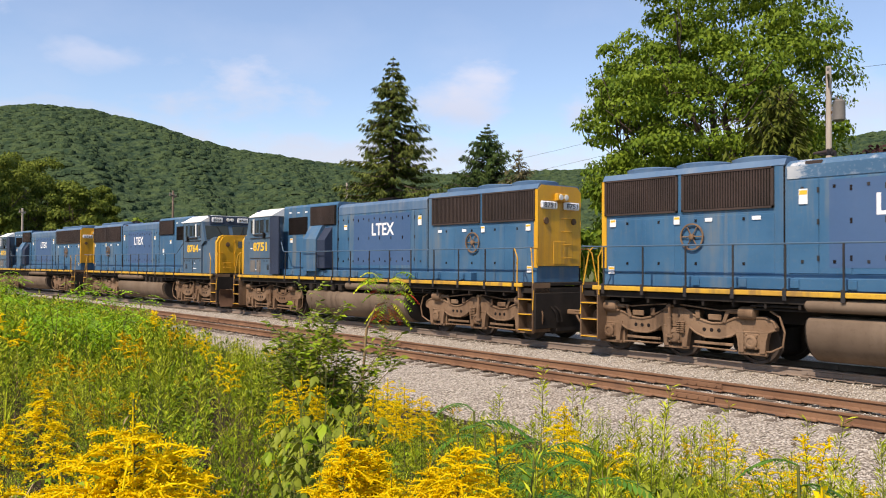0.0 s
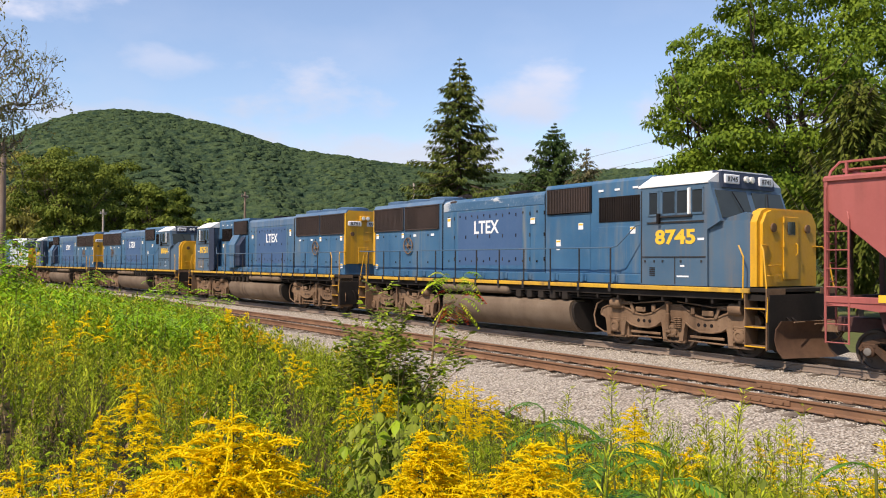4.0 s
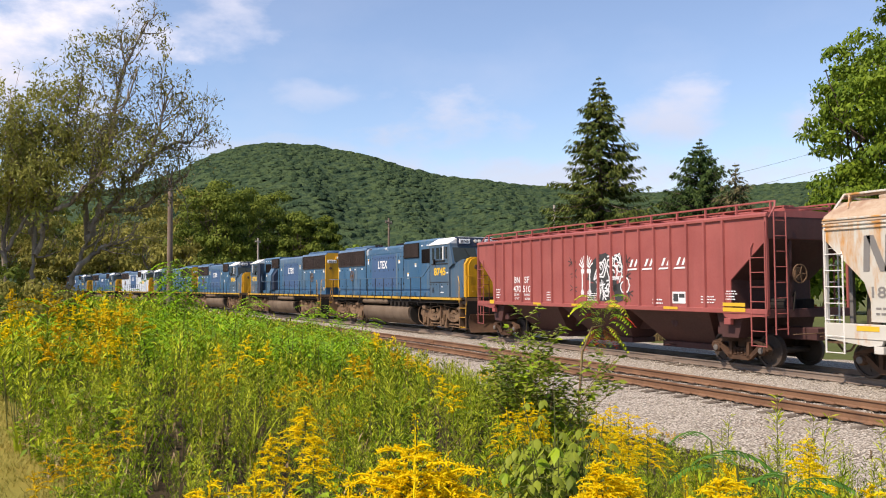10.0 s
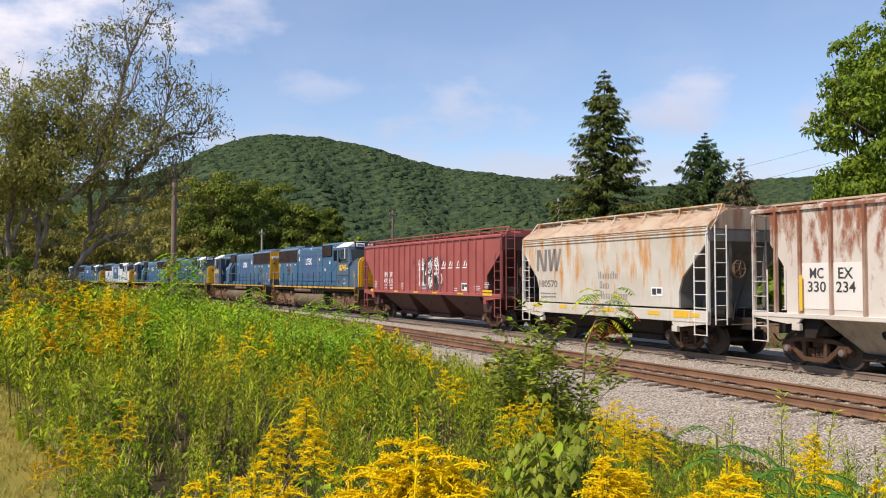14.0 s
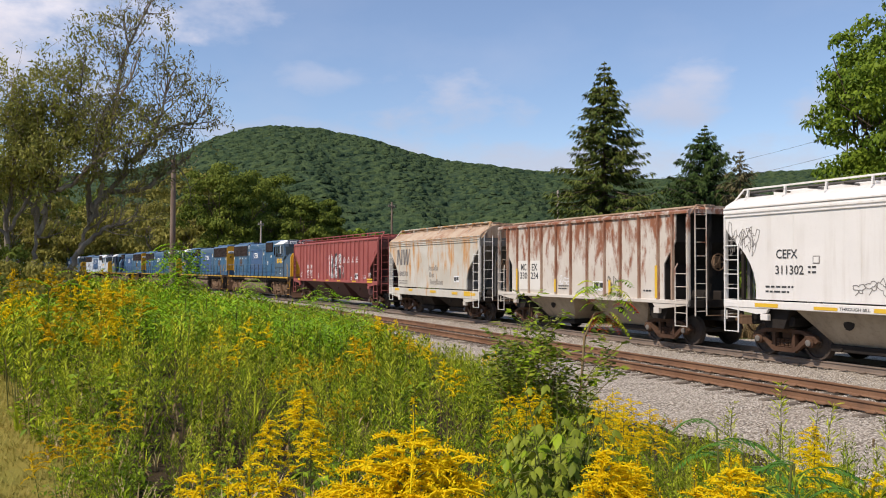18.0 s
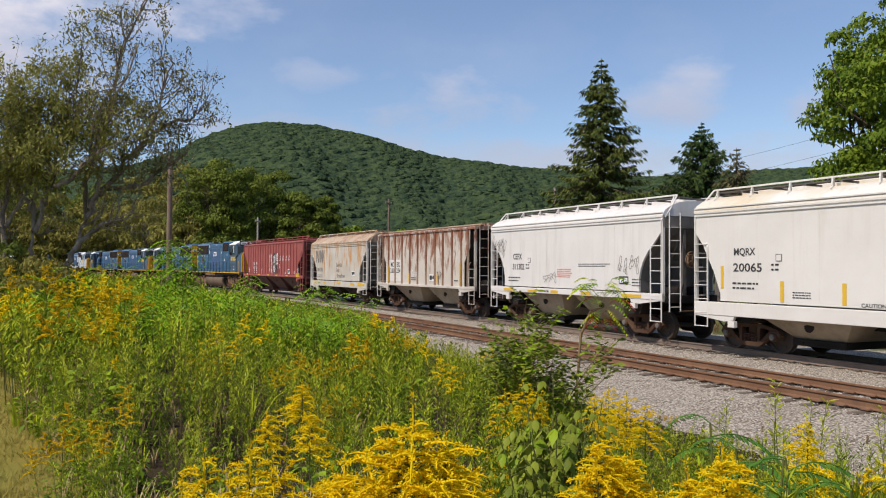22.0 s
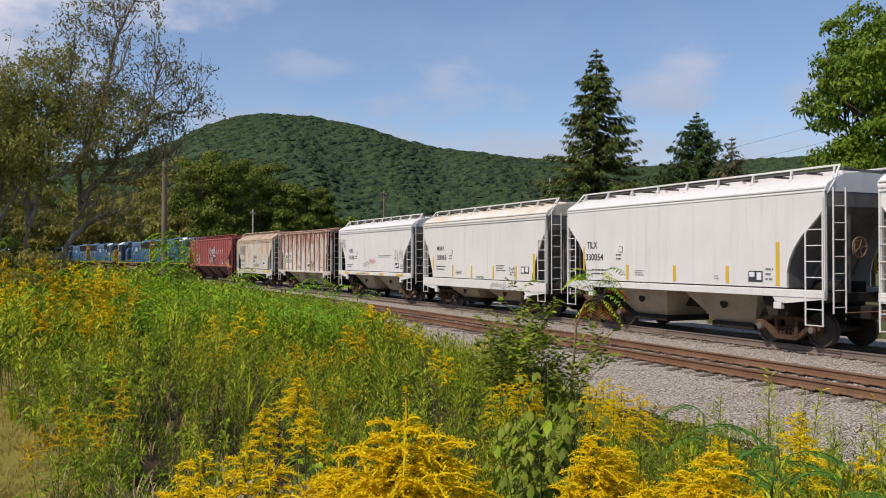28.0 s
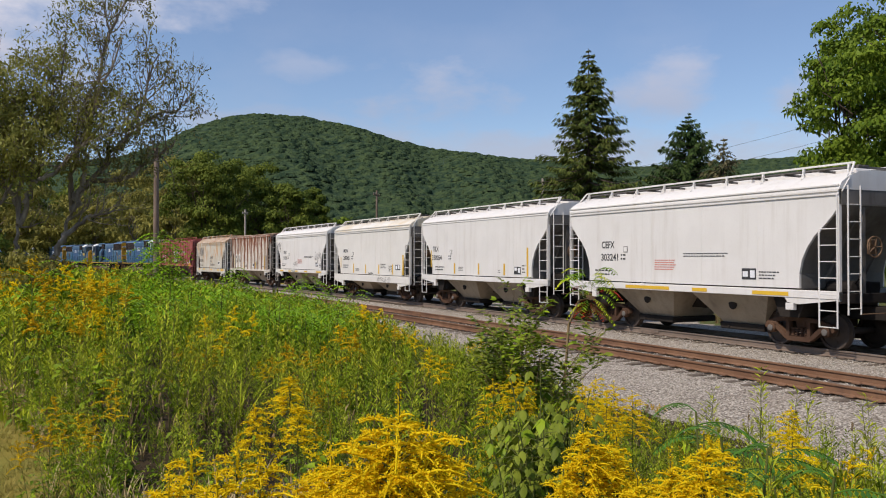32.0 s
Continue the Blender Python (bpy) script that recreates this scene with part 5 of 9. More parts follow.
    for e, d in ((xa, 1), (xb, -1)):
        fr.box(q(e), q(e + d * 0.14), -hw + 0.02, hw - 0.02, sz0 - 0.10, sz0 + 0.14, 0.01)
        fr.box(q(e + d * 1.9), q(e + d * 2.2), -1.3, 1.3, 0.86, 1.12, 0.02)
        fr.box(q(e + d * 0.1), q(e + d * 2.0), -1.5, 1.5, sz0 - 0.04, sz0 + 0.0)
    for xt in spec["trucks"]:
        part("body_bolster", Shape().prism([(q(xt) - 0.55, sz0 + 0.05), (q(xt) + 0.55, sz0 + 0.05), (q(xt) + 0.30, 0.80), (q(xt) - 0.30, 0.80)], -1.42, 1.42), spec.get("under", FRAME_DARK), ca)
    part("centre_sill", fr, spec.get("under", FRAME_DARK), ca)
    # discharge bays
    for x, wx in spec["bays"]:
        zt, zb = sz0 + 0.12, 0.46
        ratio, foot = spec.get("bay_foot", (0.50, 0.80))
        def ring(ax, ay, z):
            return [(q(x) - ax, -ay, z), (q(x) + ax, -ay, z), (q(x) + ax, ay, z), (q(x) - ax, ay, z)]
        sh = Shape()
        sh.add(ring(wx, 1.50, zt) + ring(wx * ratio, foot, zb), [(0, 1, 5, 4), (1, 2, 6, 5), (2, 3, 7, 6), (3, 0, 4, 7), (4, 5, 6, 7), (0, 3, 2, 1)])
        b = part("discharge_bay", sh, baym, ca)
        gt = Shape().box(q(x) - wx * ratio - 0.06, q(x) + wx * ratio + 0.06, -foot - 0.1, foot + 0.1, 0.28, 0.47, 0.02)
        gt.tube([(q(x) - wx * 0.3, -0.95, 0.36), (q(x) - wx * 0.3, 0.95, 0.36)], 0.03, 6)
        part("outlet_gate", gt, spec.get("gate", FRAME_DARK), b)
        for s in (-1, 1):
            cv = Shape().lathe([(0.15, 0.0), (0.16, s * 0.02), (0.13, s * 0.03), (0.03, s * 0.05)], 14, "y", (q(x), s * (1.50 - (1.50 - foot) * 0.42), zt - (zt - zb) * 0.42))
            part("inspection_cover", cv, spec.get("gate", FRAME_DARK), b)
    # end cages: corner posts, ladders, braces
    lm = spec.get("ladder", bodym)
    for e, d in ((xa, 1), (xb, -1)):
        for s in (-1, 1):
            part("corner_post", Shape().box(q(e), q(e + d * 0.07), s * (hw - 0.09), s * (hw + 0.01), sz0 - 0.05, ez - 0.01, 0.008), lm, ca)
            ld = Shape()
            x0, x1 = e + d * 0.04, e + d * 0.56
            zt2 = spec.get("ladder_top", 3.05)
            ld.tube([(q(x1), s * (hw + 0.03), 0.62), (q(x1), s * (hw + 0.03), zt2 - 0.1), (q(x1 - d * 0.06), s * (hw - 0.02), zt2 + 0.06)], 0.022, 6)
            ld.tube([(q(x0), s * (hw + 0.03), 0.62), (q(x0), s * (hw + 0.03), ez - 0.2)], 0.022, 6)
            z = 0.64
            while z < ez - 0.2:
                ld.tube([(q(x0), s * (hw + 0.035), z), (q(x1 if z < zt2 else x0 + d * 0.02), s * (hw + 0.035), z)], 0.014, 5)
                z += 0.40
            part("side_ladder", ld, lm, ca)
        el = Shape()
        for y in (-1.42, -0.98):
            el.tube([(q(e) - d * 0.10, y, 0.95), (q(e) - d * 0.10, y, ez + 0.05)], 0.022, 6)
        z = 1.1
        while z < ez:
            el.tube([(q(e) - d * 0.10, -1.42, z), (q(e) - d * 0.10, -0.98, z)], 0.014, 5)
            z += 0.42
        part("end_ladder", el, lm, ca)
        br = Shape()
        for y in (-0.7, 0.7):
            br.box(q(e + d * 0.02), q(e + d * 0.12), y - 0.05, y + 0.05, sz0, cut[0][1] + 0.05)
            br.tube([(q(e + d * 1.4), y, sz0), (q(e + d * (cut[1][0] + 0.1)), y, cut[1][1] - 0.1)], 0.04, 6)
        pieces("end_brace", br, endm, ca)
    # brake gear at one end
    bk = Shape().lathe([(0.05, q(L - 1.9)), (0.2, q(L - 1.85)), (0.2, q(L - 1.1)), (0.05, q(L - 1.05))], 14, "x", (0, -0.55, sz0 + 0.24))
    bk.box(q(L - 1.6), q(L - 1.2), 0.1, 0.5, sz0, sz0 + 0.4, 0.03)
    bk.tube([(q(L - 1.2), -0.55, sz0 + 0.3), (q(L - 0.8), -0.7, sz0 + 0.6), (q(L - 0.7), -0.9, sz0 + 0.1)], 0.02)
    pieces("brake_gear", bk, FRAME_DARK, ca)
    bw = Shape().lathe([(0.24, 0.0), (0.27, 0.0), (0.27, 0.03), (0.24, 0.03), (0.24, 0.0)], 18, "x", (q(L - spec["xa"] + 0.14), -0.55, 2.6), False)
    for k in range(5):
        a = k * 1.2566
        bw.tube([(q(L - spec["xa"] + 0.155), -0.55, 2.6), (q(L - spec["xa"] + 0.155), -0.55 + 0.25 * math.cos(a), 2.6 + 0.25 * math.sin(a))], 0.014, 5)
    bw.box(q(L - spec["xa"] + 0.02), q(L - spec["xa"] + 0.14), -0.68, -0.42, 2.42, 2.78, 0.02)
    part("hand_brake", bw, TRUCK, ca)
    coupler(ca, q(0.0), -1)
    coupler(ca, q(L), 1)
    for x in spec["trucks"]:
        car_truck(ca, q(x))
    return ca


def marks(ca, L, ink, items, hw=1.604):
    """Lettering on both sides: (text, x of its middle, z of its foot, height, width), places as seen on the -Y side."""
    for s in (-1, 1):
        for text, x, z, h, w in items:
            letters(text, h, w, (-s * (x + 0.37 - L / 2), s * hw, z), s, ink, ca)


def tape(ca, L, items, mat, hw=1.604, name="reflector"):
    for s in (-1, 1):
        for x0, x1, z0, z1 in items:
            a, b = -s * (x0 + 0.37 - L / 2), -s * (x1 + 0.37 - L / 2)
            part(name, Shape().box(a, b, s * hw, s * (hw + 0.006), z0, z1), mat, ca)


def small_print(ca, L, items, mat, hw=1.604, name="small_print"):
    """Blocks of unreadable print: (x0, x1, z0, z1, rows)."""
    sh = Shape()
    for i, (x0, x1, z0, z1, rows) in enumerate(items):
        bars(sh, x0 + 0.37 - L / 2, x1 + 0.37 - L / 2, z0, z1, rows, -hw, -1, seed=i + 3)
    tagged(part(name, sh, mat, ca), kind="stuff")


def stroke(sh, pts, w, L, hw=1.604, lift=0.004):
    """A sprayed line of a width on the -Y side; pts are (x, z)."""
    pts = [(a + 0.37, b) for a, b in pts]
    for (x0, z0), (x1, z1) in zip(pts[:-1], pts[1:]):
        dx, dz = x1 - x0, z1 - z0
        k = math.hypot(dx, dz) or 1
        nx, nz = -dz / k * w / 2, dx / k * w / 2
        y = -hw - lift
        sh.add([(x0 + nx - L / 2, y, z0 + nz), (x1 + nx - L / 2, y, z1 + nz), (x1 - nx - L / 2, y, z1 - nz), (x0 - nx - L / 2, y, z0 - nz)], [(0, 1, 2, 3)])


def scrawl(ca, L, x, z, w, h, mat, seed, n=3, thick=0.025, hw=1.604):
    """Unreadable sprayed loops."""
    rng = random.Random(seed)
    for i in range(n):
        sh = Shape()
        cx, cz = x + w * (i + 0.5) / n, z + h * (0.4 + 0.2 * rng.random())
        pts, a0 = [], rng.random() * 6
        for k in range(16):
            a = a0 + k * 0.55
            r = (0.3 + 0.2 * math.sin(k * 1.3 + seed)) * (0.6 + 0.4 * rng.random())
            pts.append((cx + r * w / n * 1.3 * math.cos(a), cz + r * h * 1.3 * math.sin(a)))
        stroke(sh, pts, thick, L, hw)
        part("graffiti", sh, mat, ca)


def curved_cut(dx, zt, zb, zs, bulge=0.25):
    """Outline of an end cut back in a curve from the end post to the sill."""
    pts = []
    for k in range(9):
        t = k / 8
        x = dx * (1 - (1 - t) ** (1.0 + 1.2 * bulge * 4 * 0.35))
        z = zt + (zb - zt) * t
        pts.append((x, z))
    pts += [(dx + 0.05, zb - (zb - zs) * 0.4), (dx + 0.02, zs)]
    return pts


ROUND_ROOF = lambda e, p: [(1.62, e - 0.05), (1.61, e), (1.52, e + 0.14), (1.28, e + 0.28), (0.95, p - 0.06), (0.5, p - 0.01), (0.0, p)]
FLAT_ROOF = lambda e, p: [(1.63, e - 0.07), (1.63, e), (1.55, e + 0.05), (0.9, p - 0.04), (0.0, p)]


def red_car():
    L = 18.65
    # bays, ends and underframe take the red with shade in its colour
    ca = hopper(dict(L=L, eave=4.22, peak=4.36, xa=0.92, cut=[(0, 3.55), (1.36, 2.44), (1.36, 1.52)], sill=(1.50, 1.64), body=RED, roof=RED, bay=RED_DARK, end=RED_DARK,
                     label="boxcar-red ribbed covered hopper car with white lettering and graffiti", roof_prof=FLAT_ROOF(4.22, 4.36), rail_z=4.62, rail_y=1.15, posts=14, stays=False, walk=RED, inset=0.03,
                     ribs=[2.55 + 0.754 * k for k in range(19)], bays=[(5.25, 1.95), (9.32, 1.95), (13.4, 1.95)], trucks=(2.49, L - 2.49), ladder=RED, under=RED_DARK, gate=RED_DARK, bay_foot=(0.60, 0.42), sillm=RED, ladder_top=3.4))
    marks(ca, L, WHITE_INK, [("BN", 4.02, 2.42, 0.26, 0.42), ("SF", 4.80, 2.42, 0.26, 0.38), ("470", 4.02, 2.04, 0.27, 0.62), ("510", 4.80, 2.04, 0.27, 0.62), ("LD LMT", 4.0, 1.90, 0.085, 0.42), ("223100", 4.8, 1.90, 0.085, 0.46), ("LT WT", 4.0, 1.73, 0.085, 0.36), ("62900", 4.85, 1.73, 0.085, 0.38)], 1.578)
    # the owner's mark as plain slanted blocks
    sh = Shape()
    for x in (11.82, 12.59, 13.42, 14.12):
        for dx, w in ((0.0, 0.10), (0.24, 0.10)):
            sh.add([(x + dx - L / 2, -1.585, 2.92), (x + dx + w - L / 2, -1.585, 2.92), (x + dx + w + 0.13 - L / 2, -1.585, 3.16), (x + dx + 0.13 - L / 2, -1.585, 3.16)], [(0, 1, 2, 3)])
        sh.add([(x - 0.14 - L / 2, -1.585, 2.80), (x + 0.38 - L / 2, -1.585, 2.81), (x + 0.40 - L / 2, -1.585, 2.865), (x - 0.08 - L / 2, -1.585, 2.855)], [(0, 1, 2, 3)])
    pieces("owner_mark", sh, WHITE_INK, ca, "plain white owner's mark")
    tape(ca, L, [(1.75, 2.14, 1.54, 1.70), (5.4, 5.95, 1.56, 1.64), (8.1, 8.7, 1.56, 1.64), (10.4, 11.0, 1.56, 1.64), (13.2, 13.85, 1.56, 1.64), (15.75, 16.6, 1.70, 1.80), (15.75, 16.6, 1.55, 1.66)], YEL_TAPE, 1.645)
    small_print(ca, L, [(2.2, 2.6, 1.75, 2.2, 4), (6.3, 6.7, 1.7, 2.1, 4), (9.0, 9.8, 1.75, 2.05, 4), (14.8, 15.5, 1.75, 2.0, 3), (15.75, 16.25, 1.86, 2.16, 4), (12.6, 13.1, 1.68, 1.9, 2)], WHITE_INK, 1.578)
    # graffiti: pale figure-like shapes over black, as plain strokes
    bl = Shape()
    for pts, w in (([(9.45, 2.0), (9.6, 2.6), (9.5, 2.9), (9.9, 3.25), (10.2, 3.3)], 0.30), ([(10.1, 1.85), (10.3, 2.3), (10.75, 2.35), (10.9, 1.75)], 0.45), ([(10.4, 3.1), (10.9, 3.3), (11.0, 2.8)], 0.25)):
        stroke(bl, pts, w, L, 1.576)
    for poly in ([(9.36, 2.52), (9.92, 2.36), (10.16, 2.40), (10.16, 3.42), (9.76, 3.20)], [(10.14, 2.40), (10.9, 2.30), (11.02, 2.75), (10.95, 3.28), (10.5, 3.42), (10.14, 3.40)], [(9.42, 1.80), (9.80, 1.78), (9.92, 2.38), (9.5, 2.40)], [(10.12, 1.76), (10.92, 1.74), (10.9, 2.34), (10.12, 2.42)]):
        bl.add([(x - L / 2, -1.5775, z) for x, z in poly], [tuple(range(len(poly)))])
    rng = random.Random(4)
    for cx, cz in ((8.05, 3.15), (8.2, 2.75), (8.15, 2.2), (11.3, 3.1), (11.3, 2.6), (11.4, 2.05)):
        for k in range(7):
            a = k * 0.9 + rng.random()
            stroke(bl, [(cx, cz), (cx + 0.24 * math.cos(a), cz + 0.24 * math.sin(a))], 0.035, L, 1.576)
    part("graffiti", bl, BLACK_INK, ca, "black sprayed graffiti")
    wh = Shape()
    for k in range(9):
        a = 0.5 + k * 0.27
        stroke(wh, [(8.95 + 0.2 * math.cos(a), 2.85 + 0.15 * math.sin(a)), (8.95 + 0.48 * math.cos(a), 2.85 + 0.55 * math.sin(a))], 0.05, L, 1.576, 0.008)
    for x in (8.72, 8.95, 9.18):
        stroke(wh, [(x, 2.75), (x, 2.0)], 0.07, L, 1.576, 0.008)
        stroke(wh, [(x - 0.08, 2.05), (x, 1.92), (x + 0.08, 2.05), (x, 2.2), (x - 0.08, 2.05)], 0.05, L, 1.576, 0.008)
    stroke(wh, [(8.65, 2.82), (9.25, 2.82)], 0.16, L, 1.576, 0.008)
    for cx, cz, r in ((10.35, 3.1, 0.16), (10.75, 3.12, 0.16), (10.3, 2.25, 0.17), (11.15, 2.28, 0.24), (9.80, 2.85, 0.17), (10.55, 2.72, 0.20), (10.9, 2.9, 0.14), (10.15, 2.05, 0.12)):
        stroke(wh, [(cx + r * (0.4 + 0.09 * k) * math.cos(0.7 * k), cz + r * (0.4 + 0.09 * k) * math.sin(0.7 * k)) for k in range(13)], 0.055, L, 1.576, 0.008)
    for pts in ([(9.5, 2.5), (9.8, 3.0), (10.1, 3.25), (10.2, 2.9)], [(9.9, 2.5), (10.0, 1.95), (10.15, 1.8)], [(10.2, 2.9), (10.35, 2.5), (10.25, 1.9)], [(10.5, 2.5), (10.85, 2.55)], [(9.55, 2.45), (9.75, 2.3), (10.1, 2.35)], [(10.95, 3.35), (11.05, 2.7), (10.9, 2.4)], [(10.45, 3.35), (10.6, 3.2), (10.95, 3.4)], [(9.75, 1.8), (9.85, 2.2)], [(9.95, 1.78), (10.02, 2.15)]):
        stroke(wh, pts, 0.05, L, 1.576, 0.008)
    for k in range(7):
        stroke(wh, [(10.30 + 0.09 * k, 2.62), (10.33 + 0.09 * k, 2.48), (10.36 + 0.09 * k, 2.62)], 0.035, L, 1.576, 0.008)
        stroke(wh, [(9.62 + 0.06 * k, 2.42), (9.60 + 0.06 * k, 1.95 + 0.05 * (k % 3))], 0.030, L, 1.576, 0.008)
    stroke(wh, [(9.42, 2.50), (9.70, 2.62), (10.02, 2.60), (10.14, 2.85), (10.02, 3.12), (9.76, 3.10), (9.58, 2.82), (9.42, 2.50)], 0.06, L, 1.576, 0.008)
    part("graffiti", wh, WHITE_INK, ca, "white sprayed graffiti")
    tape(ca, L, [(13.55, 14.15, 1.74, 2.10)], WHITE_INK, 1.578, "placard")
    tape(ca, L, [(13.6, 13.82, 1.80, 2.04), (13.86, 14.1, 1.92, 2.04)], BLACK_INK, 1.584, "placard_code")
    return ca


def stained_car():
    L = 12.65
    ca = hopper(dict(L=L, eave=3.86, peak=4.42, xa=0.95, cut=[(0, 3.44), (0.5, 2.95), (1.12, 2.35), (1.28, 1.9), (1.28, 1.42)], sill=(1.0, 1.36), body=RUSTY_GREY, roof=RUSTY_ROOF, bay=FRAME_DARK, end=GREY_END,
                     label="rust-stained pale grey covered hopper car with faded dark lettering", roof_prof=ROUND_ROOF(3.86, 4.42), rail_z=4.58, posts=7, walk=RUSTY_ROOF, railmat=RUSTY_GREY, eave_line=(0.04, -0.1, -0.2),
                     bays=[(4.6, 1.5), (8.0, 1.5)], trucks=(2.4, L - 2.4), ladder=WHITE_B, sillm=RUSTY_GREY))
    marks(ca, L, GREY_INK, [("180570", 2.55, 1.98, 0.27, 1.30)])
    small_print(ca, L, [(2.0, 3.2, 1.55, 1.80, 2)], GREY_INK)
    for x, z, w in ((6.25, 2.30, 1.25), (6.32, 1.96, 0.58), (6.40, 1.60, 1.52)):
        for k in range(int(w / 0.19)):
            sh = Shape()
            a = x + 0.19 * k - L / 2
            tall = 0.27 if k in (0, 4) else 0.19
            sh.box(a, a + 0.035, -1.609, -1.602, z, z + tall)
            sh.box(a + 0.095, a + 0.13, -1.609, -1.602, z, z + (0.19 if k % 2 else tall))
            part("owner_name_bar", sh, GREY_INK, ca, "faded owner's name as plain bars")
    for x0, w, x1 in ((2.06, 0.17, 2.10), (2.50, 0.20, 2.16), (2.62, 0.17, 2.66), (3.02, 0.18, 2.90), (3.04, 0.16, 3.30), (3.40, 0.18, 3.30), (3.42, 0.16, 3.72)):
        mk = Shape()
        mk.add([(x0 - L / 2, -1.609, 2.6), (x0 + w - L / 2, -1.609, 2.6), (x1 + w - L / 2, -1.609, 3.45), (x1 - L / 2, -1.609, 3.45)], [(0, 1, 2, 3)])
        part("owner_mark", mk, GREY_INK, ca, "slanted dark bar of the owner's mark")
    tape(ca, L, [(6.1, 6.8, 1.18, 1.30), (8.6, 9.2, 1.16, 1.28), (3.4, 3.9, 1.2, 1.32), (10.55, 11.0, 1.15, 1.28), (9.85, 10.5, 1.12, 1.34), (1.5, 2.1, 1.2, 1.32)], YEL_TAPE, 1.642)
    tape(ca, L, [(8.75, 9.3, 1.75, 2.05)], WHITE_INK, 1.604, "placard")
    tape(ca, L, [(8.8, 9.0, 1.8, 2.0), (9.04, 9.25, 1.84, 2.0)], BLACK_INK, 1.612, "placard_code")
    return ca


def rusty_car():
    L = 13.52
    ca = hopper(dict(L=L, eave=4.16, peak=4.26, xa=0.80, cut=[(0, 4.10), (0.60, 4.08), (0.62, 3.24), (1.15, 2.54), (1.15, 1.42)], sill=(1.30, 1.42), body=RUST_WHITE, roof=RUST_WHITE, bay=BAY_GREY, end=FRAME_DARK,
                     label="heavily rusted white ribbed covered hopper car with yellow reflectors", roof_prof=FLAT_ROOF(4.16, 4.26), rail_z=4.36, rail_y=0.95, posts=9, stays=False, walk=RUSTY_ROOF, inset=0.03, railmat=RUSTY_ROOF, ribm=RUST_RIB,
                     ribs=[1.62, 2.42, 3.37, 4.32, 5.37, 6.37, 7.42, 8.47, 9.37, 10.37, 11.32, 12.0], bays=[(4.6, 1.8), (8.9, 1.8)], trucks=(2.4, L - 2.4), ladder=RUST_WHITE, sillm=RUST_WHITE, ladder_top=2.5))
    tape(ca, L, [(2.1, 3.9, 1.55, 2.72)], WHITE_B, 1.574, "repaint_patch")
    marks(ca, L, BLACK_INK, [("MC", 2.55, 2.32, 0.27, 0.42), ("EX", 3.40, 2.32, 0.27, 0.42), ("330", 2.55, 1.98, 0.27, 0.55), ("234", 3.40, 1.98, 0.27, 0.55)], 1.58)
    tape(ca, L, [(2.06, 2.16, 1.5, 2.4), (4.95, 5.06, 1.5, 2.0), (8.4, 8.52, 1.5, 2.0), (10.85, 10.97, 1.45, 2.5)], YEL_TAPE, 1.648)
    tape(ca, L, [(7.4, 8.1, 1.62, 1.95)], WHITE_INK, 1.578, "placard")
    tape(ca, L, [(7.46, 7.74, 1.68, 1.9), (7.8, 8.04, 1.72, 1.9)], BLACK_INK, 1.585, "placard_code")
    small_print(ca, L, [(5.15, 5.9, 1.6, 1.8, 2), (10.2, 10.6, 1.62, 1.75, 1)], BLACK_INK, 1.58)
    scrawl(ca, L, 5.15, 1.75, 0.75, 0.4, WHITE_INK, 3, 2, 0.03, 1.578)
    scrawl(ca, L, 8.2, 1.75, 0.9, 0.4, BLACK_INK, 8, 3, 0.02, 1.578)
    return ca


def white_car(L, label, mark, number, body, roof, style):
    """A smooth-sided two-bay covered hopper."""
    e, p = 4.04, 4.50
    if style == "thick_sill":
        sill, zs, cut = (0.98, 1.36), 1.40, [(0, 3.45), (0.35, 3.0), (0.80, 2.2), (1.05, 1.6), (1.05, 1.40)]
    else:
        sill, zs = (1.32, 1.52), 1.56
        cut = [(0, 3.62), (0.16, 3.40), (0.42, 3.14), (0.72, 2.88), (0.95, 2.58), (1.10, 2.28), (1.18, 1.95), (1.18, 1.56)]
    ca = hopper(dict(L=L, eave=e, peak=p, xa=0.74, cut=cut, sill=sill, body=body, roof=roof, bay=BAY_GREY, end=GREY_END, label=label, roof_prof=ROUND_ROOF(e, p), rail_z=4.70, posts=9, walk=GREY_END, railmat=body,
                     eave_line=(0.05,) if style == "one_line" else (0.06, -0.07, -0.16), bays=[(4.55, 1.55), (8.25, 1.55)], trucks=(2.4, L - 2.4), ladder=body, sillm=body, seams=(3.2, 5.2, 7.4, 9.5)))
    marks(ca, L, BLACK_INK, [(mark, {"one_line": 1.92, "eave_lines": 2.62}.get(style, 2.35), 2.66, 0.24, {"one_line": 0.62, "eave_lines": 0.70}.get(style, 0.78)), (number, {"one_line": 2.05, "eave_lines": 2.70}.get(style, 2.45), 2.24, 0.24, {"eave_lines": 0.92}.get(style, 1.04))])
    tape(ca, L, [(3.45, 3.66, 2.52, 2.72)], GREY_INK, 1.604, "stencil_box")
    tape(ca, L, [(3.475, 3.635, 2.545, 2.695)], body, 1.611, "stencil_box")
    small_print(ca, L, [(1.9, 2.9, 1.72, 1.98, 2), (3.3, 3.62, 2.24, 2.5, 2)], BLACK_INK)
    return ca


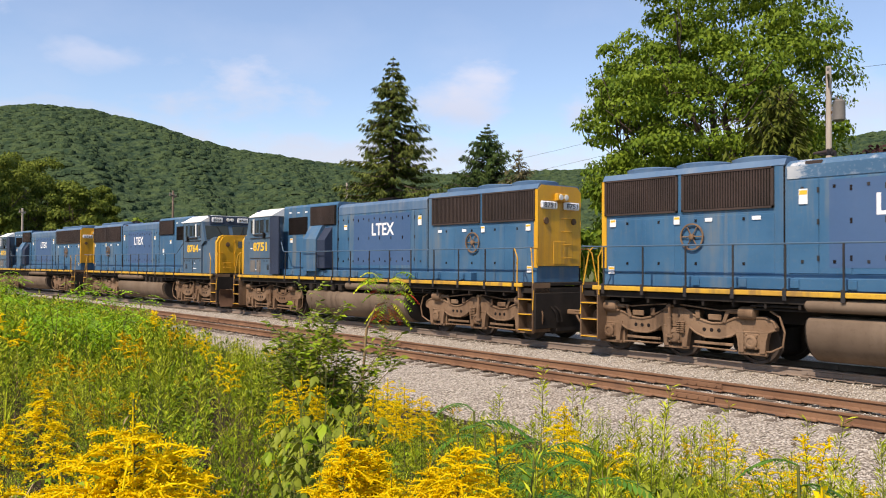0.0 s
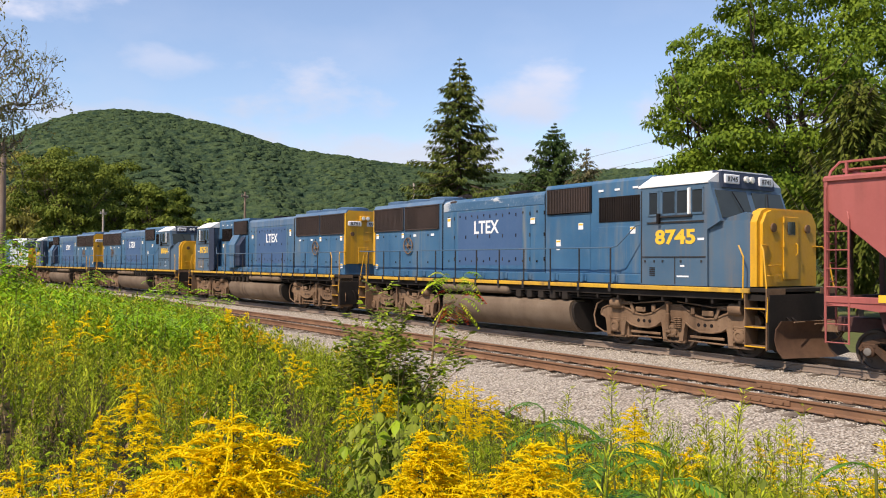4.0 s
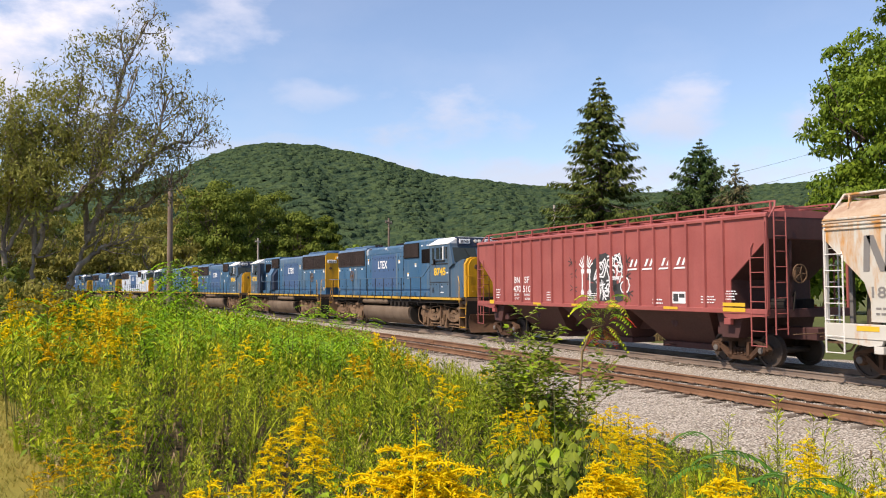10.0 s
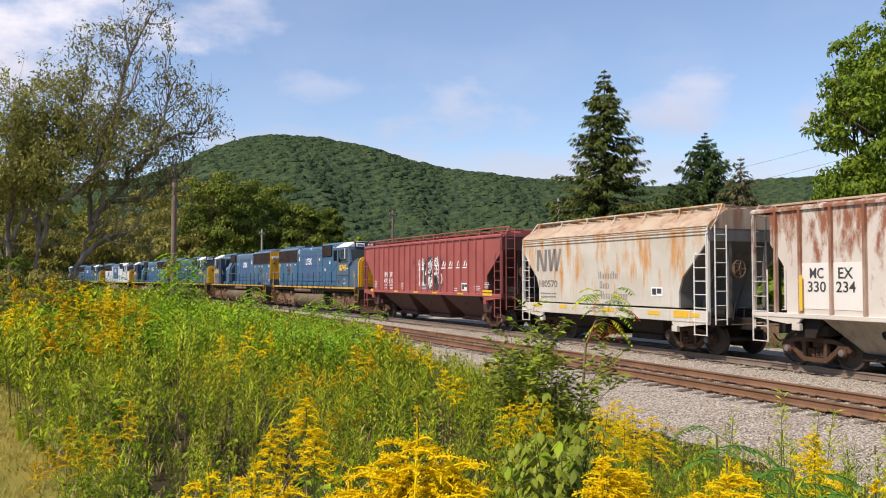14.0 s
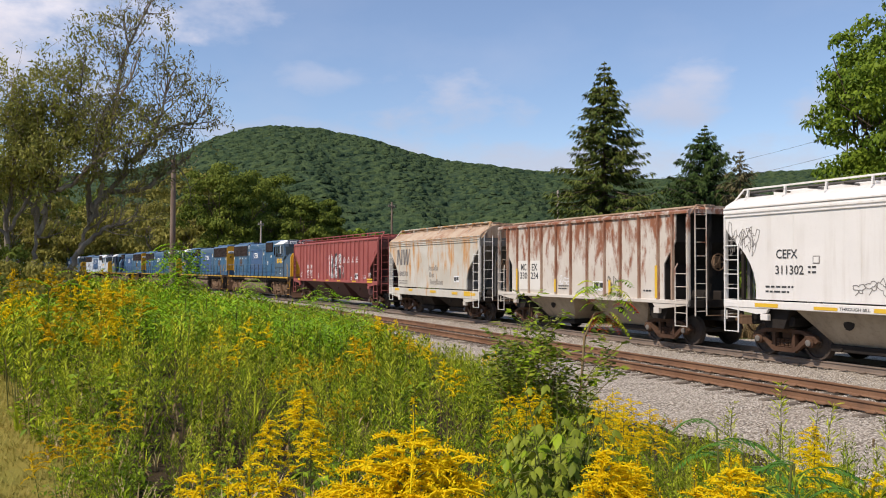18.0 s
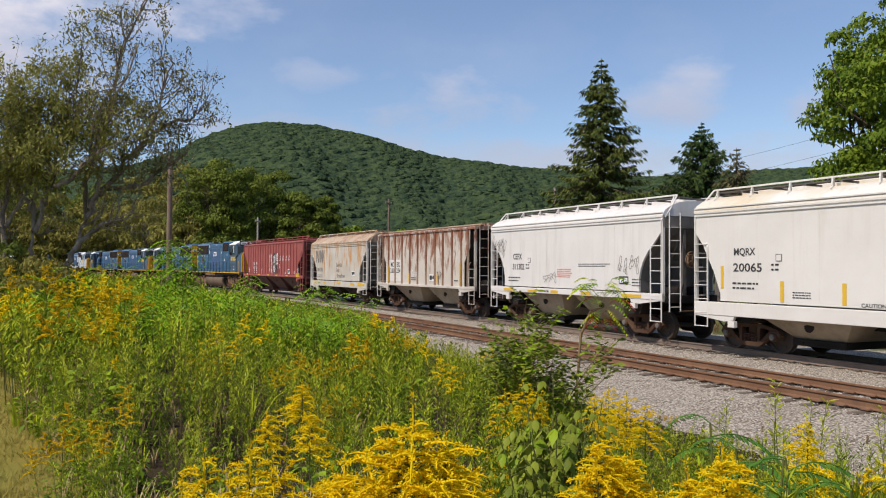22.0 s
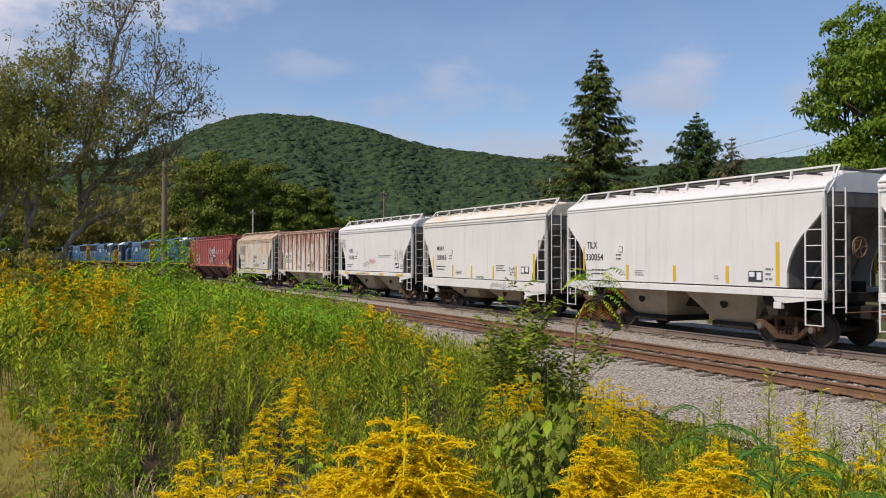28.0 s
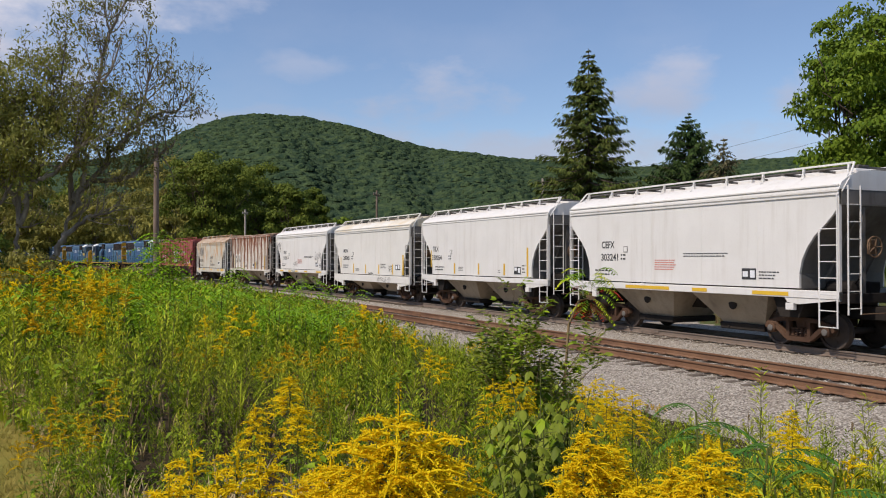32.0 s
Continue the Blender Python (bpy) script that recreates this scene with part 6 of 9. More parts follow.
def white_car_a():
    L = 12.73
    ca = white_car(L, "white smooth-sided covered hopper car with black lettering and graffiti scrawls", "CEFX", "311302", WHITE, WHITE, "eave_lines")
    tape(ca, L, [(1.55, 2.35, 1.36, 1.46), (5.2, 5.7, 1.36, 1.46), (7.2, 7.8, 1.36, 1.46), (9.6, 10.6, 1.36, 1.46), (3.5, 4.2, 1.36, 1.44)], YEL_TAPE, 1.644)
    marks(ca, L, BLACK_INK, [("THROUGH SILL", 4.68, 1.375, 0.075, 0.85)], 1.642)
    small_print(ca, L, [(5.6, 6.6, 1.95, 2.3, 5)], RED_INK)
    small_print(ca, L, [(7.0, 9.0, 2.35, 2.5, 2), (10.1, 10.6, 1.7, 2.0, 3)], BLACK_INK)
    tape(ca, L, [(9.4, 9.9, 1.78, 2.05)], BLACK_INK, 1.604, "placard")
    tape(ca, L, [(9.44, 9.62, 1.83, 1.95), (9.68, 9.86, 1.86, 2.0)], WHITE_INK, 1.611, "placard_code")
    scrawl(ca, L, 0.50, 2.75, 1.2, 0.95, GREY_INK, 5, 4, 0.018)
    scrawl(ca, L, 0.62, 2.95, 0.9, 0.6, GREY_INK, 9, 3, 0.016)
    scrawl(ca, L, 9.3, 2.15, 1.2, 0.6, GREY_INK, 12, 4, 0.022)
    scrawl(ca, L, 4.6, 1.75, 1.0, 0.4, GREY_INK, 21, 3, 0.02)
    return ca


def white_car_b():
    L = 12.82
    ca = white_car(L, "off-white covered hopper car with a rust-stained roof and yellow strips", "MQRX", "20065", WHITE_B, WHITE_ROOF, "thick_sill")
    tape(ca, L, [(1.45, 1.55, 1.75, 2.4), (3.6, 3.72, 1.45, 2.0), (5.5, 5.62, 1.45, 1.98), (7.5, 7.62, 1.45, 1.98), (9.4, 9.52, 1.45, 2.0), (10.75, 10.9, 1.45, 2.5)], YEL_TAPE)
    small_print(ca, L, [(4.0, 4.6, 1.55, 1.75, 3), (7.8, 8.6, 1.75, 2.05, 3), (6.0, 6.9, 1.10, 1.30, 3), (10.2, 11.0, 1.15, 1.25, 1)], BLACK_INK)
    marks(ca, L, BLACK_INK, [("CAUTION", 6.35, 1.42, 0.10, 0.65)])
    tape(ca, L, [(9.85, 10.45, 1.7, 1.98)], BLACK_INK, 1.604, "placard")
    tape(ca, L, [(9.9, 10.1, 1.74, 1.94), (10.2, 10.4, 1.76, 1.96)], WHITE_INK, 1.611, "placard_code")
    scrawl(ca, L, 7.3, 1.0, 2.0, 0.3, GREY_INK, 31, 4, 0.02, 1.645)
    scrawl(ca, L, 8.9, 1.55, 0.5, 0.45, BLACK_INK, 33, 2, 0.02)
    return ca


def white_car_c():
    L = 12.79
    ca = white_car(L, "clean white covered hopper car with yellow reflective strips", "TILX", "330054", WHITE, WHITE, "one_line")
    tape(ca, L, [(1.38, 1.46, 1.9, 2.72), (3.85, 3.97, 1.62, 2.1), (6.15, 6.27, 1.62, 2.1), (8.35, 8.47, 1.62, 2.1), (10.15, 10.27, 1.6, 2.75)], YEL_TAPE)
    tape(ca, L, [(9.2, 9.7, 1.68, 1.98)], BLACK_INK, 1.604, "placard")
    tape(ca, L, [(9.24, 9.42, 1.82, 1.95), (9.5, 9.66, 1.74, 1.94)], WHITE_INK, 1.611, "placard_code")
    small_print(ca, L, [(4.3, 4.8, 1.75, 1.95, 3), (7.9, 8.1, 1.7, 1.85, 2), (9.8, 10.1, 1.7, 2.1, 3)], GREY_INK)
    return ca


def white_car_d():
    L = 12.80
    ca = white_car(L, "white covered hopper car with black lettering and a yellow-taped sill", "CEFX", "303241", WHITE, WHITE, "eave_lines")
    tape(ca, L, [(3.6, 5.7, 1.36, 1.46), (6.7, 7.3, 1.36, 1.46), (9.0, 10.2, 1.36, 1.46)], YEL_TAPE, 1.644)
    small_print(ca, L, [(5.0, 6.0, 1.95, 2.3, 5)], RED_INK)
    small_print(ca, L, [(6.3, 8.2, 2.35, 2.5, 2), (9.2, 9.9, 1.75, 2.0, 3)], BLACK_INK)
    tape(ca, L, [(8.6, 9.1, 1.75, 2.05)], BLACK_INK, 1.604, "placard")
    tape(ca, L, [(8.64, 8.82, 1.82, 1.97), (8.9, 9.06, 1.8, 2.0)], WHITE_INK, 1.611, "placard_code")
    return ca


# the train from its rear (nearest the camera's end) forward: (vehicle, middle measured along the train, turned about)
TRAIN = []
TRAIN.append((locomotive("8745", "blue diesel locomotive with yellow nose and grey-blue cab"), 10.845, False))
TRAIN.append((locomotive("8751", "blue diesel locomotive with yellow rear end and louvred grilles"), -10.845, True))
TRAIN.append((locomotive("8764", "blue diesel locomotive with yellow nose front"), -32.535, False))
TRAIN.append((copy_thing(TRAIN[1][0], Matrix()), -54.225, True))
TRAIN.append((locomotive("8724", "pale grey diesel locomotive with a yellow nose", "white"), -75.915, False))
for k in range(3):
    TRAIN.append((copy_thing(TRAIN[2][0], Matrix()), -97.605 - 21.69 * k, False))
_x = 21.69
for _build, _len in ((red_car, 18.65), (stained_car, 12.65), (rusty_car, 13.52), (white_car_a, 12.73), (white_car_b, 12.82), (white_car_c, 12.79), (white_car_d, 12.80)):
    TRAIN.append((_build(), _x + _len / 2 - 0.37, False))
    _x += _len
TRAIN.append((copy_thing(TRAIN[13][0], Matrix()), _x + 6.03, False))

TRAVEL = [16.09, 20.27, 24.35, 28.37, 32.34, 36.27, 40.17, 44.04, 47.89, 51.72, 55.54, 59.33, 63.10, 66.84, 70.55, 74.23, 77.87, 81.48, 85.04, 88.55, 92.03, 95.45, 98.83, 102.16, 105.44, 108.69, 111.89, 115.05, 118.17, 121.25, 124.30, 127.32, 130.30]


def travelled(t):
    """How far the train has gone at t seconds, in metres."""
    return float(np.interp(t, range(33), TRAVEL))


def motions():
    """Keys the train along its track, and the turning of its wheels."""
    for veh, mid, about in TRAIN:
        rows = []
        for t in range(33):
            x = mid - TRAVEL[t]
            rows.append((float(t), pose(x, track_y(x), 0, 0, 0, track_turn(x) + (180 if about else 0))))
        walk(veh, rows)
    # wheels of the vehicles that pass near the camera
    near = [v for v, mid, about in TRAIN if mid > -12 and mid < 115]
    turned = {v: (-1 if about else 1) for v, mid, about in TRAIN}
    for veh in near:
        for tk in veh.children:
            for w in tk.children:
                if not w.name.startswith("wheelset"):
                    continue
                r = w.location.z
                home = Vector(w.location)
                rows = []
                for k in range(241):
                    t = k * 4 / 30
                    a = -(travelled(t) - TRAVEL[0]) / r * turned[veh]
                    rows.append((t, Matrix.Translation(home) @ Matrix.Rotation(a, 4, "Y")))
                walk(w, rows)


# ---- plants: growing meshes from arrays ----
def at(az, d):
    """A place by its bearing from the track's direction and its distance from the viewpoint."""
    return -d * math.cos(radians(az)), d * math.sin(radians(az))


class Growth:
    """Triangles of a plant, with a material index each."""

    def __init__(self):
        self.v, self.t, self.i, self.n = [], [], [], 0

    def put(self, vs, ts, mat):
        self.v.append(np.asarray(vs, dtype=np.float32).reshape(-1, 3))
        ts = np.asarray(ts, dtype=np.int32).reshape(-1, 3)
        self.t.append(ts + self.n)
        self.i.append(np.full(len(ts), mat, dtype=np.int32))
        self.n += len(self.v[-1])

    def stem(self, pts, r0, r1, mat, n=4):
        pts = np.asarray(pts, dtype=float)
        k = len(pts)
        d = np.gradient(pts, axis=0)
        d /= np.linalg.norm(d, axis=1)[:, None] + 1e-9
        ref = np.array([0.31, 0.87, 0.22])
        u = np.cross(d, ref)
        u /= np.linalg.norm(u, axis=1)[:, None] + 1e-9
        w = np.cross(d, u)
        a = np.arange(n) * 2 * np.pi / n
        r = np.linspace(r0, r1, k)[:, None, None]
        ring = pts[:, None, :] + (u[:, None, :] * np.cos(a)[None, :, None] + w[:, None, :] * np.sin(a)[None, :, None]) * r
        ts = []
        for i in range(k - 1):
            for j in range(n):
                p, q = i * n + j, i * n + (j + 1) % n
                ts += [(p, q, q + n), (p, q + n, p + n)]
        self.put(ring.reshape(-1, 3), ts, mat)

    def leaves(self, base, way, side, length, width, mat, droop=0.2, plain=False):
        """Many pointed leaves at once, arched: four triangles each, or two where plain."""
        base, way, side = (np.asarray(a, dtype=float).reshape(-1, 3) for a in (base, way, side))
        k = len(base)
        length = np.broadcast_to(np.asarray(length, dtype=float), (k,))[:, None]
        width = np.broadcast_to(np.asarray(width, dtype=float), (k,))[:, None]
        down = np.array([0, 0, -1.0])
        mid = base + way * length * 0.5 + down * length * droop * 0.25
        tip = base + way * length * 0.97 + down * length * droop
        lift = np.cross(way, side)
        lft = mid + side * width * 0.5 + lift * width * 0.15
        rgt = mid - side * width * 0.5 + lift * width * 0.15
        if plain:
            vs = np.stack([base, lft, tip, rgt], 1)
            t = np.array([(0, 1, 2), (0, 2, 3)])
            self.put(vs.reshape(-1, 3), (t[None] + 4 * np.arange(k)[:, None, None]).reshape(-1, 3), mat)
            return
        vs = np.stack([base, lft, mid, rgt, tip], 1)
        t = np.array([(0, 2, 1), (0, 3, 2), (1, 2, 4), (2, 3, 4)])
        self.put(vs.reshape(-1, 3), (t[None] + 5 * np.arange(k)[:, None, None]).reshape(-1, 3), mat)

    def bits(self, centre, size, rng, mat):
        """Small faceted blobs."""
        centre = np.asarray(centre, dtype=float).reshape(-1, 3)
        k = len(centre)
        b = np.array([(1, 0, -0.4), (-0.5, 0.87, -0.4), (-0.5, -0.87, -0.4), (0, 0, 1.0)])
        t = np.array([(0, 1, 3), (1, 2, 3), (2, 0, 3), (1, 0, 2)])
        s = np.broadcast_to(np.asarray(size, dtype=float), (k,))[:, None, None]
        a = rng.random(k) * 6.283
        bb = np.repeat(b[None], k, 0) * (0.7 + 0.6 * rng.random((k, 4, 1)))
        x = bb[:, :, 0] * np.cos(a)[:, None] - bb[:, :, 1] * np.sin(a)[:, None]
        y = bb[:, :, 0] * np.sin(a)[:, None] + bb[:, :, 1] * np.cos(a)[:, None]
        vs = np.stack([x, y, bb[:, :, 2]], 2) * s + centre[:, None, :]
        self.put(vs.reshape(-1, 3), (t[None] + 4 * np.arange(k)[:, None, None]).reshape(-1, 3), mat)

    def arrays(self):
        return np.concatenate(self.v), np.concatenate(self.t), np.concatenate(self.i)

    def mesh(self, name, mats, smooth=False):
        v, t, i = self.arrays()
        return fast_mesh(name, v, t, mats, i, smooth)


def unit(a):
    a = np.asarray(a, dtype=float)
    return a / (np.linalg.norm(a, axis=-1, keepdims=True) + 1e-9)


def random_dirs(rng, n, flat=1.0):
    d = rng.normal(size=(n, 3))
    d[:, 2] *= flat
    return unit(d)


# ---- wooded hill in the distance ----
# bluish tones put the haze of distance into the canopy colour
HILL = foliage("hill_canopy", (0.018, 0.038, 0.025), (0.040, 0.066, 0.032), 0.0, 0.95, 0.010, 0.4)
_nt = HILL.node_tree
_b = _nt.nodes["Principled BSDF"]
_crown = tex_noise(_nt, 0.16, 4, rough=0.62)
_col = mixc(_nt, times(_nt, ramp(_nt, _crown, 0.40, 0.60), 0.75), _b.inputs["Base Color"].links[0].from_socket, (0.074, 0.106, 0.042))
_nt.links.new(_col, _b.inputs["Base Color"])
bump(_nt, _b, _crown, 1.0, 5.0)
RIDGE = [(-60, 5), (-10, 5.5), (4, 6.6), (7.2, 7.9), (9, 8.9), (10.9, 9.5), (13.1, 9.75), (16, 9.7), (19.3, 9.1), (22, 8.4), (25, 7.7), (28, 7.4), (32.6, 6.8), (39, 6.35), (45, 6.55), (49, 6.55), (58, 7.1), (66.6, 8.2), (75, 8.5), (120, 6)]


def hill_z(az, r):
    el = np.interp(az, [a for a, e in RIDGE], [e for a, e in RIDGE]) - 0.45
    top = EYE_Z + 780 * np.tan(np.radians(el))
    s = np.clip((r - 300) / 480, 0, 1)
    rise = s * s * (3 - 2 * s)
    und = 5.0 * np.sin(az * 0.9 + r * 0.013) + 4.0 * np.sin(r * 0.03 + az * 0.35)
    return -0.5 + (top + 0.5) * rise + und * rise * (1 - rise) * 2.5


def build_hill():
    az = np.linspace(-60, 120, 181)
    r = np.concatenate([np.linspace(290, 780, 36), [860, 1000]])
    A, Rr = np.meshgrid(az, r, indexing="ij")
    Z = hill_z(A, np.minimum(Rr, 780)) - 0.2
    Z[:, -1] -= 60
    co = np.stack([-Rr * np.cos(np.radians(A)), Rr * np.sin(np.radians(A)), Z], 2).reshape(-1, 3)
    k = len(r)
    i, j = np.meshgrid(np.arange(len(az) - 1), np.arange(k - 1), indexing="ij")
    p = (i * k + j).ravel()
    tri = np.concatenate([np.stack([p, p + k, p + k + 1], 1), np.stack([p, p + k + 1, p + 1], 1)])
    ob = new("hill", fast_mesh("hill", co, tri, [HILL], smooth=True))
    tagged(ob, "wooded hill behind the valley, dark green", "hill", kind="structure")
    rng = np.random.default_rng(11)
    n = 11000
    a = 2 + 72 * rng.random(n)
    rr = np.sqrt(310 ** 2 + (790 ** 2 - 310 ** 2) * rng.random(n))
    z = hill_z(a, np.minimum(rr, 780))
    cx, cy = -rr * np.cos(np.radians(a)), rr * np.sin(np.radians(a))
    ring = [(math.cos(k * math.pi / 3), math.sin(k * math.pi / 3)) for k in range(6)]
    bv = np.array([(c, d, -0.5) for c, d in ring] + [(0.86 * c, 0.86 * d, 0.30) for c, d in ring] + [(0.05, 0.05, 0.72)])
    bt = np.array([(k, (k + 1) % 6, 6 + (k + 1) % 6) for k in range(6)] + [(k, 6 + (k + 1) % 6, 6 + k) for k in range(6)] + [(6 + k, 6 + (k + 1) % 6, 12) for k in range(6)])
    size = 1.5 + 2.2 * rng.random(n) ** 1.7
    spin = rng.random(n) * 6.283
    variants = []
    for s in range(8):
        k1 = np.array([1 + 0.30 * noise.noise((p[0] * 1.7 + s * 9, p[1] * 1.7, p[2] * 1.7)) + 0.22 * noise.noise((p[0] * 4 + s * 5, p[1] * 4, p[2] * 4)) for p in bv])
        variants.append(bv * k1[:, None])
    co, tr = [], []
    o = 0
    for s in range(8):
        idx = np.arange(s, n, 8)
        sc = np.stack([size[idx] * (1.1 + 0.6 * rng.random(len(idx))), size[idx] * (1.1 + 0.6 * rng.random(len(idx))), size[idx] * (0.55 + 0.45 * rng.random(len(idx)))], 1)
        v = variants[s][None] * sc[:, None, :]
        cs, sn = np.cos(spin[idx])[:, None], np.sin(spin[idx])[:, None]
        v = np.stack([v[:, :, 0] * cs - v[:, :, 1] * sn, v[:, :, 0] * sn + v[:, :, 1] * cs, v[:, :, 2]], 2)
        v = v + np.stack([cx[idx], cy[idx], z[idx] - 0.1 - 0.1 * size[idx]], 1)[:, None, :]
        co.append(v.reshape(-1, 3))
        tr.append((bt[None] + len(bv) * np.arange(len(idx))[:, None, None]).reshape(-1, 3) + o)
        o += len(idx) * len(bv)
    ob = new("hill_woods", fast_mesh("hill_woods", np.concatenate(co), np.concatenate(tr), [HILL], smooth=True))
    tagged(ob, "dense broadleaf woods covering the distant hillside", "woods", kind="stuff")


# ---- trees ----
BARK_GREY = bark("bark_grey", (0.13, 0.10, 0.078), (0.33, 0.27, 0.21), 5)
BARK_DARK = bark("bark_dark", (0.06, 0.045, 0.035), (0.12, 0.09, 0.07), 5)
MAPLE_LEAF = foliage("maple_leaf", (0.042, 0.100, 0.012), (0.235, 0.31, 0.032), 0.28, 0.45, 0.35)
WILLOW_LEAF = foliage("willow_leaf", (0.13, 0.145, 0.036), (0.42, 0.40, 0.10), 0.38, 0.5, 0.7)
WILLOW_DARK = foliage("willow_dark_leaf", (0.095, 0.100, 0.036), (0.32, 0.29, 0.10), 0.35, 0.5, 0.7)
DARK_LEAF = foliage("dark_leaf", (0.036, 0.066, 0.012), (0.22, 0.255, 0.040), 0.22, 0.6, 0.14, 0.4)
SPRUCE_LEAF = foliage("spruce_needles", (0.032, 0.062, 0.016), (0.155, 0.17, 0.036), 0.1, 0.6, 0.5)
SPRUCE_B = foliage("spruce_needles_dense", (0.022, 0.052, 0.016), (0.085, 0.125, 0.032), 0.1, 0.6, 0.5)
SPRUCE_BROWN = foliage("spruce_needles_brown", (0.075, 0.072, 0.03), (0.17, 0.145, 0.075), 0.1, 0.7, 0.5)
CEDAR_LEAF = foliage("cedar_sprays", (0.055, 0.075, 0.012), (0.125, 0.14, 0.024), 0.15, 0.6, 0.5)
THICKET_LEAF = foliage("thicket_leaf", (0.12, 0.115, 0.024), (0.38, 0.34, 0.085), 0.35, 0.6, 0.3)
BRUSH_LEAF = foliage("brush_leaf", (0.060, 0.058, 0.016), (0.22, 0.17, 0.05), 0.25, 0.6, 1.2, 0.5)
PURPLE_LEAF = foliage("purple_leaf", (0.03, 0.014, 0.016), (0.075, 0.03, 0.03), 0.2, 0.5, 0.5)


def branch(g, rng, p, d, length, r, depth, tips, spread=0.6, up=0.25, kids=3, bend=0.18):
    """A limb that bends and forks; the ends of its twigs are gathered in tips."""
    pts = [np.array(p, dtype=float)]
    d = unit(d)
    k = 5
    for i in range(k):
        d = unit(d + rng.normal(size=3) * bend + np.array([0, 0, up * 0.25]))
        pts.append(pts[-1] + d * length / k)
    g.stem(pts, r, r * 0.55, 0, 7 if depth >= 3 else 5 if depth == 2 else 3)
    if depth <= 1:
        tips.extend(pts[2:])
    if depth == 0:
        return
    for i in range(kids):
        q = pts[-1] if i == 0 else pts[2 + int(rng.random() * (k - 1))]
        nd = unit(d + rng.normal(size=3) * spread + np.array([0, 0, up]))
        branch(g, rng, q, nd, length * (0.62 + 0.2 * rng.random()), r * (0.55 if i == 0 else 0.42), depth - 1, tips, spread, up, kids, bend)


def lobes_tree(name, label, x, y, z0, height, width, seed, leafmat, barkmat, n_lobe, per_lobe, leaf, low=0.25, droop=0.3, wide=1.5, lobe=0.15):
    """A broadleaf tree: forked trunk, crown of many leaf sprays gathered in uneven lobes."""
    rng = np.random.default_rng(seed)
    tree = thing(name, label, "tree", at=(x, y, z0))
    g, tips = Growth(), []
    th = height * 0.38
    g.stem([(0, 0, -0.3), (0.1, 0, th * 0.5), (0.0, 0.1, th)], height * 0.024, height * 0.016, 0, 9)
    for i in range(6):
        a = i * 1.05 + rng.random()
        branch(g, rng, (0, 0, th * (0.65 + 0.06 * i)), (math.cos(a) * 0.8, math.sin(a) * 0.8, 0.9), height * 0.22, height * 0.011, 2, tips, 0.5, 0.2, 3)
    part("trunk", g.mesh("trunk", [barkmat]), barkmat, tree)
    c = Growth()
    zc, rz, rx = height * (0.5 + low / 2), height * (0.5 - low / 2), width / 2
    cents = []
    while len(cents) < n_lobe:
        p = rng.uniform(-1, 1, 3)
        q = np.linalg.norm(p)
        if 0.25 < q < 0.93 * (0.9 + 0.2 * rng.random()):
            cents.append((p[0] * rx, p[1] * rx, zc + p[2] * rz))
    for cpt in cents:
        rad = width * lobe * (0.6 + 0.6 * rng.random())
        d = random_dirs(rng, per_lobe)
        d[:, 2] = np.where(d[:, 2] < -0.2, -d[:, 2] * 0.5, d[:, 2])
        rr = rad * (0.55 + 0.5 * rng.random(per_lobe) ** 0.6)
        pos = np.array(cpt) + d * rr[:, None] * np.array([1.0, 1.0, 0.75])
        face = unit(d + rng.normal(size=(per_lobe, 3)) * 0.45 + np.array([0, 0, 0.2]))
        way = unit(np.cross(face, rng.normal(size=(per_lobe, 3))) + np.array([0, 0, -0.3]))
        side = unit(np.cross(way, face))
        c.leaves(pos, way, side, leaf * (0.6 + 0.8 * rng.random(per_lobe)), leaf * wide * 0.5 * (0.6 + 0.6 * rng.random(per_lobe)), 0, droop, True)
    part("crown", c.mesh("crown", [leafmat]), leafmat, tree)
    return tree


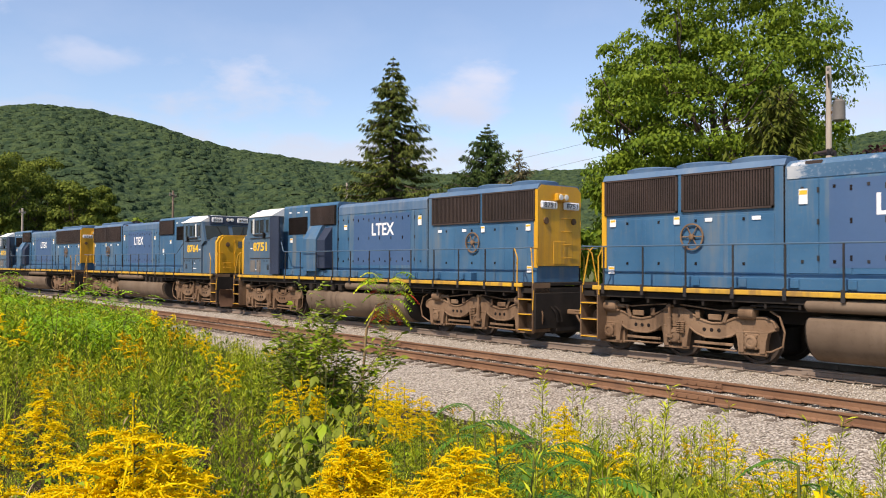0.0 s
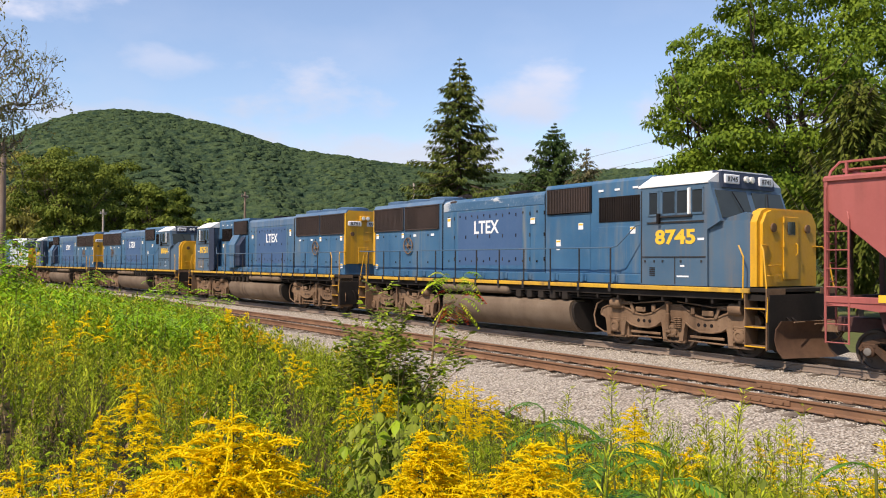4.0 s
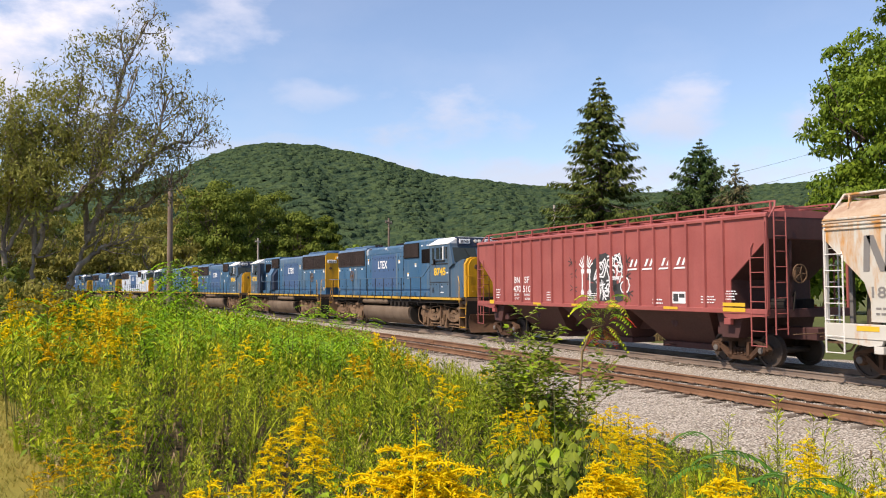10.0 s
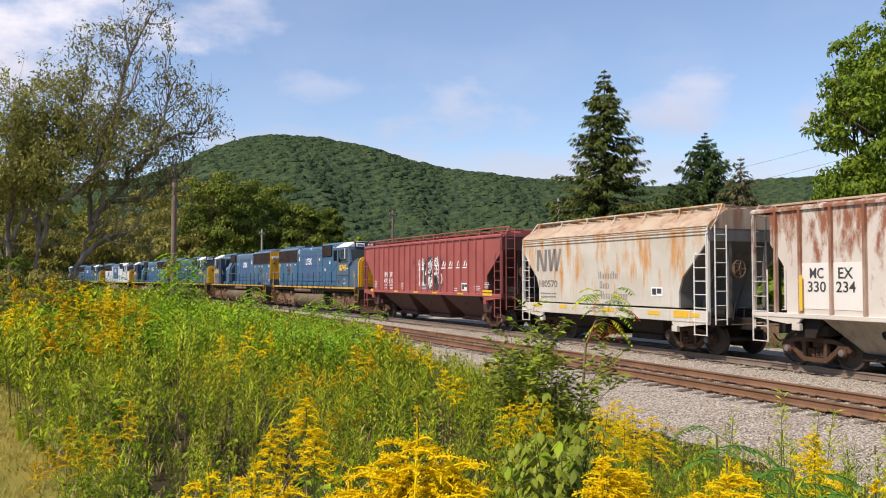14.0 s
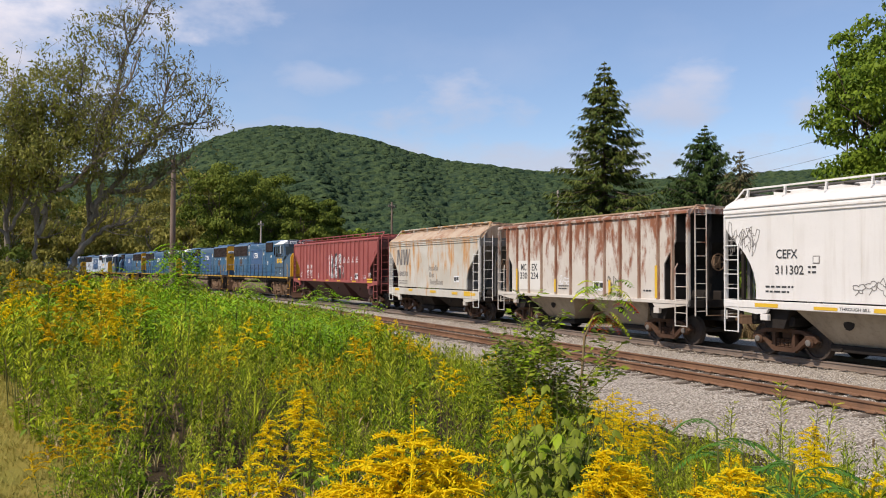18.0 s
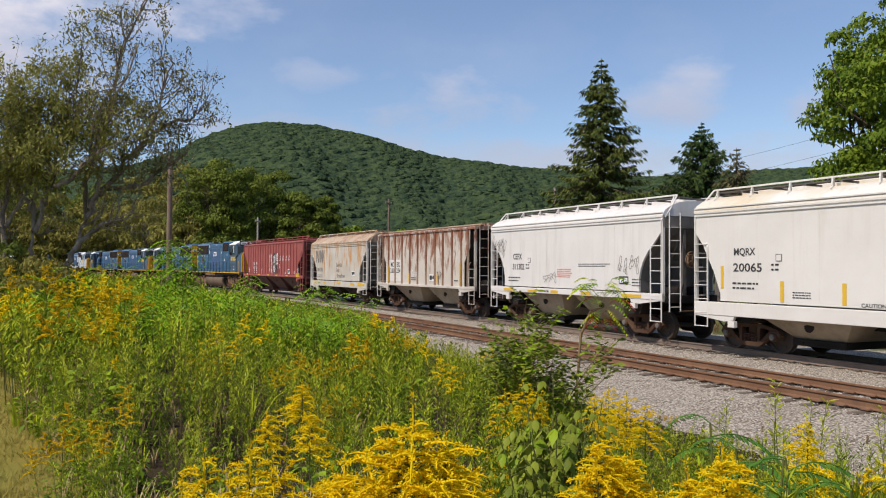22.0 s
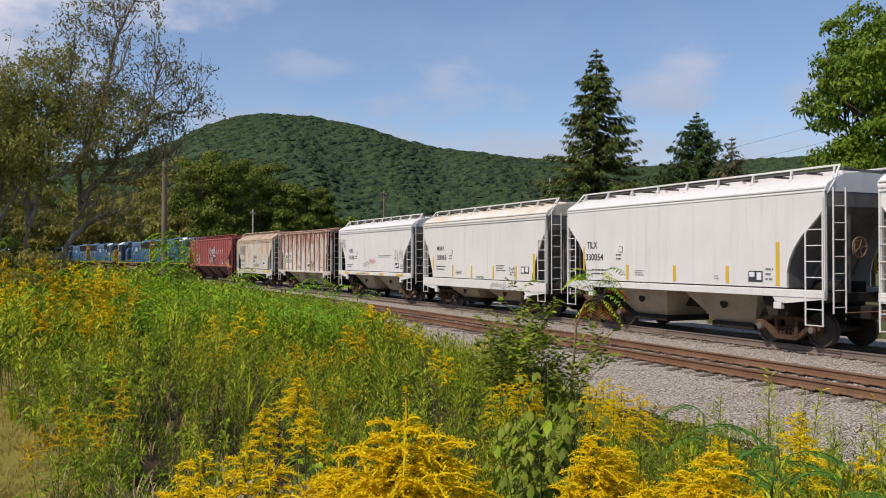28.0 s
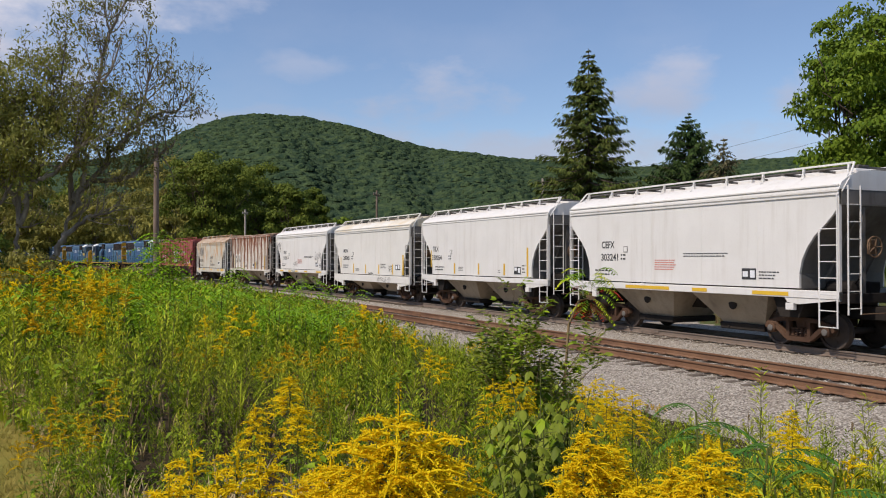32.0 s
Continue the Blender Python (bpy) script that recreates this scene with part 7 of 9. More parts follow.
def conifer(name, label, x, y, z0, height, half, seed, leafmat, whorls, per, sag=0.25, dense=1.0, tip_up=0.2, shape=0.74):
    """A spruce: straight trunk, whorls of drooping boughs, needle sprays hanging from them."""
    rng = np.random.default_rng(seed)
    tree = thing(name, label, "tree", at=(x, y, z0))
    g = Growth()
    g.stem([(0, 0, -0.3), (0, 0, height * 0.5), (0, 0, height * 0.985)], height * 0.016, 0.02, 0, 8)
    c = Growth()
    for w in range(whorls):
        t = (w + 0.5 * rng.random()) / whorls
        z = height * (0.06 + 0.93 * t)
        ln = half * (1 - t) ** shape * (0.75 + 0.45 * rng.random()) + 0.04
        for b in range(per):
            a = rng.random() * 6.283
            L = ln * (0.65 + 0.5 * rng.random())
            k = 6
            s = np.linspace(0, 1, k)
            dz = -sag * L * s * 1.2 + tip_up * L * s ** 3 + 0.10 * L * s
            pts = np.stack([math.cos(a) * L * s, math.sin(a) * L * s, z + dz], 1)
            g.stem(pts, 0.012 + 0.012 * L, 0.006, 0, 3)
            m = max(6, int(16 * dense * L / 1.0))
            q = rng.random(m) ** 0.8
            pos = np.stack([np.interp(q, s, pts[:, i]) for i in range(3)], 1)
            out = np.array([math.cos(a), math.sin(a), 0.0])
            sd = np.array([-math.sin(a), math.cos(a), 0.0])
            way = unit(out * 0.7 + sd * rng.uniform(-1, 1, m)[:, None] * 0.9 + np.array([0, 0, -1.0]) * rng.uniform(0.0, 0.9, m)[:, None])
            side = unit(np.cross(way, rng.normal(size=(m, 3)) * 0.5 + np.array([0, 0, 1.0])))
            c.leaves(pos, way, side, (0.30 + 0.30 * rng.random(m)) * (0.6 + 0.4 * min(1, L)) * (0.40 + 0.60 * min(1, (1 - t) * 7)), 0.10 + 0.08 * rng.random(m), 0, 0.3, True)
    part("trunk", g.mesh("trunk", [BARK_DARK]), BARK_DARK, tree)
    part("crown", c.mesh("crown", [leafmat]), leafmat, tree)
    return tree


def airy_tree(name, label, x, y, z0, seed, limbs, leafmat, leaf_n, r0=0.13, leaf=0.16, low=2.2, twigs=7, reach=1.5):
    """An open tree: leaning limbs, each a run of (across, up) points, with forked twigs and thin foliage."""
    rng = np.random.default_rng(seed)
    tree = thing(name, label, "tree", at=(x, y, z0))
    across = unit(np.array([y, -x, 0.0])) * (1 if x < 0 else -1)
    depth = np.array([across[1], -across[0], 0.0])
    g, tips = Growth(), []
    for li, limb in enumerate(limbs):
        k = np.linspace(0, 1, len(limb))
        f = np.linspace(0, 1, 4 * len(limb))
        a = np.interp(f, k, [p[0] for p in limb])
        u = np.interp(f, k, [p[1] for p in limb])
        dep = rng.normal() * 0.9 * (np.maximum(u, 0) / u.max()) ** 1.2 * (0 if li == 0 else 1)
        pts = across * a[:, None] + depth * dep[:, None] + np.array([0, 0, 1.0]) * u[:, None]
        pts[1:-1] += rng.normal(size=(len(f) - 2, 3)) * 0.05
        ra = r0 * (1.0 if limb[0][1] < 0.5 else 0.60)
        g.stem(pts, ra, ra * 0.22, 0, 7)
        for b in range(twigs * len(limb) // 2):
            q = 0.25 + 0.75 * rng.random()
            i = min(len(pts) - 2, int(q * (len(pts) - 1)))
            if pts[i][2] < low * 0.7:
                continue
            d = unit(pts[i + 1] - pts[i]) * 0.8 + rng.normal(size=3) * 0.5 + np.array([0, 0, 0.2])
            branch(g, rng, pts[i], d, reach * (0.6 + 0.6 * rng.random()), ra * 0.24, 2, tips, 0.55, 0.22, 3, 0.14)
    part("trunk", g.mesh("trunk", [BARK_GREY]), BARK_GREY, tree)
    tips = np.array(tips)
    tips = tips[tips[:, 2] > low]
    # sprays: a few leaves hang together from each chosen twig
    k = max(1, leaf_n // 5)
    idx = np.repeat(rng.integers(0, len(tips), k), 5)
    leaf_n = len(idx)
    pos = tips[idx] + rng.normal(size=(leaf_n, 3)) * 0.12 + np.array([0, 0, -0.02])
    way = unit(rng.normal(size=(leaf_n, 3)) * 0.8 + np.array([0, 0, -0.2]))
    side = unit(np.cross(way, rng.normal(size=(leaf_n, 3))))
    c = Growth()
    c.leaves(pos, way, side, leaf * (0.6 + 0.8 * rng.random(leaf_n)), leaf * 0.40 * (0.7 + 0.6 * rng.random(leaf_n)), 0, 0.3, True)
    part("crown", c.mesh("crown", [leafmat]), leafmat, tree)
    return tree


def build_trees():
    x, y = at(58.3, 50)
    lobes_tree("maple_tree", "large leafy maple with bright green crown", x, y, -0.1, 20.5, 13.6, 3, MAPLE_LEAF, BARK_DARK, 250, 270, 0.23, 0.06, 0.3, 1.5, 0.105)
    x, y = at(52.3, 53)
    lobes_tree("maple_tree", "smaller maple below the crown of a larger one", x, y, -0.1, 17.6, 7.0, 6, MAPLE_LEAF, BARK_DARK, 115, 230, 0.25, 0.12, 0.3, 1.5, 0.14)
    x, y = at(61.4, 41)
    conifer("cedar_tree", "olive-green cedar in front of a maple", x, y, -0.1, 10.8, 3.0, 8, CEDAR_LEAF, 26, 9, -0.5, 1.4, 0.5)
    x, y = at(69.2, 55)
    lobes_tree("purple_tree", "small dark purple-leaved tree", x, y, -0.1, 11.0, 7.0, 4, PURPLE_LEAF, BARK_DARK, 30, 180, 0.3, 0.2)
    x, y = at(35.65, 70)
    conifer("spruce_tree", "tall dark spruce with drooping boughs", x, y, 0.0, 20.2, 6.4, 21, SPRUCE_LEAF, 50, 11, 0.38, 1.0, 0.26, 0.80)
    x, y = at(42.2, 85)
    conifer("spruce_tree", "dense dark green spruce behind the train", x, y, 0.0, 17.0, 8.4, 22, SPRUCE_B, 46, 12, 0.05, 1.0, 0.15, 0.92)
    x, y = at(44.4, 80)
    conifer("spruce_tree", "thin brownish spruce beside a greener one", x, y, 0.0, 13.6, 4.4, 23, SPRUCE_BROWN, 34, 7, 0.0, 0.6, 0.15)
    x, y = at(0.5, 30)
    airy_tree("willow_tree", "tall open tree with bare grey limbs and thin leaves", x, y, 0.55, 31, [
        [(-0.3, -0.2), (-0.2, 0.9), (-0.05, 1.9), (0.2, 2.6), (0.45, 3.35)],
        [(0.45, 3.35), (0.41, 4.5), (0.7, 5.6), (1.1, 6.9), (1.3, 8.2), (1.6, 9.6), (2.3, 11.0)],
        [(0.45, 3.35), (0.74, 4.06), (1.3, 4.7), (1.86, 5.6), (2.3, 6.4), (2.8, 7.5), (3.1, 8.7)],
        [(1.86, 5.6), (2.28, 6.05), (3.0, 6.8), (3.9, 7.1), (4.3, 7.5)],
        [(0.9, 4.3), (2.1, 4.6), (3.0, 5.2), (3.8, 6.0)],
        [(0.55, 3.7), (0.8, 4.5), (0.8, 5.3), (0.95, 6.2), (1.35, 7.5), (1.9, 9.0)],
        [(0.1, 2.3), (0.8, 3.05), (1.5, 3.25)]], WILLOW_DARK, 6800, 0.17, 0.14, 4.1, 8, 1.0)
    x, y = at(-1.9, 30)
    airy_tree("willow_tree", "slender many-stemmed tree with olive leaves", x, y, 0.55, 32, [
        [(-0.1, -0.2), (0.0, 1.9), (0.13, 2.85)],
        [(0.13, 2.85), (0.17, 4.1), (0.17, 5.4), (0.15, 6.3), (0.1, 7.2)],
        [(0.13, 2.85), (0.4, 3.7), (0.68, 4.7), (0.88, 5.7), (1.13, 6.9), (1.4, 7.9)],
        [(0.28, 3.55), (0.48, 4.4), (0.6, 5.7), (0.5, 7.2)],
        [(0.57, 4.2), (1.2, 4.6), (1.9, 5.4)],
        [(0.15, 3.4), (-0.4, 4.4), (-0.6, 5.4), (-0.6, 6.2)]], WILLOW_LEAF, 13500, 0.15, 0.14, 3.7, 8, 1.15)
    x, y = at(-3.3, 30)
    airy_tree("willow_tree", "leafy tree at the edge of the mown grass", x, y, 0.55, 33, [
        [(0, -0.2), (0.03, 1.6), (0.03, 3.2), (0.08, 4.5), (0.15, 5.5), (0.2, 6.5)],
        [(0.05, 2.6), (-0.6, 3.8), (-0.9, 5.4)],
        [(0.05, 3.0), (0.6, 4.0), (0.9, 5.0)]], WILLOW_LEAF, 7000, 0.11, 0.15, 3.0, 6, 1.1)
    # brush at their feet
    for i, (az, d, h, w) in enumerate(((-7.0, 25.5, 2.3, 3.0), (-4.8, 26.5, 2.7, 3.2), (-2.6, 25.0, 2.0, 2.8), (-0.6, 27.5, 1.7, 2.6), (-6.0, 21.0, 1.7, 2.2), (-3.9, 20.0, 1.5, 2.0), (-8.5, 23.0, 2.1, 2.6))):
        x, y = at(az, d)
        lobes_tree("bush", "dense dark brush of mixed leaves at the foot of the trees", x, y, ground_z(x, y) - 0.1, h, w, 300 + i, (BRUSH_LEAF, DARK_LEAF, THICKET_LEAF)[i % 3], BARK_DARK, 34, 110, 0.13, 0.0, 0.3, 1.2, 0.17)
    # thicket behind them
    for i, (az, d, el, w) in enumerate(((-6, 190, 6.0, 18), (-3.2, 195, 5.6, 18), (0.0, 190, 5.0, 17), (2.6, 185, 4.6, 16), (5.2, 165, 4.6, 15), (7.6, 140, 4.2, 12))):
        x, y = at(az, d)
        lobes_tree("thicket_tree", "olive-brown thicket tree at the edge of the woods", x, y, 0.3, EYE_Z + d * math.tan(radians(el)) - 0.3, w, 140 + i, THICKET_LEAF, BARK_GREY, 40, 120, 0.85, 0.0, 0.3, 1.0, 0.15)
    far = [(-9, 6.0, 9), (-5, 6.4, 10), (-1.5, 6.0, 9), (2.0, 5.6, 9), (5.2, 6.0, 9), (7.6, 7.0, 9), (9.6, 7.35, 9.5), (11.4, 6.7, 8), (13.2, 6.55, 8.5), (15.0, 5.6, 6.5), (16.6, 4.9, 5.2)]
    for i, (az, el, w) in enumerate(far):
        d = (112 if az > 9 else 200) + 8 * ((i * 7) % 3)
        w = w if az > 9 else w * 1.7
        x, y = at(az, d)
        lobes_tree("broadleaf_tree", "dark green broadleaf tree in the far tree line", x, y, -0.3, EYE_Z + d * math.tan(radians(el)) + 0.3, w * 1.25, 50 + i, THICKET_LEAF if az in (5.2, 7.6) else DARK_LEAF, BARK_DARK, 60 if az < 9 else 100, 110 if az < 9 else 210, 0.75 if az < 9 else 0.36, 0.0, 0.3, 1.5, 0.13)
    small = [(18.2, 3.2, 5), (19.6, 2.8, 5), (21.3, 2.6, 6), (24, 2.5, 6), (26.5, 2.4, 6), (29, 2.6, 6), (30.6, 2.9, 6), (47, 3.6, 7), (52, 4.5, 8), (70, 5.5, 9), (74, 5.5, 9)]
    for i, (az, el, w) in enumerate(small):
        d = 125 if az < 40 else 70
        x, y = at(az, d)
        lobes_tree("small_tree", "low yellow-green tree at the foot of the hill", x, y, -0.3, EYE_Z + d * math.tan(radians(el)) + 0.3, w * 1.2, 80 + i, MAPLE_LEAF, BARK_DARK, 22, 90, 0.7, 0.0)


# ---- poles and wires ----
def utility_pole(x, y, top, r, label, mat, arm=True, transformer=False, turn=0.0):
    po = thing("utility_pole", label, "pole", at=(x, y, -0.3))
    h = top + 0.3
    part("post", Shape().tube([(0, 0, 0), (0, 0, h * 0.5), (0, 0, h)], r, 12, r * 0.75), mat, po, smooth=True)
    c, s = math.cos(turn), math.sin(turn)
    if arm:
        a = Shape().prism([(-1.15 * c - 0.05 * s, -1.15 * s + 0.05 * c), (1.15 * c - 0.05 * s, 1.15 * s + 0.05 * c), (1.15 * c + 0.05 * s, 1.15 * s - 0.05 * c), (-1.15 * c + 0.05 * s, -1.15 * s - 0.05 * c)], h - 0.55, h - 0.43, "z")
        part("crossarm", a, mat, po)
        for k in (-1.05, -0.5, 0.5, 1.05):
            part("insulator", Shape().lathe([(0.02, h - 0.43), (0.05, h - 0.40), (0.06, h - 0.32), (0.03, h - 0.27), (0.01, h - 0.25)], 8, "z", (k * c, k * s, 0)), GREY_END, po)
        part("arm_brace", Shape().tube([(0.6 * c, 0.6 * s, h - 0.5), (0, 0, h - 1.0), (-0.6 * c, -0.6 * s, h - 0.5)], 0.02, 5), GREY_END, po)
    if transformer:
        part("transformer", Shape().lathe([(0.2, h - 2.35), (0.25, h - 2.30), (0.25, h - 1.55), (0.2, h - 1.48), (0.05, h - 1.45)], 16, "z", (0.42, 0.0, 0)), GREY_END, po, "pale grey transformer can", smooth=True)
        part("transformer_bracket", Shape().box(0.05, 0.3, -0.05, 0.05, h - 2.0, h - 1.9), TRUCK, po)
        for k in (-0.1, 0.1):
            part("bushing", Shape().lathe([(0.04, h - 1.48), (0.05, h - 1.4), (0.02, h - 1.28)], 8, "z", (0.42 + k, 0, 0)), GREY_END, po)
    return po


def wire(a, b, sag, name="wire", r=0.007):
    a, b = Vector(a), Vector(b)
    pts = []
    for i in range(17):
        t = i / 16
        p = a.lerp(b, t)
        p.z -= sag * 4 * t * (1 - t)
        pts.append(p)
    ob = part("power_line", Shape().tube(pts, r, 4), FRAME_DARK, None)
    tagged(ob, "thin dark overhead power line between poles", "wire", "power lines")


def build_poles():
    spots = {"t": (64.3, 38.0, 12.3), "3": (32.5, 76.0, 5.5), "2": (21.0, 84.0, 4.7), "L": (6.4, 55.0, 7.2), "4": (12.1, 104.0, 3.3)}
    P = {}
    for k, (az, d, el) in spots.items():
        x, y = at(az, d)
        P[k] = (x, y, EYE_Z + d * math.tan(radians(el)))
    utility_pole(*P["t"], 0.15, "weathered wooden utility pole with a grey transformer", POLE_GREY, True, True, 2.0)
    utility_pole(*P["3"], 0.14, "wooden utility pole behind the train", POLE_GREY, False)
    utility_pole(*P["2"], 0.13, "distant wooden utility pole with a crossarm", POLE_WOOD, True, False, 2.5)
    utility_pole(*P["L"], 0.20, "dark brown wooden pole standing among weeds", POLE_WOOD, False)
    utility_pole(*P["4"], 0.14, "distant wooden utility pole with a crossarm", POLE_GREY, True, False, 2.65)
    up = lambda p, dz=0.0, dx=0.0: (p[0] + dx, p[1], p[2] + dz)
    wire(up(P["t"], -0.2), up(P["3"], -0.1), 1.0)
    wire(up(P["t"], -1.0), up(P["3"], -0.9), 1.2)
    wire(up(P["3"], -0.1), up(P["2"], -0.2), 0.8)
    wire(up(P["3"], -0.9), up(P["2"], -0.6), 0.9)
    wire(up(P["2"], -0.2), up(P["4"], -0.2), 0.7)
    wire(up(P["t"], -0.2), (40, 40, 12), 1.0)


build_hill()
build_trees()
build_poles()


# ---- weeds and flowers on the bank ----
STEM_GREEN = foliage("green_stem", (0.08, 0.10, 0.025), (0.15, 0.15, 0.045), 0.0, 0.6)
STEM_DRY = foliage("dry_stalk", (0.15, 0.095, 0.045), (0.37, 0.27, 0.14), 0.1, 0.7)
GOLD = foliage("goldenrod_flower", (0.74, 0.46, 0.004), (0.95, 0.75, 0.020), 0.32, 0.8, 2.0, 0.7)
GOLD_OLD = foliage("fading_flower", (0.46, 0.26, 0.008), (0.82, 0.56, 0.016), 0.25, 0.8, 1.2, 0.5)
LEAF_A = foliage("weed_leaf", (0.026, 0.066, 0.005), (0.32, 0.43, 0.018), 0.16, 0.5, 1.8, 0.55)
LEAF_B = foliage("light_weed_leaf", (0.085, 0.130, 0.008), (0.64, 0.68, 0.048), 0.22, 0.5, 1.6, 0.55)
LEAF_C = foliage("broad_weed_leaf", (0.030, 0.080, 0.008), (0.34, 0.45, 0.024), 0.2, 0.4, 1.8, 0.6)
LEAF_RED = foliage("reddening_leaf", (0.27, 0.018, 0.014), (0.52, 0.075, 0.028), 0.30, 0.5)
LEAF_SUM = foliage("sumac_leaflet", (0.060, 0.16, 0.006), (0.34, 0.54, 0.022), 0.25, 0.4, 1.4, 0.5)
LEAF_BR = foliage("bramble_leaf", (0.065, 0.100, 0.010), (0.30, 0.34, 0.040), 0.2, 0.45, 5.0, 0.6)
LEAF_DEEP = foliage("deep_green_leaflet", (0.018, 0.070, 0.012), (0.11, 0.24, 0.030), 0.15, 0.35, 1.8, 0.6)
STRAW = foliage("straw_stalk", (0.30, 0.215, 0.10), (0.58, 0.46, 0.25), 0.1, 0.7, 2.0, 0.6)
WEED_MATS = [STEM_GREEN, LEAF_A, LEAF_B, LEAF_C, GOLD, GOLD_OLD, STEM_DRY, LEAF_SUM, LEAF_RED, LEAF_BR, LEAF_DEEP, STRAW]
S_, LA, LB, LC, GD, GO, DRY, SU, RD, BR, DP, SW = range(12)


def fluff(g, rng, arc, per_m, thick, size, mat):
    """Tiny flowers crowded round a branchlet, most of them on its upper side."""
    arc = np.asarray(arc)
    seg = np.linalg.norm(np.diff(arc, axis=0), axis=1)
    run = np.concatenate([[0], np.cumsum(seg)])
    n = max(4, int(run[-1] * per_m))
    u = run[-1] * rng.random(n)
    pos = np.stack([np.interp(u, run, arc[:, i]) for i in range(3)], 1)
    g.stem(arc, thick * (0.46 if per_m > 400 else 0.62), thick * 0.15, mat, 4 if per_m > 400 else 3)
    d = unit(rng.normal(size=(n, 3)) + np.array([0, 0, 0.45]))
    taper = (1.0 - 0.45 * u / run[-1])[:, None]
    pos = pos + d * thick * taper * (0.40 + 0.40 * rng.random((n, 1)))
    way = unit(d + rng.normal(size=(n, 3)) * 0.45)
    side = unit(np.cross(way, rng.normal(size=(n, 3))))
    g.leaves(pos, way, side, size * (0.7 + 0.6 * rng.random(n)), size * 0.55, mat, 0.0, True)


def goldenrod(rng, h, lv, gold=GD, lean=0.10, full=1.0):
    """A goldenrod: leafy stem under a pyramid of arching, flower-crowded branchlets. lv: 4 at hand, 3, 2, 1 far."""
    g = Growth()
    lean = rng.normal(size=2) * lean * h
    zs = np.linspace(0, 1, 6 if lv > 1 else 3)
    pts = np.stack([lean[0] * zs ** 2, lean[1] * zs ** 2, h * zs], 1)
    g.stem(pts, 0.0035 + 0.002 * (lv < 3), 0.0015, S_, 4 if lv > 1 else 3)
    n = {4: 60, 3: 46, 2: 26, 1: 10}[lv]
    plume = min(0.40 * h, 0.30 * full + 0.05) * (1.0 if lv > 2 else 0.80)
    t = 0.10 + (0.94 - plume / h) * rng.random(n)
    a = rng.random(n) * 6.283
    base = np.stack([np.interp(t, zs, pts[:, i]) for i in range(3)], 1)
    way = unit(np.stack([np.cos(a), np.sin(a), 0.45 * np.ones(n)], 1))
    side = np.stack([-np.sin(a), np.cos(a), np.zeros(n)], 1)
    near = lv > 2
    g.leaves(base, way, side, {4: 0.085, 3: 0.085, 2: 0.10, 1: 0.15}[lv] * (0.6 + 0.7 * rng.random(n)), {4: 0.012, 3: 0.013, 2: 0.018, 1: 0.04}[lv], LA, 0.45, lv < 2)
    nb = {4: 92, 3: 30, 2: 11, 1: 7}[lv]
    per = {4: 820, 3: 520, 2: 190, 1: 90}[lv]
    size = {4: 0.0048, 3: 0.0068, 2: 0.0150, 1: 0.030}[lv]
    thick = {4: 0.0062, 3: 0.0072, 2: 0.011, 1: 0.021}[lv]
    one_side = rng.random() * 6.283
    for b in range(nb):
        s = (b + 0.6 * rng.random()) / nb
        q = 1.0 - plume * (0.10 + 0.90 * s) / h
        p = np.array([np.interp(q, zs, pts[:, i]) for i in range(3)])
        an = b * 2.4 + rng.random() * 0.9
        if lv == 4:
            s = s ** 0.85
        L = plume * ({4: 0.07, 3: 0.16}.get(lv, 0.20) + ({3: 0.42}.get(lv, 0.46) * max(1.0, 1.15 * full) if near else 0.45) * s ** 0.80) * (0.70 + 0.45 * rng.random()) * (1 + 0.22 * math.cos(an - one_side))
        k = np.linspace(0, 1, 6 if near else 4)
        rise = 0.62 - 0.22 * s + 0.15 * rng.normal() - 0.10 * (lv == 3)
        arc = np.stack([np.cos(an) * L * k, np.sin(an) * L * k, L * (rise * k - 0.52 * k ** 2.2)], 1) + p
        if near:
            g.stem(arc, 0.0015, 0.0008, S_, 3)
        fluff(g, rng, arc[1:] if L > 0.04 and near else arc, per, thick, size, gold)
        if near and L > 0.05:
            for e in range(3 if lv == 4 else 2):
                k0 = arc[1 + int(rng.random() * 3)]
                a2 = an + (0.75 + 0.3 * rng.random()) * (1 if (e + b) % 2 else -1)
                l2 = L * (0.26 + 0.18 * rng.random())
                k2 = np.linspace(0, 1, 4)
                fluff(g, rng, k0 + np.stack([np.cos(a2) * l2 * k2, np.sin(a2) * l2 * k2, l2 * (0.45 * k2 - 0.45 * k2 ** 2)], 1), per, thick * 0.85, size, gold)
    top = pts[-1] + np.array([[0, 0, -plume * 0.30], [0, 0, -plume * 0.1], [lean[0] * 0.03, lean[1] * 0.03, plume * 0.02]])
    fluff(g, rng, top, per * 1.2, thick * 0.95, size, gold)
    return g


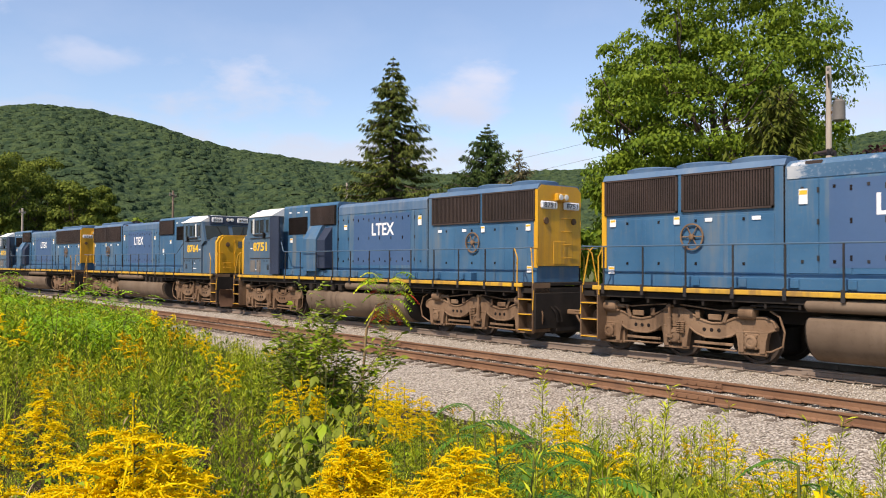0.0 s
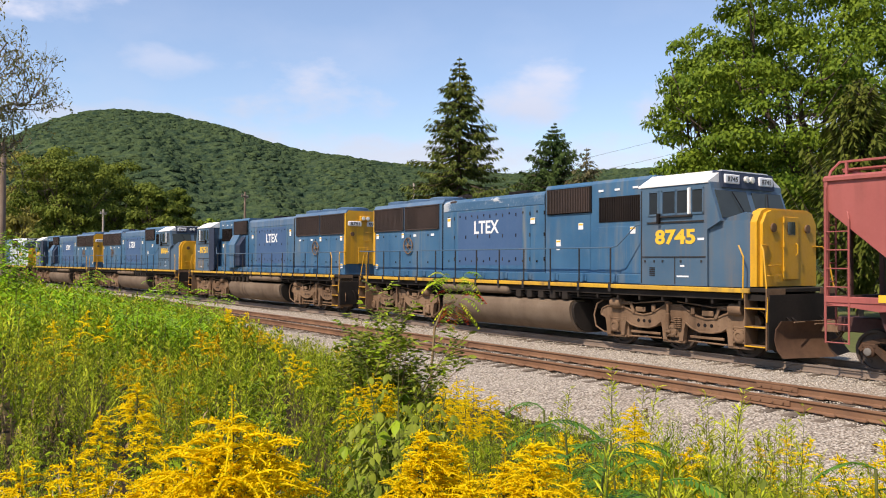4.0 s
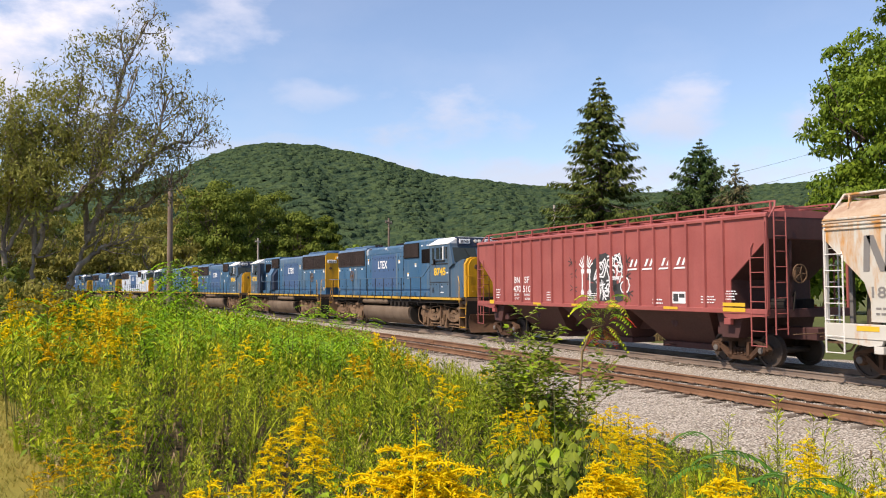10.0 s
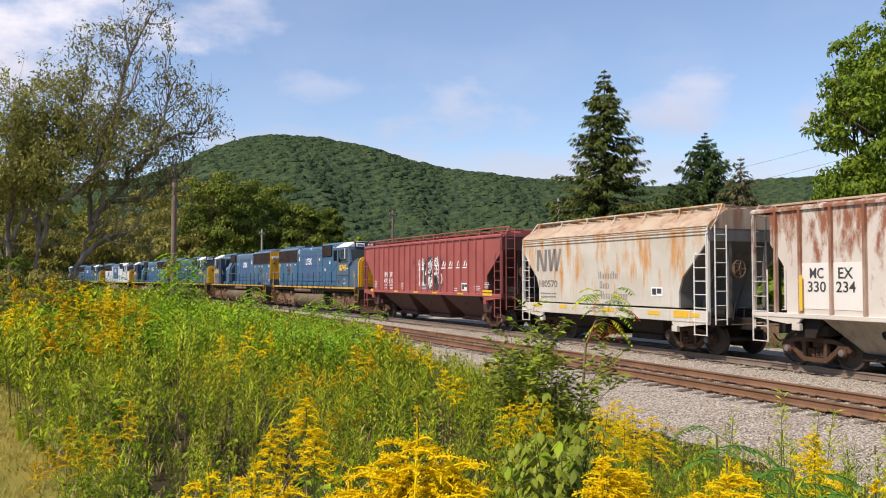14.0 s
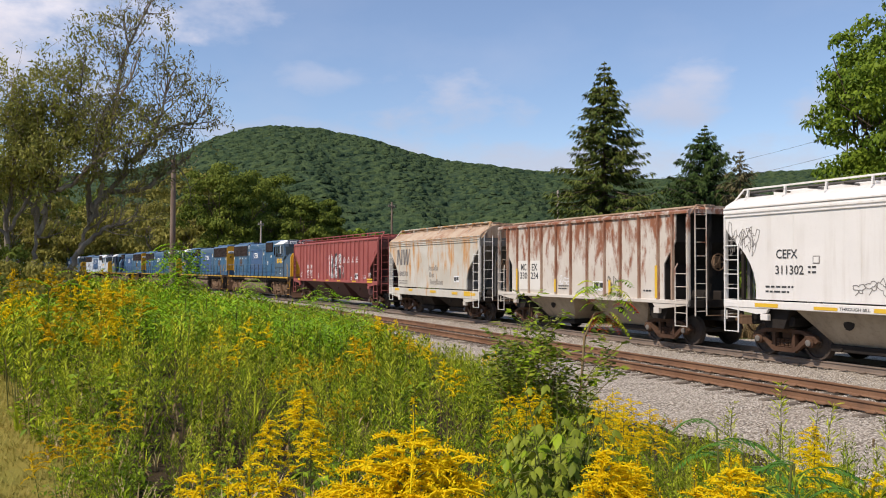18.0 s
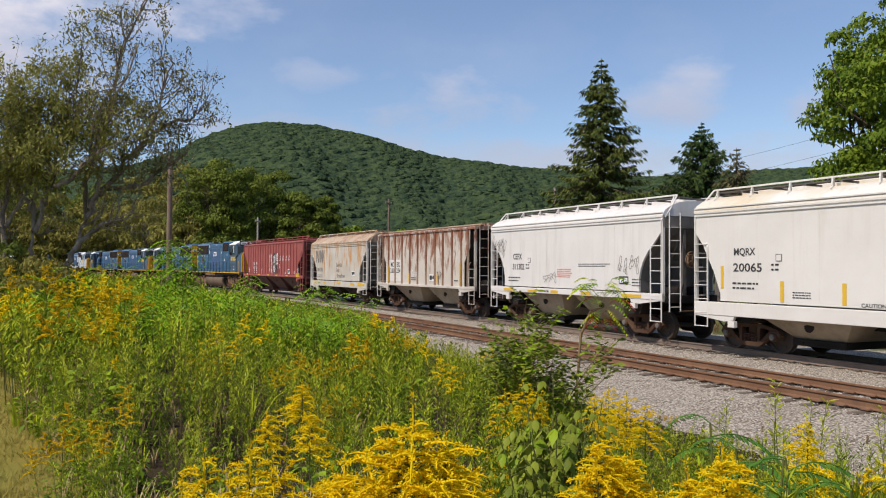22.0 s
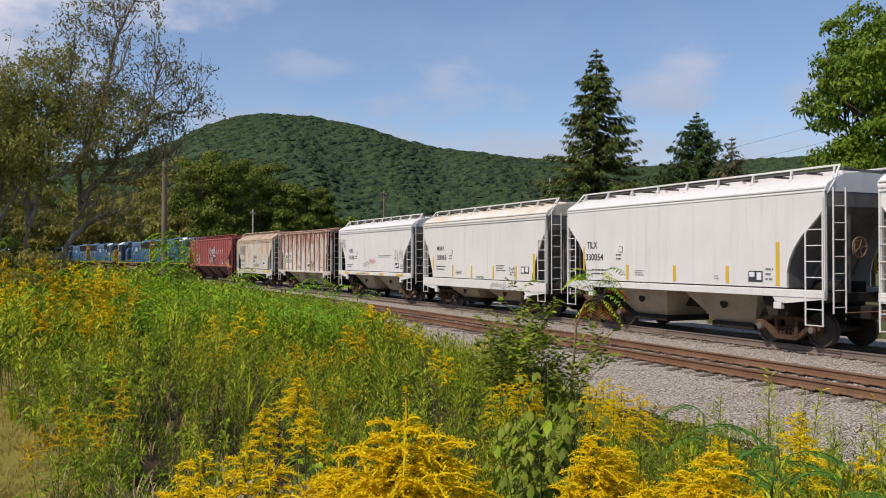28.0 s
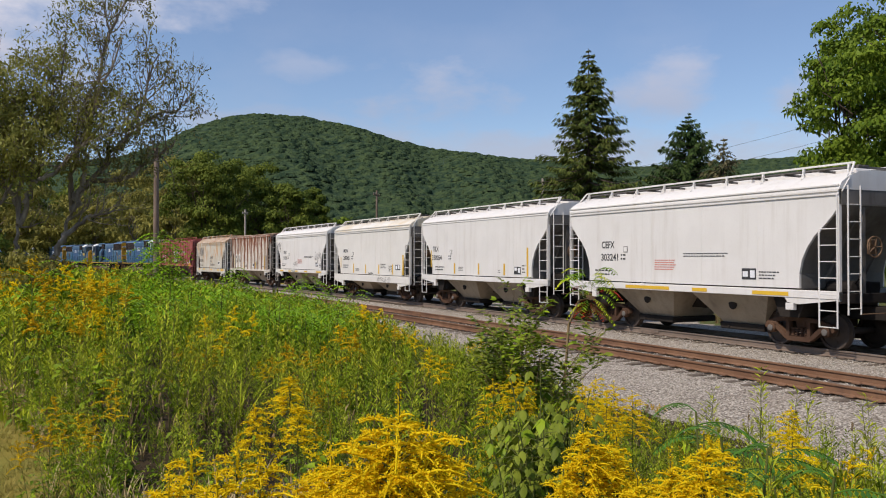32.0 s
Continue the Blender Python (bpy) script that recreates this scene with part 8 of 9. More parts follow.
def wispy(rng, h, lv, leafm=LB):
    """A clump of fine-leaved asters: wands splaying from one root, brown below, feathery with narrow leaves above. lv: 3 at hand to 0 far."""
    g = Growth()
    wands = {3: 7, 2: 7, 1: 6, 0: 5}[lv]
    for k in range(wands):
        a0 = k * 2.4 + rng.random()
        r0 = 0.085 * math.sqrt(k + 0.2)
        reach = h * (0.04 + 0.17 * (k / wands)) * (0.6 + 0.7 * rng.random())
        hh = h * (1.0 - 0.30 * (k / wands) ** 1.5) * (0.86 + 0.16 * rng.random())
        zs = np.linspace(0, 1, {3: 6, 2: 4, 1: 3, 0: 2}[lv])
        pts = np.stack([math.cos(a0) * (r0 + reach * zs ** 1.7), math.sin(a0) * (r0 + reach * zs ** 1.7), hh * (zs - 0.06 * zs ** 3)], 1)
        g.stem(pts, 0.0028 if lv > 1 else 0.005, 0.001, DRY if k % 6 == 1 else S_, 3)
        n = {3: 90, 2: 80, 1: 34, 0: 9}[lv]
        t = 0.30 + 0.70 * rng.random(n) ** 0.75
        a = rng.random(n) * 6.283
        base = np.stack([np.interp(t, zs, pts[:, i]) for i in range(3)], 1)
        # short side shoots widen the wand in its upper half
        puff = 0.038 * h * np.sin(np.clip((t - 0.25) / 0.75, 0, 1) ** 0.8 * 3.0) * rng.random(n) ** 0.7
        out = np.stack([np.cos(a), np.sin(a), 0.6 * np.ones(n)], 1)
        base = base + out * puff[:, None]
        way = unit(out + np.array([0, 0, 0.75]) + rng.normal(size=(n, 3)) * 0.26)
        side = unit(np.stack([-np.sin(a), np.cos(a), np.zeros(n)], 1) + rng.normal(size=(n, 3)) * 0.30)
        g.leaves(base, way, side, {3: 0.038, 2: 0.046, 1: 0.080, 0: 0.16}[lv] * (0.6 + 0.8 * rng.random(n)), {3: 0.0062, 2: 0.0080, 1: 0.0185, 0: 0.048}[lv], (leafm, leafm, LA)[k % 3], 0.15, True)
        if lv > 1:
            m = 8
            t = 0.05 + 0.38 * rng.random(m)
            a = rng.random(m) * 6.283
            base = np.stack([np.interp(t, zs, pts[:, i]) for i in range(3)], 1)
            way = unit(np.stack([np.cos(a), np.sin(a), -0.7 * np.ones(m)], 1))
            side = np.stack([-np.sin(a), np.cos(a), np.zeros(m)], 1)
            g.leaves(base, way, side, 0.07, 0.012, DRY if k % 2 else LA, 0.5, True)
    return g


def wand(rng, h):
    """One upright feathery shoot."""
    g = Growth()
    for k in range(3):
        off, hh = rng.normal(size=2) * 0.03, h * (1.0 - 0.2 * k * rng.random())
        lean = rng.normal(size=2) * 0.06 * h
        zs = np.linspace(0, 1, 5)
        pts = np.stack([off[0] + lean[0] * zs ** 1.6, off[1] + lean[1] * zs ** 1.6, hh * zs], 1)
        g.stem(pts, 0.003, 0.001, S_, 3)
        n = 110
        t = 0.12 + 0.88 * rng.random(n)
        a = rng.random(n) * 6.283
        out = np.stack([np.cos(a), np.sin(a), 0.8 * np.ones(n)], 1)
        base = np.stack([np.interp(t, zs, pts[:, i]) for i in range(3)], 1) + out * (0.10 * (1.05 - t) * rng.random(n))[:, None]
        way = unit(out + rng.normal(size=(n, 3)) * 0.25 + np.array([0, 0, 0.35]))
        g.leaves(base, way, unit(np.cross(way, rng.normal(size=(n, 3)))), 0.04 * (0.6 + 0.8 * rng.random(n)), 0.006, LB, 0.2, True)
    return g


def goldenrod_clump(rng, h, lv, gold=GD):
    """Several goldenrods from one root, their plumes at uneven heights."""
    g = Growth()
    n = {2: 5, 1: 5, 0: 4}[lv]
    for k in range(n):
        a0 = k * 2.4 + rng.random()
        off = np.array([math.cos(a0), math.sin(a0), 0.0]) * 0.11 * math.sqrt(k)
        hh = h * (1.0 if k == 0 else 0.72 + 0.26 * rng.random())
        v, t, i = goldenrod(rng, hh, max(1, lv), gold, 0.10, 0.8).arrays()
        z = v[:, 2:3] / hh
        v = v + off * (0.6 + 1.1 * z)
        for m in np.unique(i):
            tt = t[i == m]
            used, inv = np.unique(tt, return_inverse=True)
            g.put(v[used], inv.reshape(-1, 3), m)
    return g


def broadleaf(rng, h, lv, leafm=LC, big=1.0):
    """A bushy weed with oval leaves on arching canes."""
    g = Growth()
    for k in range({3: 5, 2: 4, 1: 3}[lv]):
        a0 = rng.random() * 6.283
        zs = np.linspace(0, 1, 5)
        r = h * (0.25 + 0.25 * rng.random())
        pts = np.stack([math.cos(a0) * r * zs ** 1.5, math.sin(a0) * r * zs ** 1.5, h * (zs - 0.12 * zs ** 3) * (0.7 + 0.3 * rng.random())], 1)
        g.stem(pts, 0.004, 0.0015, S_, 3)
        n = {3: 34, 2: 24, 1: 12}[lv]
        t = 0.2 + 0.8 * rng.random(n)
        a = rng.random(n) * 6.283
        base = np.stack([np.interp(t, zs, pts[:, i]) for i in range(3)], 1)
        way = unit(np.stack([np.cos(a), np.sin(a), 0.15 + 0.3 * rng.normal(size=n)], 1))
        side = unit(np.stack([-np.sin(a), np.cos(a), 0.3 * rng.normal(size=n)], 1))
        g.leaves(base + way * 0.02, way, side, big * {3: 0.085, 2: 0.09, 1: 0.14}[lv] * (0.5 + 0.8 * rng.random(n)), {3: 0.05, 2: 0.052, 1: 0.085}[lv] * (0.6 + 0.6 * rng.random(n)), leafm, 0.35, lv < 2)
    return g


def frond(g, rng, p, a, L, up, m, leafm, lv, curl=0.75, wide=1.0):
    """One compound leaf: an arching midrib with paired pointed leaflets."""
    s = np.linspace(0, 1, 6)
    arc = p + np.stack([np.cos(a) * L * s, np.sin(a) * L * s, L * (up * s - curl * s ** 2)], 1)
    if lv > 1:
        g.stem(arc, 0.003, 0.001, leafm, 3)
    u = np.repeat(np.linspace(0.14, 1.0, m), 2)
    base = np.stack([np.interp(u, s, arc[:, i]) for i in range(3)], 1)
    tang = np.stack([np.full(2 * m, math.cos(a)), np.full(2 * m, math.sin(a)), up - 2 * curl * u], 1)
    tang = unit(tang)
    perp = np.array([-math.sin(a), math.cos(a), 0.0])
    sg = np.tile([1.0, -1.0], m)[:, None]
    way = unit(perp[None] * sg + tang * 0.40 + rng.normal(size=(2 * m, 3)) * 0.07)
    side = unit(np.cross(way, np.array([0, 0, 1.0])[None] + rng.normal(size=(2 * m, 3)) * 0.10))
    ll = L * 0.24 * wide * np.sin(np.clip(u, 0.10, 0.97) * 2.9) ** 0.55
    g.leaves(base, way, side, ll, L * wide * {3: 0.058, 2: 0.066, 1: 0.095}[lv], leafm, 0.30, lv < 3)


def frond_plant(rng, h, lv, leafm=SU, fronds=8, size=0.5, start=0.55):
    """Sumac: a bare stem topped by feathery compound leaves."""
    g = Growth()
    lean = rng.normal(size=2) * 0.1 * h
    zs = np.linspace(0, 1, 4)
    pts = np.stack([lean[0] * zs, lean[1] * zs, h * zs], 1)
    g.stem(pts, 0.005 if lv > 2 else 0.009, 0.004, S_, 5)
    for k in range(fronds):
        t = start + (1 - start) * (k + 1) / fronds
        p = np.array([np.interp(t, zs, pts[:, i]) for i in range(3)])
        frond(g, rng, p, k * 2.4 + rng.random(), size * (0.7 + 0.5 * rng.random()), 0.75 * rng.random() + 0.1, {3: 14, 2: 11, 1: 7}[lv], leafm, lv)
    return g


def grass_clump(rng, h, lv, leafm=LB):
    g = Growth()
    n = {3: 26, 2: 16, 1: 8}[lv]
    for k in range(n):
        a = rng.random() * 6.283
        L = h * (0.5 + 0.6 * rng.random())
        b = 0.15 + 0.6 * rng.random()
        off = rng.normal(size=2) * 0.03
        w = {3: 0.005, 2: 0.007, 1: 0.016}[lv]
        s = np.array([0, 0.4, 0.75, 1.0])
        x = b * L * s ** 2
        z = L * (s - 0.35 * b * s ** 3)
        c = np.stack([off[0] + math.cos(a) * x, off[1] + math.sin(a) * x, z], 1)
        pr = np.array([-math.sin(a), math.cos(a), 0]) * w
        vs = np.concatenate([c[:3] - pr, c[:3] + pr, c[3:]])
        g.put(vs, [(0, 3, 1), (1, 3, 4), (1, 4, 2), (2, 4, 5), (2, 5, 6)], leafm)
    return g


def dry_stalk(rng, h, lv):
    g = Growth()
    for k in range(3):
        lean = rng.normal(size=2) * 0.25 * h
        zs = np.linspace(0, 1, 4)
        pts = np.stack([lean[0] * zs, lean[1] * zs, h * zs * (0.6 + 0.4 * rng.random())], 1)
        g.stem(pts, 0.0035, 0.0015, DRY, 3)
        n = 10 if lv > 1 else 4
        t = rng.random(n)
        a = rng.random(n) * 6.283
        base = np.stack([np.interp(t, zs, pts[:, i]) for i in range(3)], 1)
        way = unit(np.stack([np.cos(a), np.sin(a), -0.2 * np.ones(n)], 1))
        side = np.stack([-np.sin(a), np.cos(a), np.zeros(n)], 1)
        g.leaves(base, way, side, 0.07, 0.012 if lv > 1 else 0.03, DRY, 0.6)
    return g


def seed_head(rng, h, lv):
    """A dock: bare stem with a rusty spike."""
    g = Growth()
    g.stem([(0, 0, 0), (0.01, 0.01, h)], 0.004, 0.002, DRY, 3)
    n = 26 if lv > 1 else 8
    z = h * (0.84 + 0.16 * rng.random(n))
    g.bits(np.stack([rng.normal(size=n) * 0.014, rng.normal(size=n) * 0.014, z], 1), 0.014 if lv > 1 else 0.022, rng, GO if lv < 1 else DRY)
    return g


def sow(name, label, category, templates, place, mats=None):
    """Joins many copies of template plants: place is a list of (template, x, y, z, turn, size)."""
    co, tr, ix, o = [], [], [], 0
    arr = [t.arrays() for t in templates]
    by = {}
    for p in place:
        by.setdefault(p[0], []).append(p[1:])
    for k, ps in by.items():
        v, t, i = arr[k]
        ps = np.array(ps)
        c, s = np.cos(ps[:, 3])[:, None], np.sin(ps[:, 3])[:, None]
        sc = ps[:, 4][:, None]
        x = (v[None, :, 0] * c - v[None, :, 1] * s) * sc + ps[:, 0][:, None]
        y = (v[None, :, 0] * s + v[None, :, 1] * c) * sc + ps[:, 1][:, None]
        z = v[None, :, 2] * sc + ps[:, 2][:, None]
        co.append(np.stack([x, y, z], 2).reshape(-1, 3))
        tr.append((t[None] + len(v) * np.arange(len(ps))[:, None, None]).reshape(-1, 3) + o)
        ix.append(np.tile(i, len(ps)))
        o += len(v) * len(ps)
    ob = new(name, fast_mesh(name, np.concatenate(co), np.concatenate(tr), mats or WEED_MATS, np.concatenate(ix)))
    return tagged(ob, label, category, kind="stuff")


def weed_foot(x):
    """The near edge of the weeds, along the mown grass."""
    return float(np.interp(-x, [0, 2, 7, 10, 13, 16, 20, 24, 30], [0.30, 0.28, 0.0, -0.30, -0.75, -1.6, -3.6, -6.0, -10.0])) + 0.30 * noise.noise((x * 0.8, 3.0, 0.0)) + 0.12 * noise.noise((x * 2.5, 8.0, 0.0))


CANOPY = [(-12, -0.5), (-3, -0.3), (3.3, -0.2), (7.8, -0.9), (11, -1.4), (15.6, -2.3), (19.5, -2.9), (21.8, -3.7), (24, -4.6), (27.7, -5.4), (35, -7.8), (38.4, -9.2), (42, -9.6), (49, -9.4), (53, -8.9), (60, -9.3), (70, -10.2), (84, -11)]


def canopy(az):
    """The upper line of the weeds as a rise over the horizon, in degrees."""
    return float(np.interp(az, [a for a, e in CANOPY], [e for a, e in CANOPY]))


def growth_kind(rng, az, r, x, y, f1, edge):
    """Which plant stands at a place on the bank: drifts of goldenrod, asters, sumac, brambles, dead stems."""
    q = rng.random()
    if az < 1.5 and r > 15:
        return "dark" if q < 0.62 else "straw" if q < 0.72 else "sumac" if q < 0.80 else "wispa" if q < 0.92 else "old"
    if 4 < az < 19 and r > 12.5 and q < (0.62 if r < 27 else 0.3):
        return "sumac"
    if az < 10.5 and 5.0 < r < 17:
        w = 0.24 + 0.60 * f1
        return ("old" if rng.random() < 0.55 else "gold") if q < w else "sumac" if q < w + 0.12 and r > 11.5 else "dark" if q < w + 0.20 else "wisp" if q < 0.94 else "dry"
    if 4 < az < 25 and 2.6 < r < 4.9:
        return "dry" if q < 0.28 else "straw" if q < 0.52 else "wispa" if q < 0.72 else "dark" if q < 0.86 else "wisp"
    if 19.5 < az < 24.5 and 6.5 < r < 10 and q < 0.7:
        return "dark"
    if 22 < az < 35 and r < 5.2:
        return "wispa" if q < 0.75 else "dark" if q < 0.88 else "dry"
    if 27 < az < 40 and 4.8 < r < 7.6:
        w = 0.12 + 0.45 * f1
        return "gold" if q < w else "dark" if q < w + 0.25 else "wisp"
    if az > 38 and r < 8:
        return "gold" if q < 0.05 + 0.15 * f1 else "dark" if q < 0.20 else "grass" if q < 0.25 else "wispa" if q < 0.38 else "wisp"
    w = 0.01 + 0.13 * max(0.0, f1)
    return ("old" if rng.random() < 0.5 else "gold") if q < w else "dark" if q < w + 0.13 else "dry" if q < w + 0.18 else "grass" if q < w + 0.24 else "wispa" if q < w + 0.36 else "wisp"


def build_weeds():
    rng = np.random.default_rng(77)
    T, rows = [], {}

    def kind(key, fn, n, lv, h, **kw):
        rows[key, lv] = list(range(len(T), len(T) + n))
        for _ in range(n):
            T.append(fn(rng, h, lv, **kw))

    for lv, n in ((3, 3), (2, 5), (1, 5), (0, 4)):
        low = max(1, lv)
        kind("wisp", wispy, n, lv, 1.0)
        kind("wispa", wispy, 3, lv, 1.0, leafm=LA)
        for key, col in (("gold", GD), ("old", GO)):
            rows[key, lv] = list(range(len(T), len(T) + 4))
            for _ in range(4):
                T.append(goldenrod_clump(rng, 1.0, min(2, lv), col))
        for key, fn, h, kw in (("dark", broadleaf, 0.8, {}), ("grass", grass_clump, 0.7, {}), ("straw", grass_clump, 0.7, {"leafm": SW}), ("dry", dry_stalk, 0.8, {}), ("sumac", frond_plant, 0.75, {"fronds": 15, "size": 0.31, "start": 0.35})):
            rows[key, lv] = list(range(len(T), len(T) + 4))
            for _ in range(4):
                T.append(fn(rng, h, low, **kw))
    # belts of distance, each sown on a jittered grid of one spacing
    belts = (("near_weeds", 3, 1.35, 3.0, 0.21), ("middle_weeds", 2, 3.0, 9.0, 0.325), ("far_weeds", 1, 9.0, 20.0, 0.38), ("distant_weeds", 0, 20.0, 44.0, 0.58))
    for name, lv, r0, r1, gap in belts:
        place = []
        for gx in np.arange(-r1, 1.0, gap):
            for gy in np.arange(-10.0, 14.0, gap):
                x, y = gx + gap * rng.uniform(-0.5, 0.5), gy + gap * rng.uniform(-0.5, 0.5)
                r, az = math.hypot(x, y), math.degrees(math.atan2(y, -x))
                if not (r0 < r <= r1 and -12 < az < 84):
                    continue
                e = weed_edge(x)
                if y < weed_foot(x) or y > e + 0.6 + 0.8 * noise.noise((x * 0.5, y * 0.5, 0)) or y > track_y(x) - 6.2:
                    continue
                f1 = noise.noise((x * 0.55 + 3.1, y * 0.65, 1.7)) * 1.3
                hump = noise.noise((x * 0.42 - 7.0, y * 0.5, 5.2))
                knob = noise.noise((x * 1.25 + 5, y * 1.25, 9.0))
                edge = smooth_step(e - 3.2, e, y)
                # hollows between the clumps
                if r < 20 and knob < -0.20 and rng.random() < 0.9:
                    continue
                key = growth_kind(rng, az, r, x, y, f1, edge)
                top = 0.86 - 0.20 * edge + 0.40 * hump + 0.85 * knob
                if r < 4:
                    top = min(top, (1.62 if az > 40 else 1.42) - r * 0.16 - 0.18 * rng.random())
                if 4 < az < 25 and 2.4 < r < 4.9:
                    top *= 0.45
                top *= 1.0 + 0.75 * smooth_step(9, 17, r)
                line = EYE_Z + r * math.tan(radians(canopy(az) - 0.9 * rng.random() ** 2)) - ground_z(x, y)
                # taller growth farther down the line, up to the line over which the train is seen
                if rng.random() < 0.50 * smooth_step(9, 16, r):
                    top = max(top, min(line, 2.2) * (0.70 + 0.75 * knob))
                if az > 38 and 1.6 < r < 7.5 and rng.random() < 0.75:
                    top = max(top, line * (0.93 + 0.25 * knob))
                top = min(top, line)
                if top < 0.16:
                    continue
                ks = rows[key, lv]
                h = max(0.15, top * rng.uniform(0.62, 1.08) * {"sumac": 1.15, "gold": 1.06, "old": 1.06, "dark": 1.0, "straw": 0.75, "dry": 0.95}.get(key, 1.0))
                place.append((ks[int(rng.random() * len(ks))], x, y, ground_z(x, y) - 0.02, rng.random() * 6.283, min(h, 1.35) if key in ("dark", "straw") else h))
                # growth is thicker by the gravel and on the near slope
                for _ in range(2 if az > 44 else 1):
                    if lv >= 2 and (az > 38 or (lv == 2 and r < 5.5)) and rng.random() < (0.85 if az > 50 else 0.65):
                        ks = rows["gold" if az > 46 and rng.random() < 0.10 else "wisp" if az > 38 else "wispa", lv]
                        x2, y2 = x + 0.16 * rng.normal(), y + 0.16 * rng.normal()
                        place.append((ks[int(rng.random() * len(ks))], x2, y2, ground_z(x2, y2) - 0.02, rng.random() * 6.283, h * rng.uniform(0.6, 0.9)))
        sow(name, "tangled green weeds, grasses and yellow goldenrod on the bank", "weeds", T, place)
    # low cover that hides the soil, much of it dead
    place = []
    while len(place) < 1500:
        r = 1.0 + 29 * rng.random() ** 1.5
        az = rng.uniform(-12, 84)
        x, y = at(az, r)
        if y < weed_foot(x) - 0.1 or y > weed_edge(x) + 0.1:
            continue
        lv = 2 if r < 4 else 1
        key = ("grass", "dark", "straw", "dark", "dry", "dark")[int(rng.random() * 6)]
        ks = rows[key, 1 if key == "dark" else lv]
        place.append((ks[int(rng.random() * len(ks))], x, y, ground_z(x, y) - 0.02, rng.random() * 6.283, rng.uniform(0.22, 0.42)))
    # bleached grass lying over the near slope
    for _ in range(150):
        x, y = at(rng.uniform(2, 25), rng.uniform(2.5, 5.0))
        if y > weed_foot(x):
            ks = rows["straw", 2]
            place.append((ks[int(rng.random() * len(ks))], x, y, ground_z(x, y) - 0.02, rng.random() * 6.283, rng.uniform(0.45, 0.85)))
    # skirts of low leaves where the weeds meet the mown grass
    for _ in range(420):
        x = -1.6 - 19 * rng.random() ** 1.3
        y = weed_foot(x) - 0.06 + 0.55 * rng.random()
        key = ("dark", "grass", "dark", "straw", "wispa", "dry")[int(rng.random() * 6)]
        ks = rows[key, 2 if x > -6 and key != "wispa" else 1]
        place.append((ks[int(rng.random() * len(ks))], x, y, ground_z(x, y) - 0.02, rng.random() * 6.283, rng.uniform(0.25, 0.60)))
    sow("undergrowth", "low green undergrowth beneath the taller weeds", "undergrowth", T, place)
    # sparse shoots standing in the gravel edge, and dock spikes
    place = []
    D = [seed_head(rng, 0.8, 2) for _ in range(3)] + [wand(rng, 0.8) for _ in range(3)]
    for _ in range(26):
        r = rng.uniform(7, 15)
        az = rng.uniform(30, 70)
        x, y = at(az, r)
        e = weed_edge(x)
        if e - 1.0 < y < e + 1.6:
            place.append((int(rng.random() * 6), x, y, ground_z(x, y), rng.random() * 6.28, rng.uniform(0.7, 1.15)))
    for az, r, el in ((47.0, 6.2, -7.2), (47.6, 6.0, -8.0), (53.0, 6.4, -8.2), (53.8, 6.2, -8.6), (43.2, 6.8, -8.4), (57.4, 5.6, -9.2), (63.0, 5.4, -9.4)):
        x, y = at(az, r)
        h = EYE_Z + r * math.tan(radians(el)) - ground_z(x, y)
        place.append((3 + int(rng.random() * 3), x, y, ground_z(x, y), rng.random() * 6.28, h / 0.8))
    sow("gravel_shoots", "thin weeds and rusty dock spikes along the gravel", "weeds", D, place)


def bed(name, label, category, g, x, y, z=None, group=""):
    """One plant of its own, split into stalk, leaves and flowers."""
    ob = thing(name, label, category, group, (x, y, ground_z(x, y) if z is None else z))
    v, t, i = g.arrays()
    for mats, pname in (((S_, DRY), "stalk"), ((LA, LB, LC, SU, BR, DP), "leaves"), ((RD,), "red_leaves"), ((GD, GO), "flower_plume")):
        m = np.isin(i, mats)
        if m.any():
            tt = t[m]
            used, inv = np.unique(tt, return_inverse=True)
            part(pname, fast_mesh(pname, v[used], inv.reshape(-1, 3), WEED_MATS, i[m]), None, ob)
    return ob


def ovals(g, base, way, side, length, width, mat, droop=0.3):
    """Rounded leaves with a folded midrib."""
    base, way, side = (np.asarray(a, dtype=float).reshape(-1, 3) for a in (base, way, side))
    k = len(base)
    L = np.broadcast_to(np.asarray(length, dtype=float), (k,))[:, None]
    W = np.broadcast_to(np.asarray(width, dtype=float), (k,))[:, None] * 0.5
    lift = np.cross(way, side)
    down = np.array([0, 0, -1.0])
    rib = [base + way * L * u + down * L * droop * u * u for u in (0.0, 0.28, 0.62, 1.0)]
    l1, r1 = (rib[1] + s * side * W * 0.85 + lift * W * 0.18 for s in (1, -1))
    l2, r2 = (rib[2] + s * side * W * 0.90 + lift * W * 0.18 for s in (1, -1))
    vs = np.stack(rib + [l1, r1, l2, r2], 1)
    t = np.array([(0, 1, 4), (0, 5, 1), (1, 2, 6), (1, 6, 4), (1, 5, 7), (1, 7, 2), (2, 3, 6), (2, 7, 3)])
    g.put(vs.reshape(-1, 3), (t[None] + 8 * np.arange(k)[:, None, None]).reshape(-1, 3), mat)


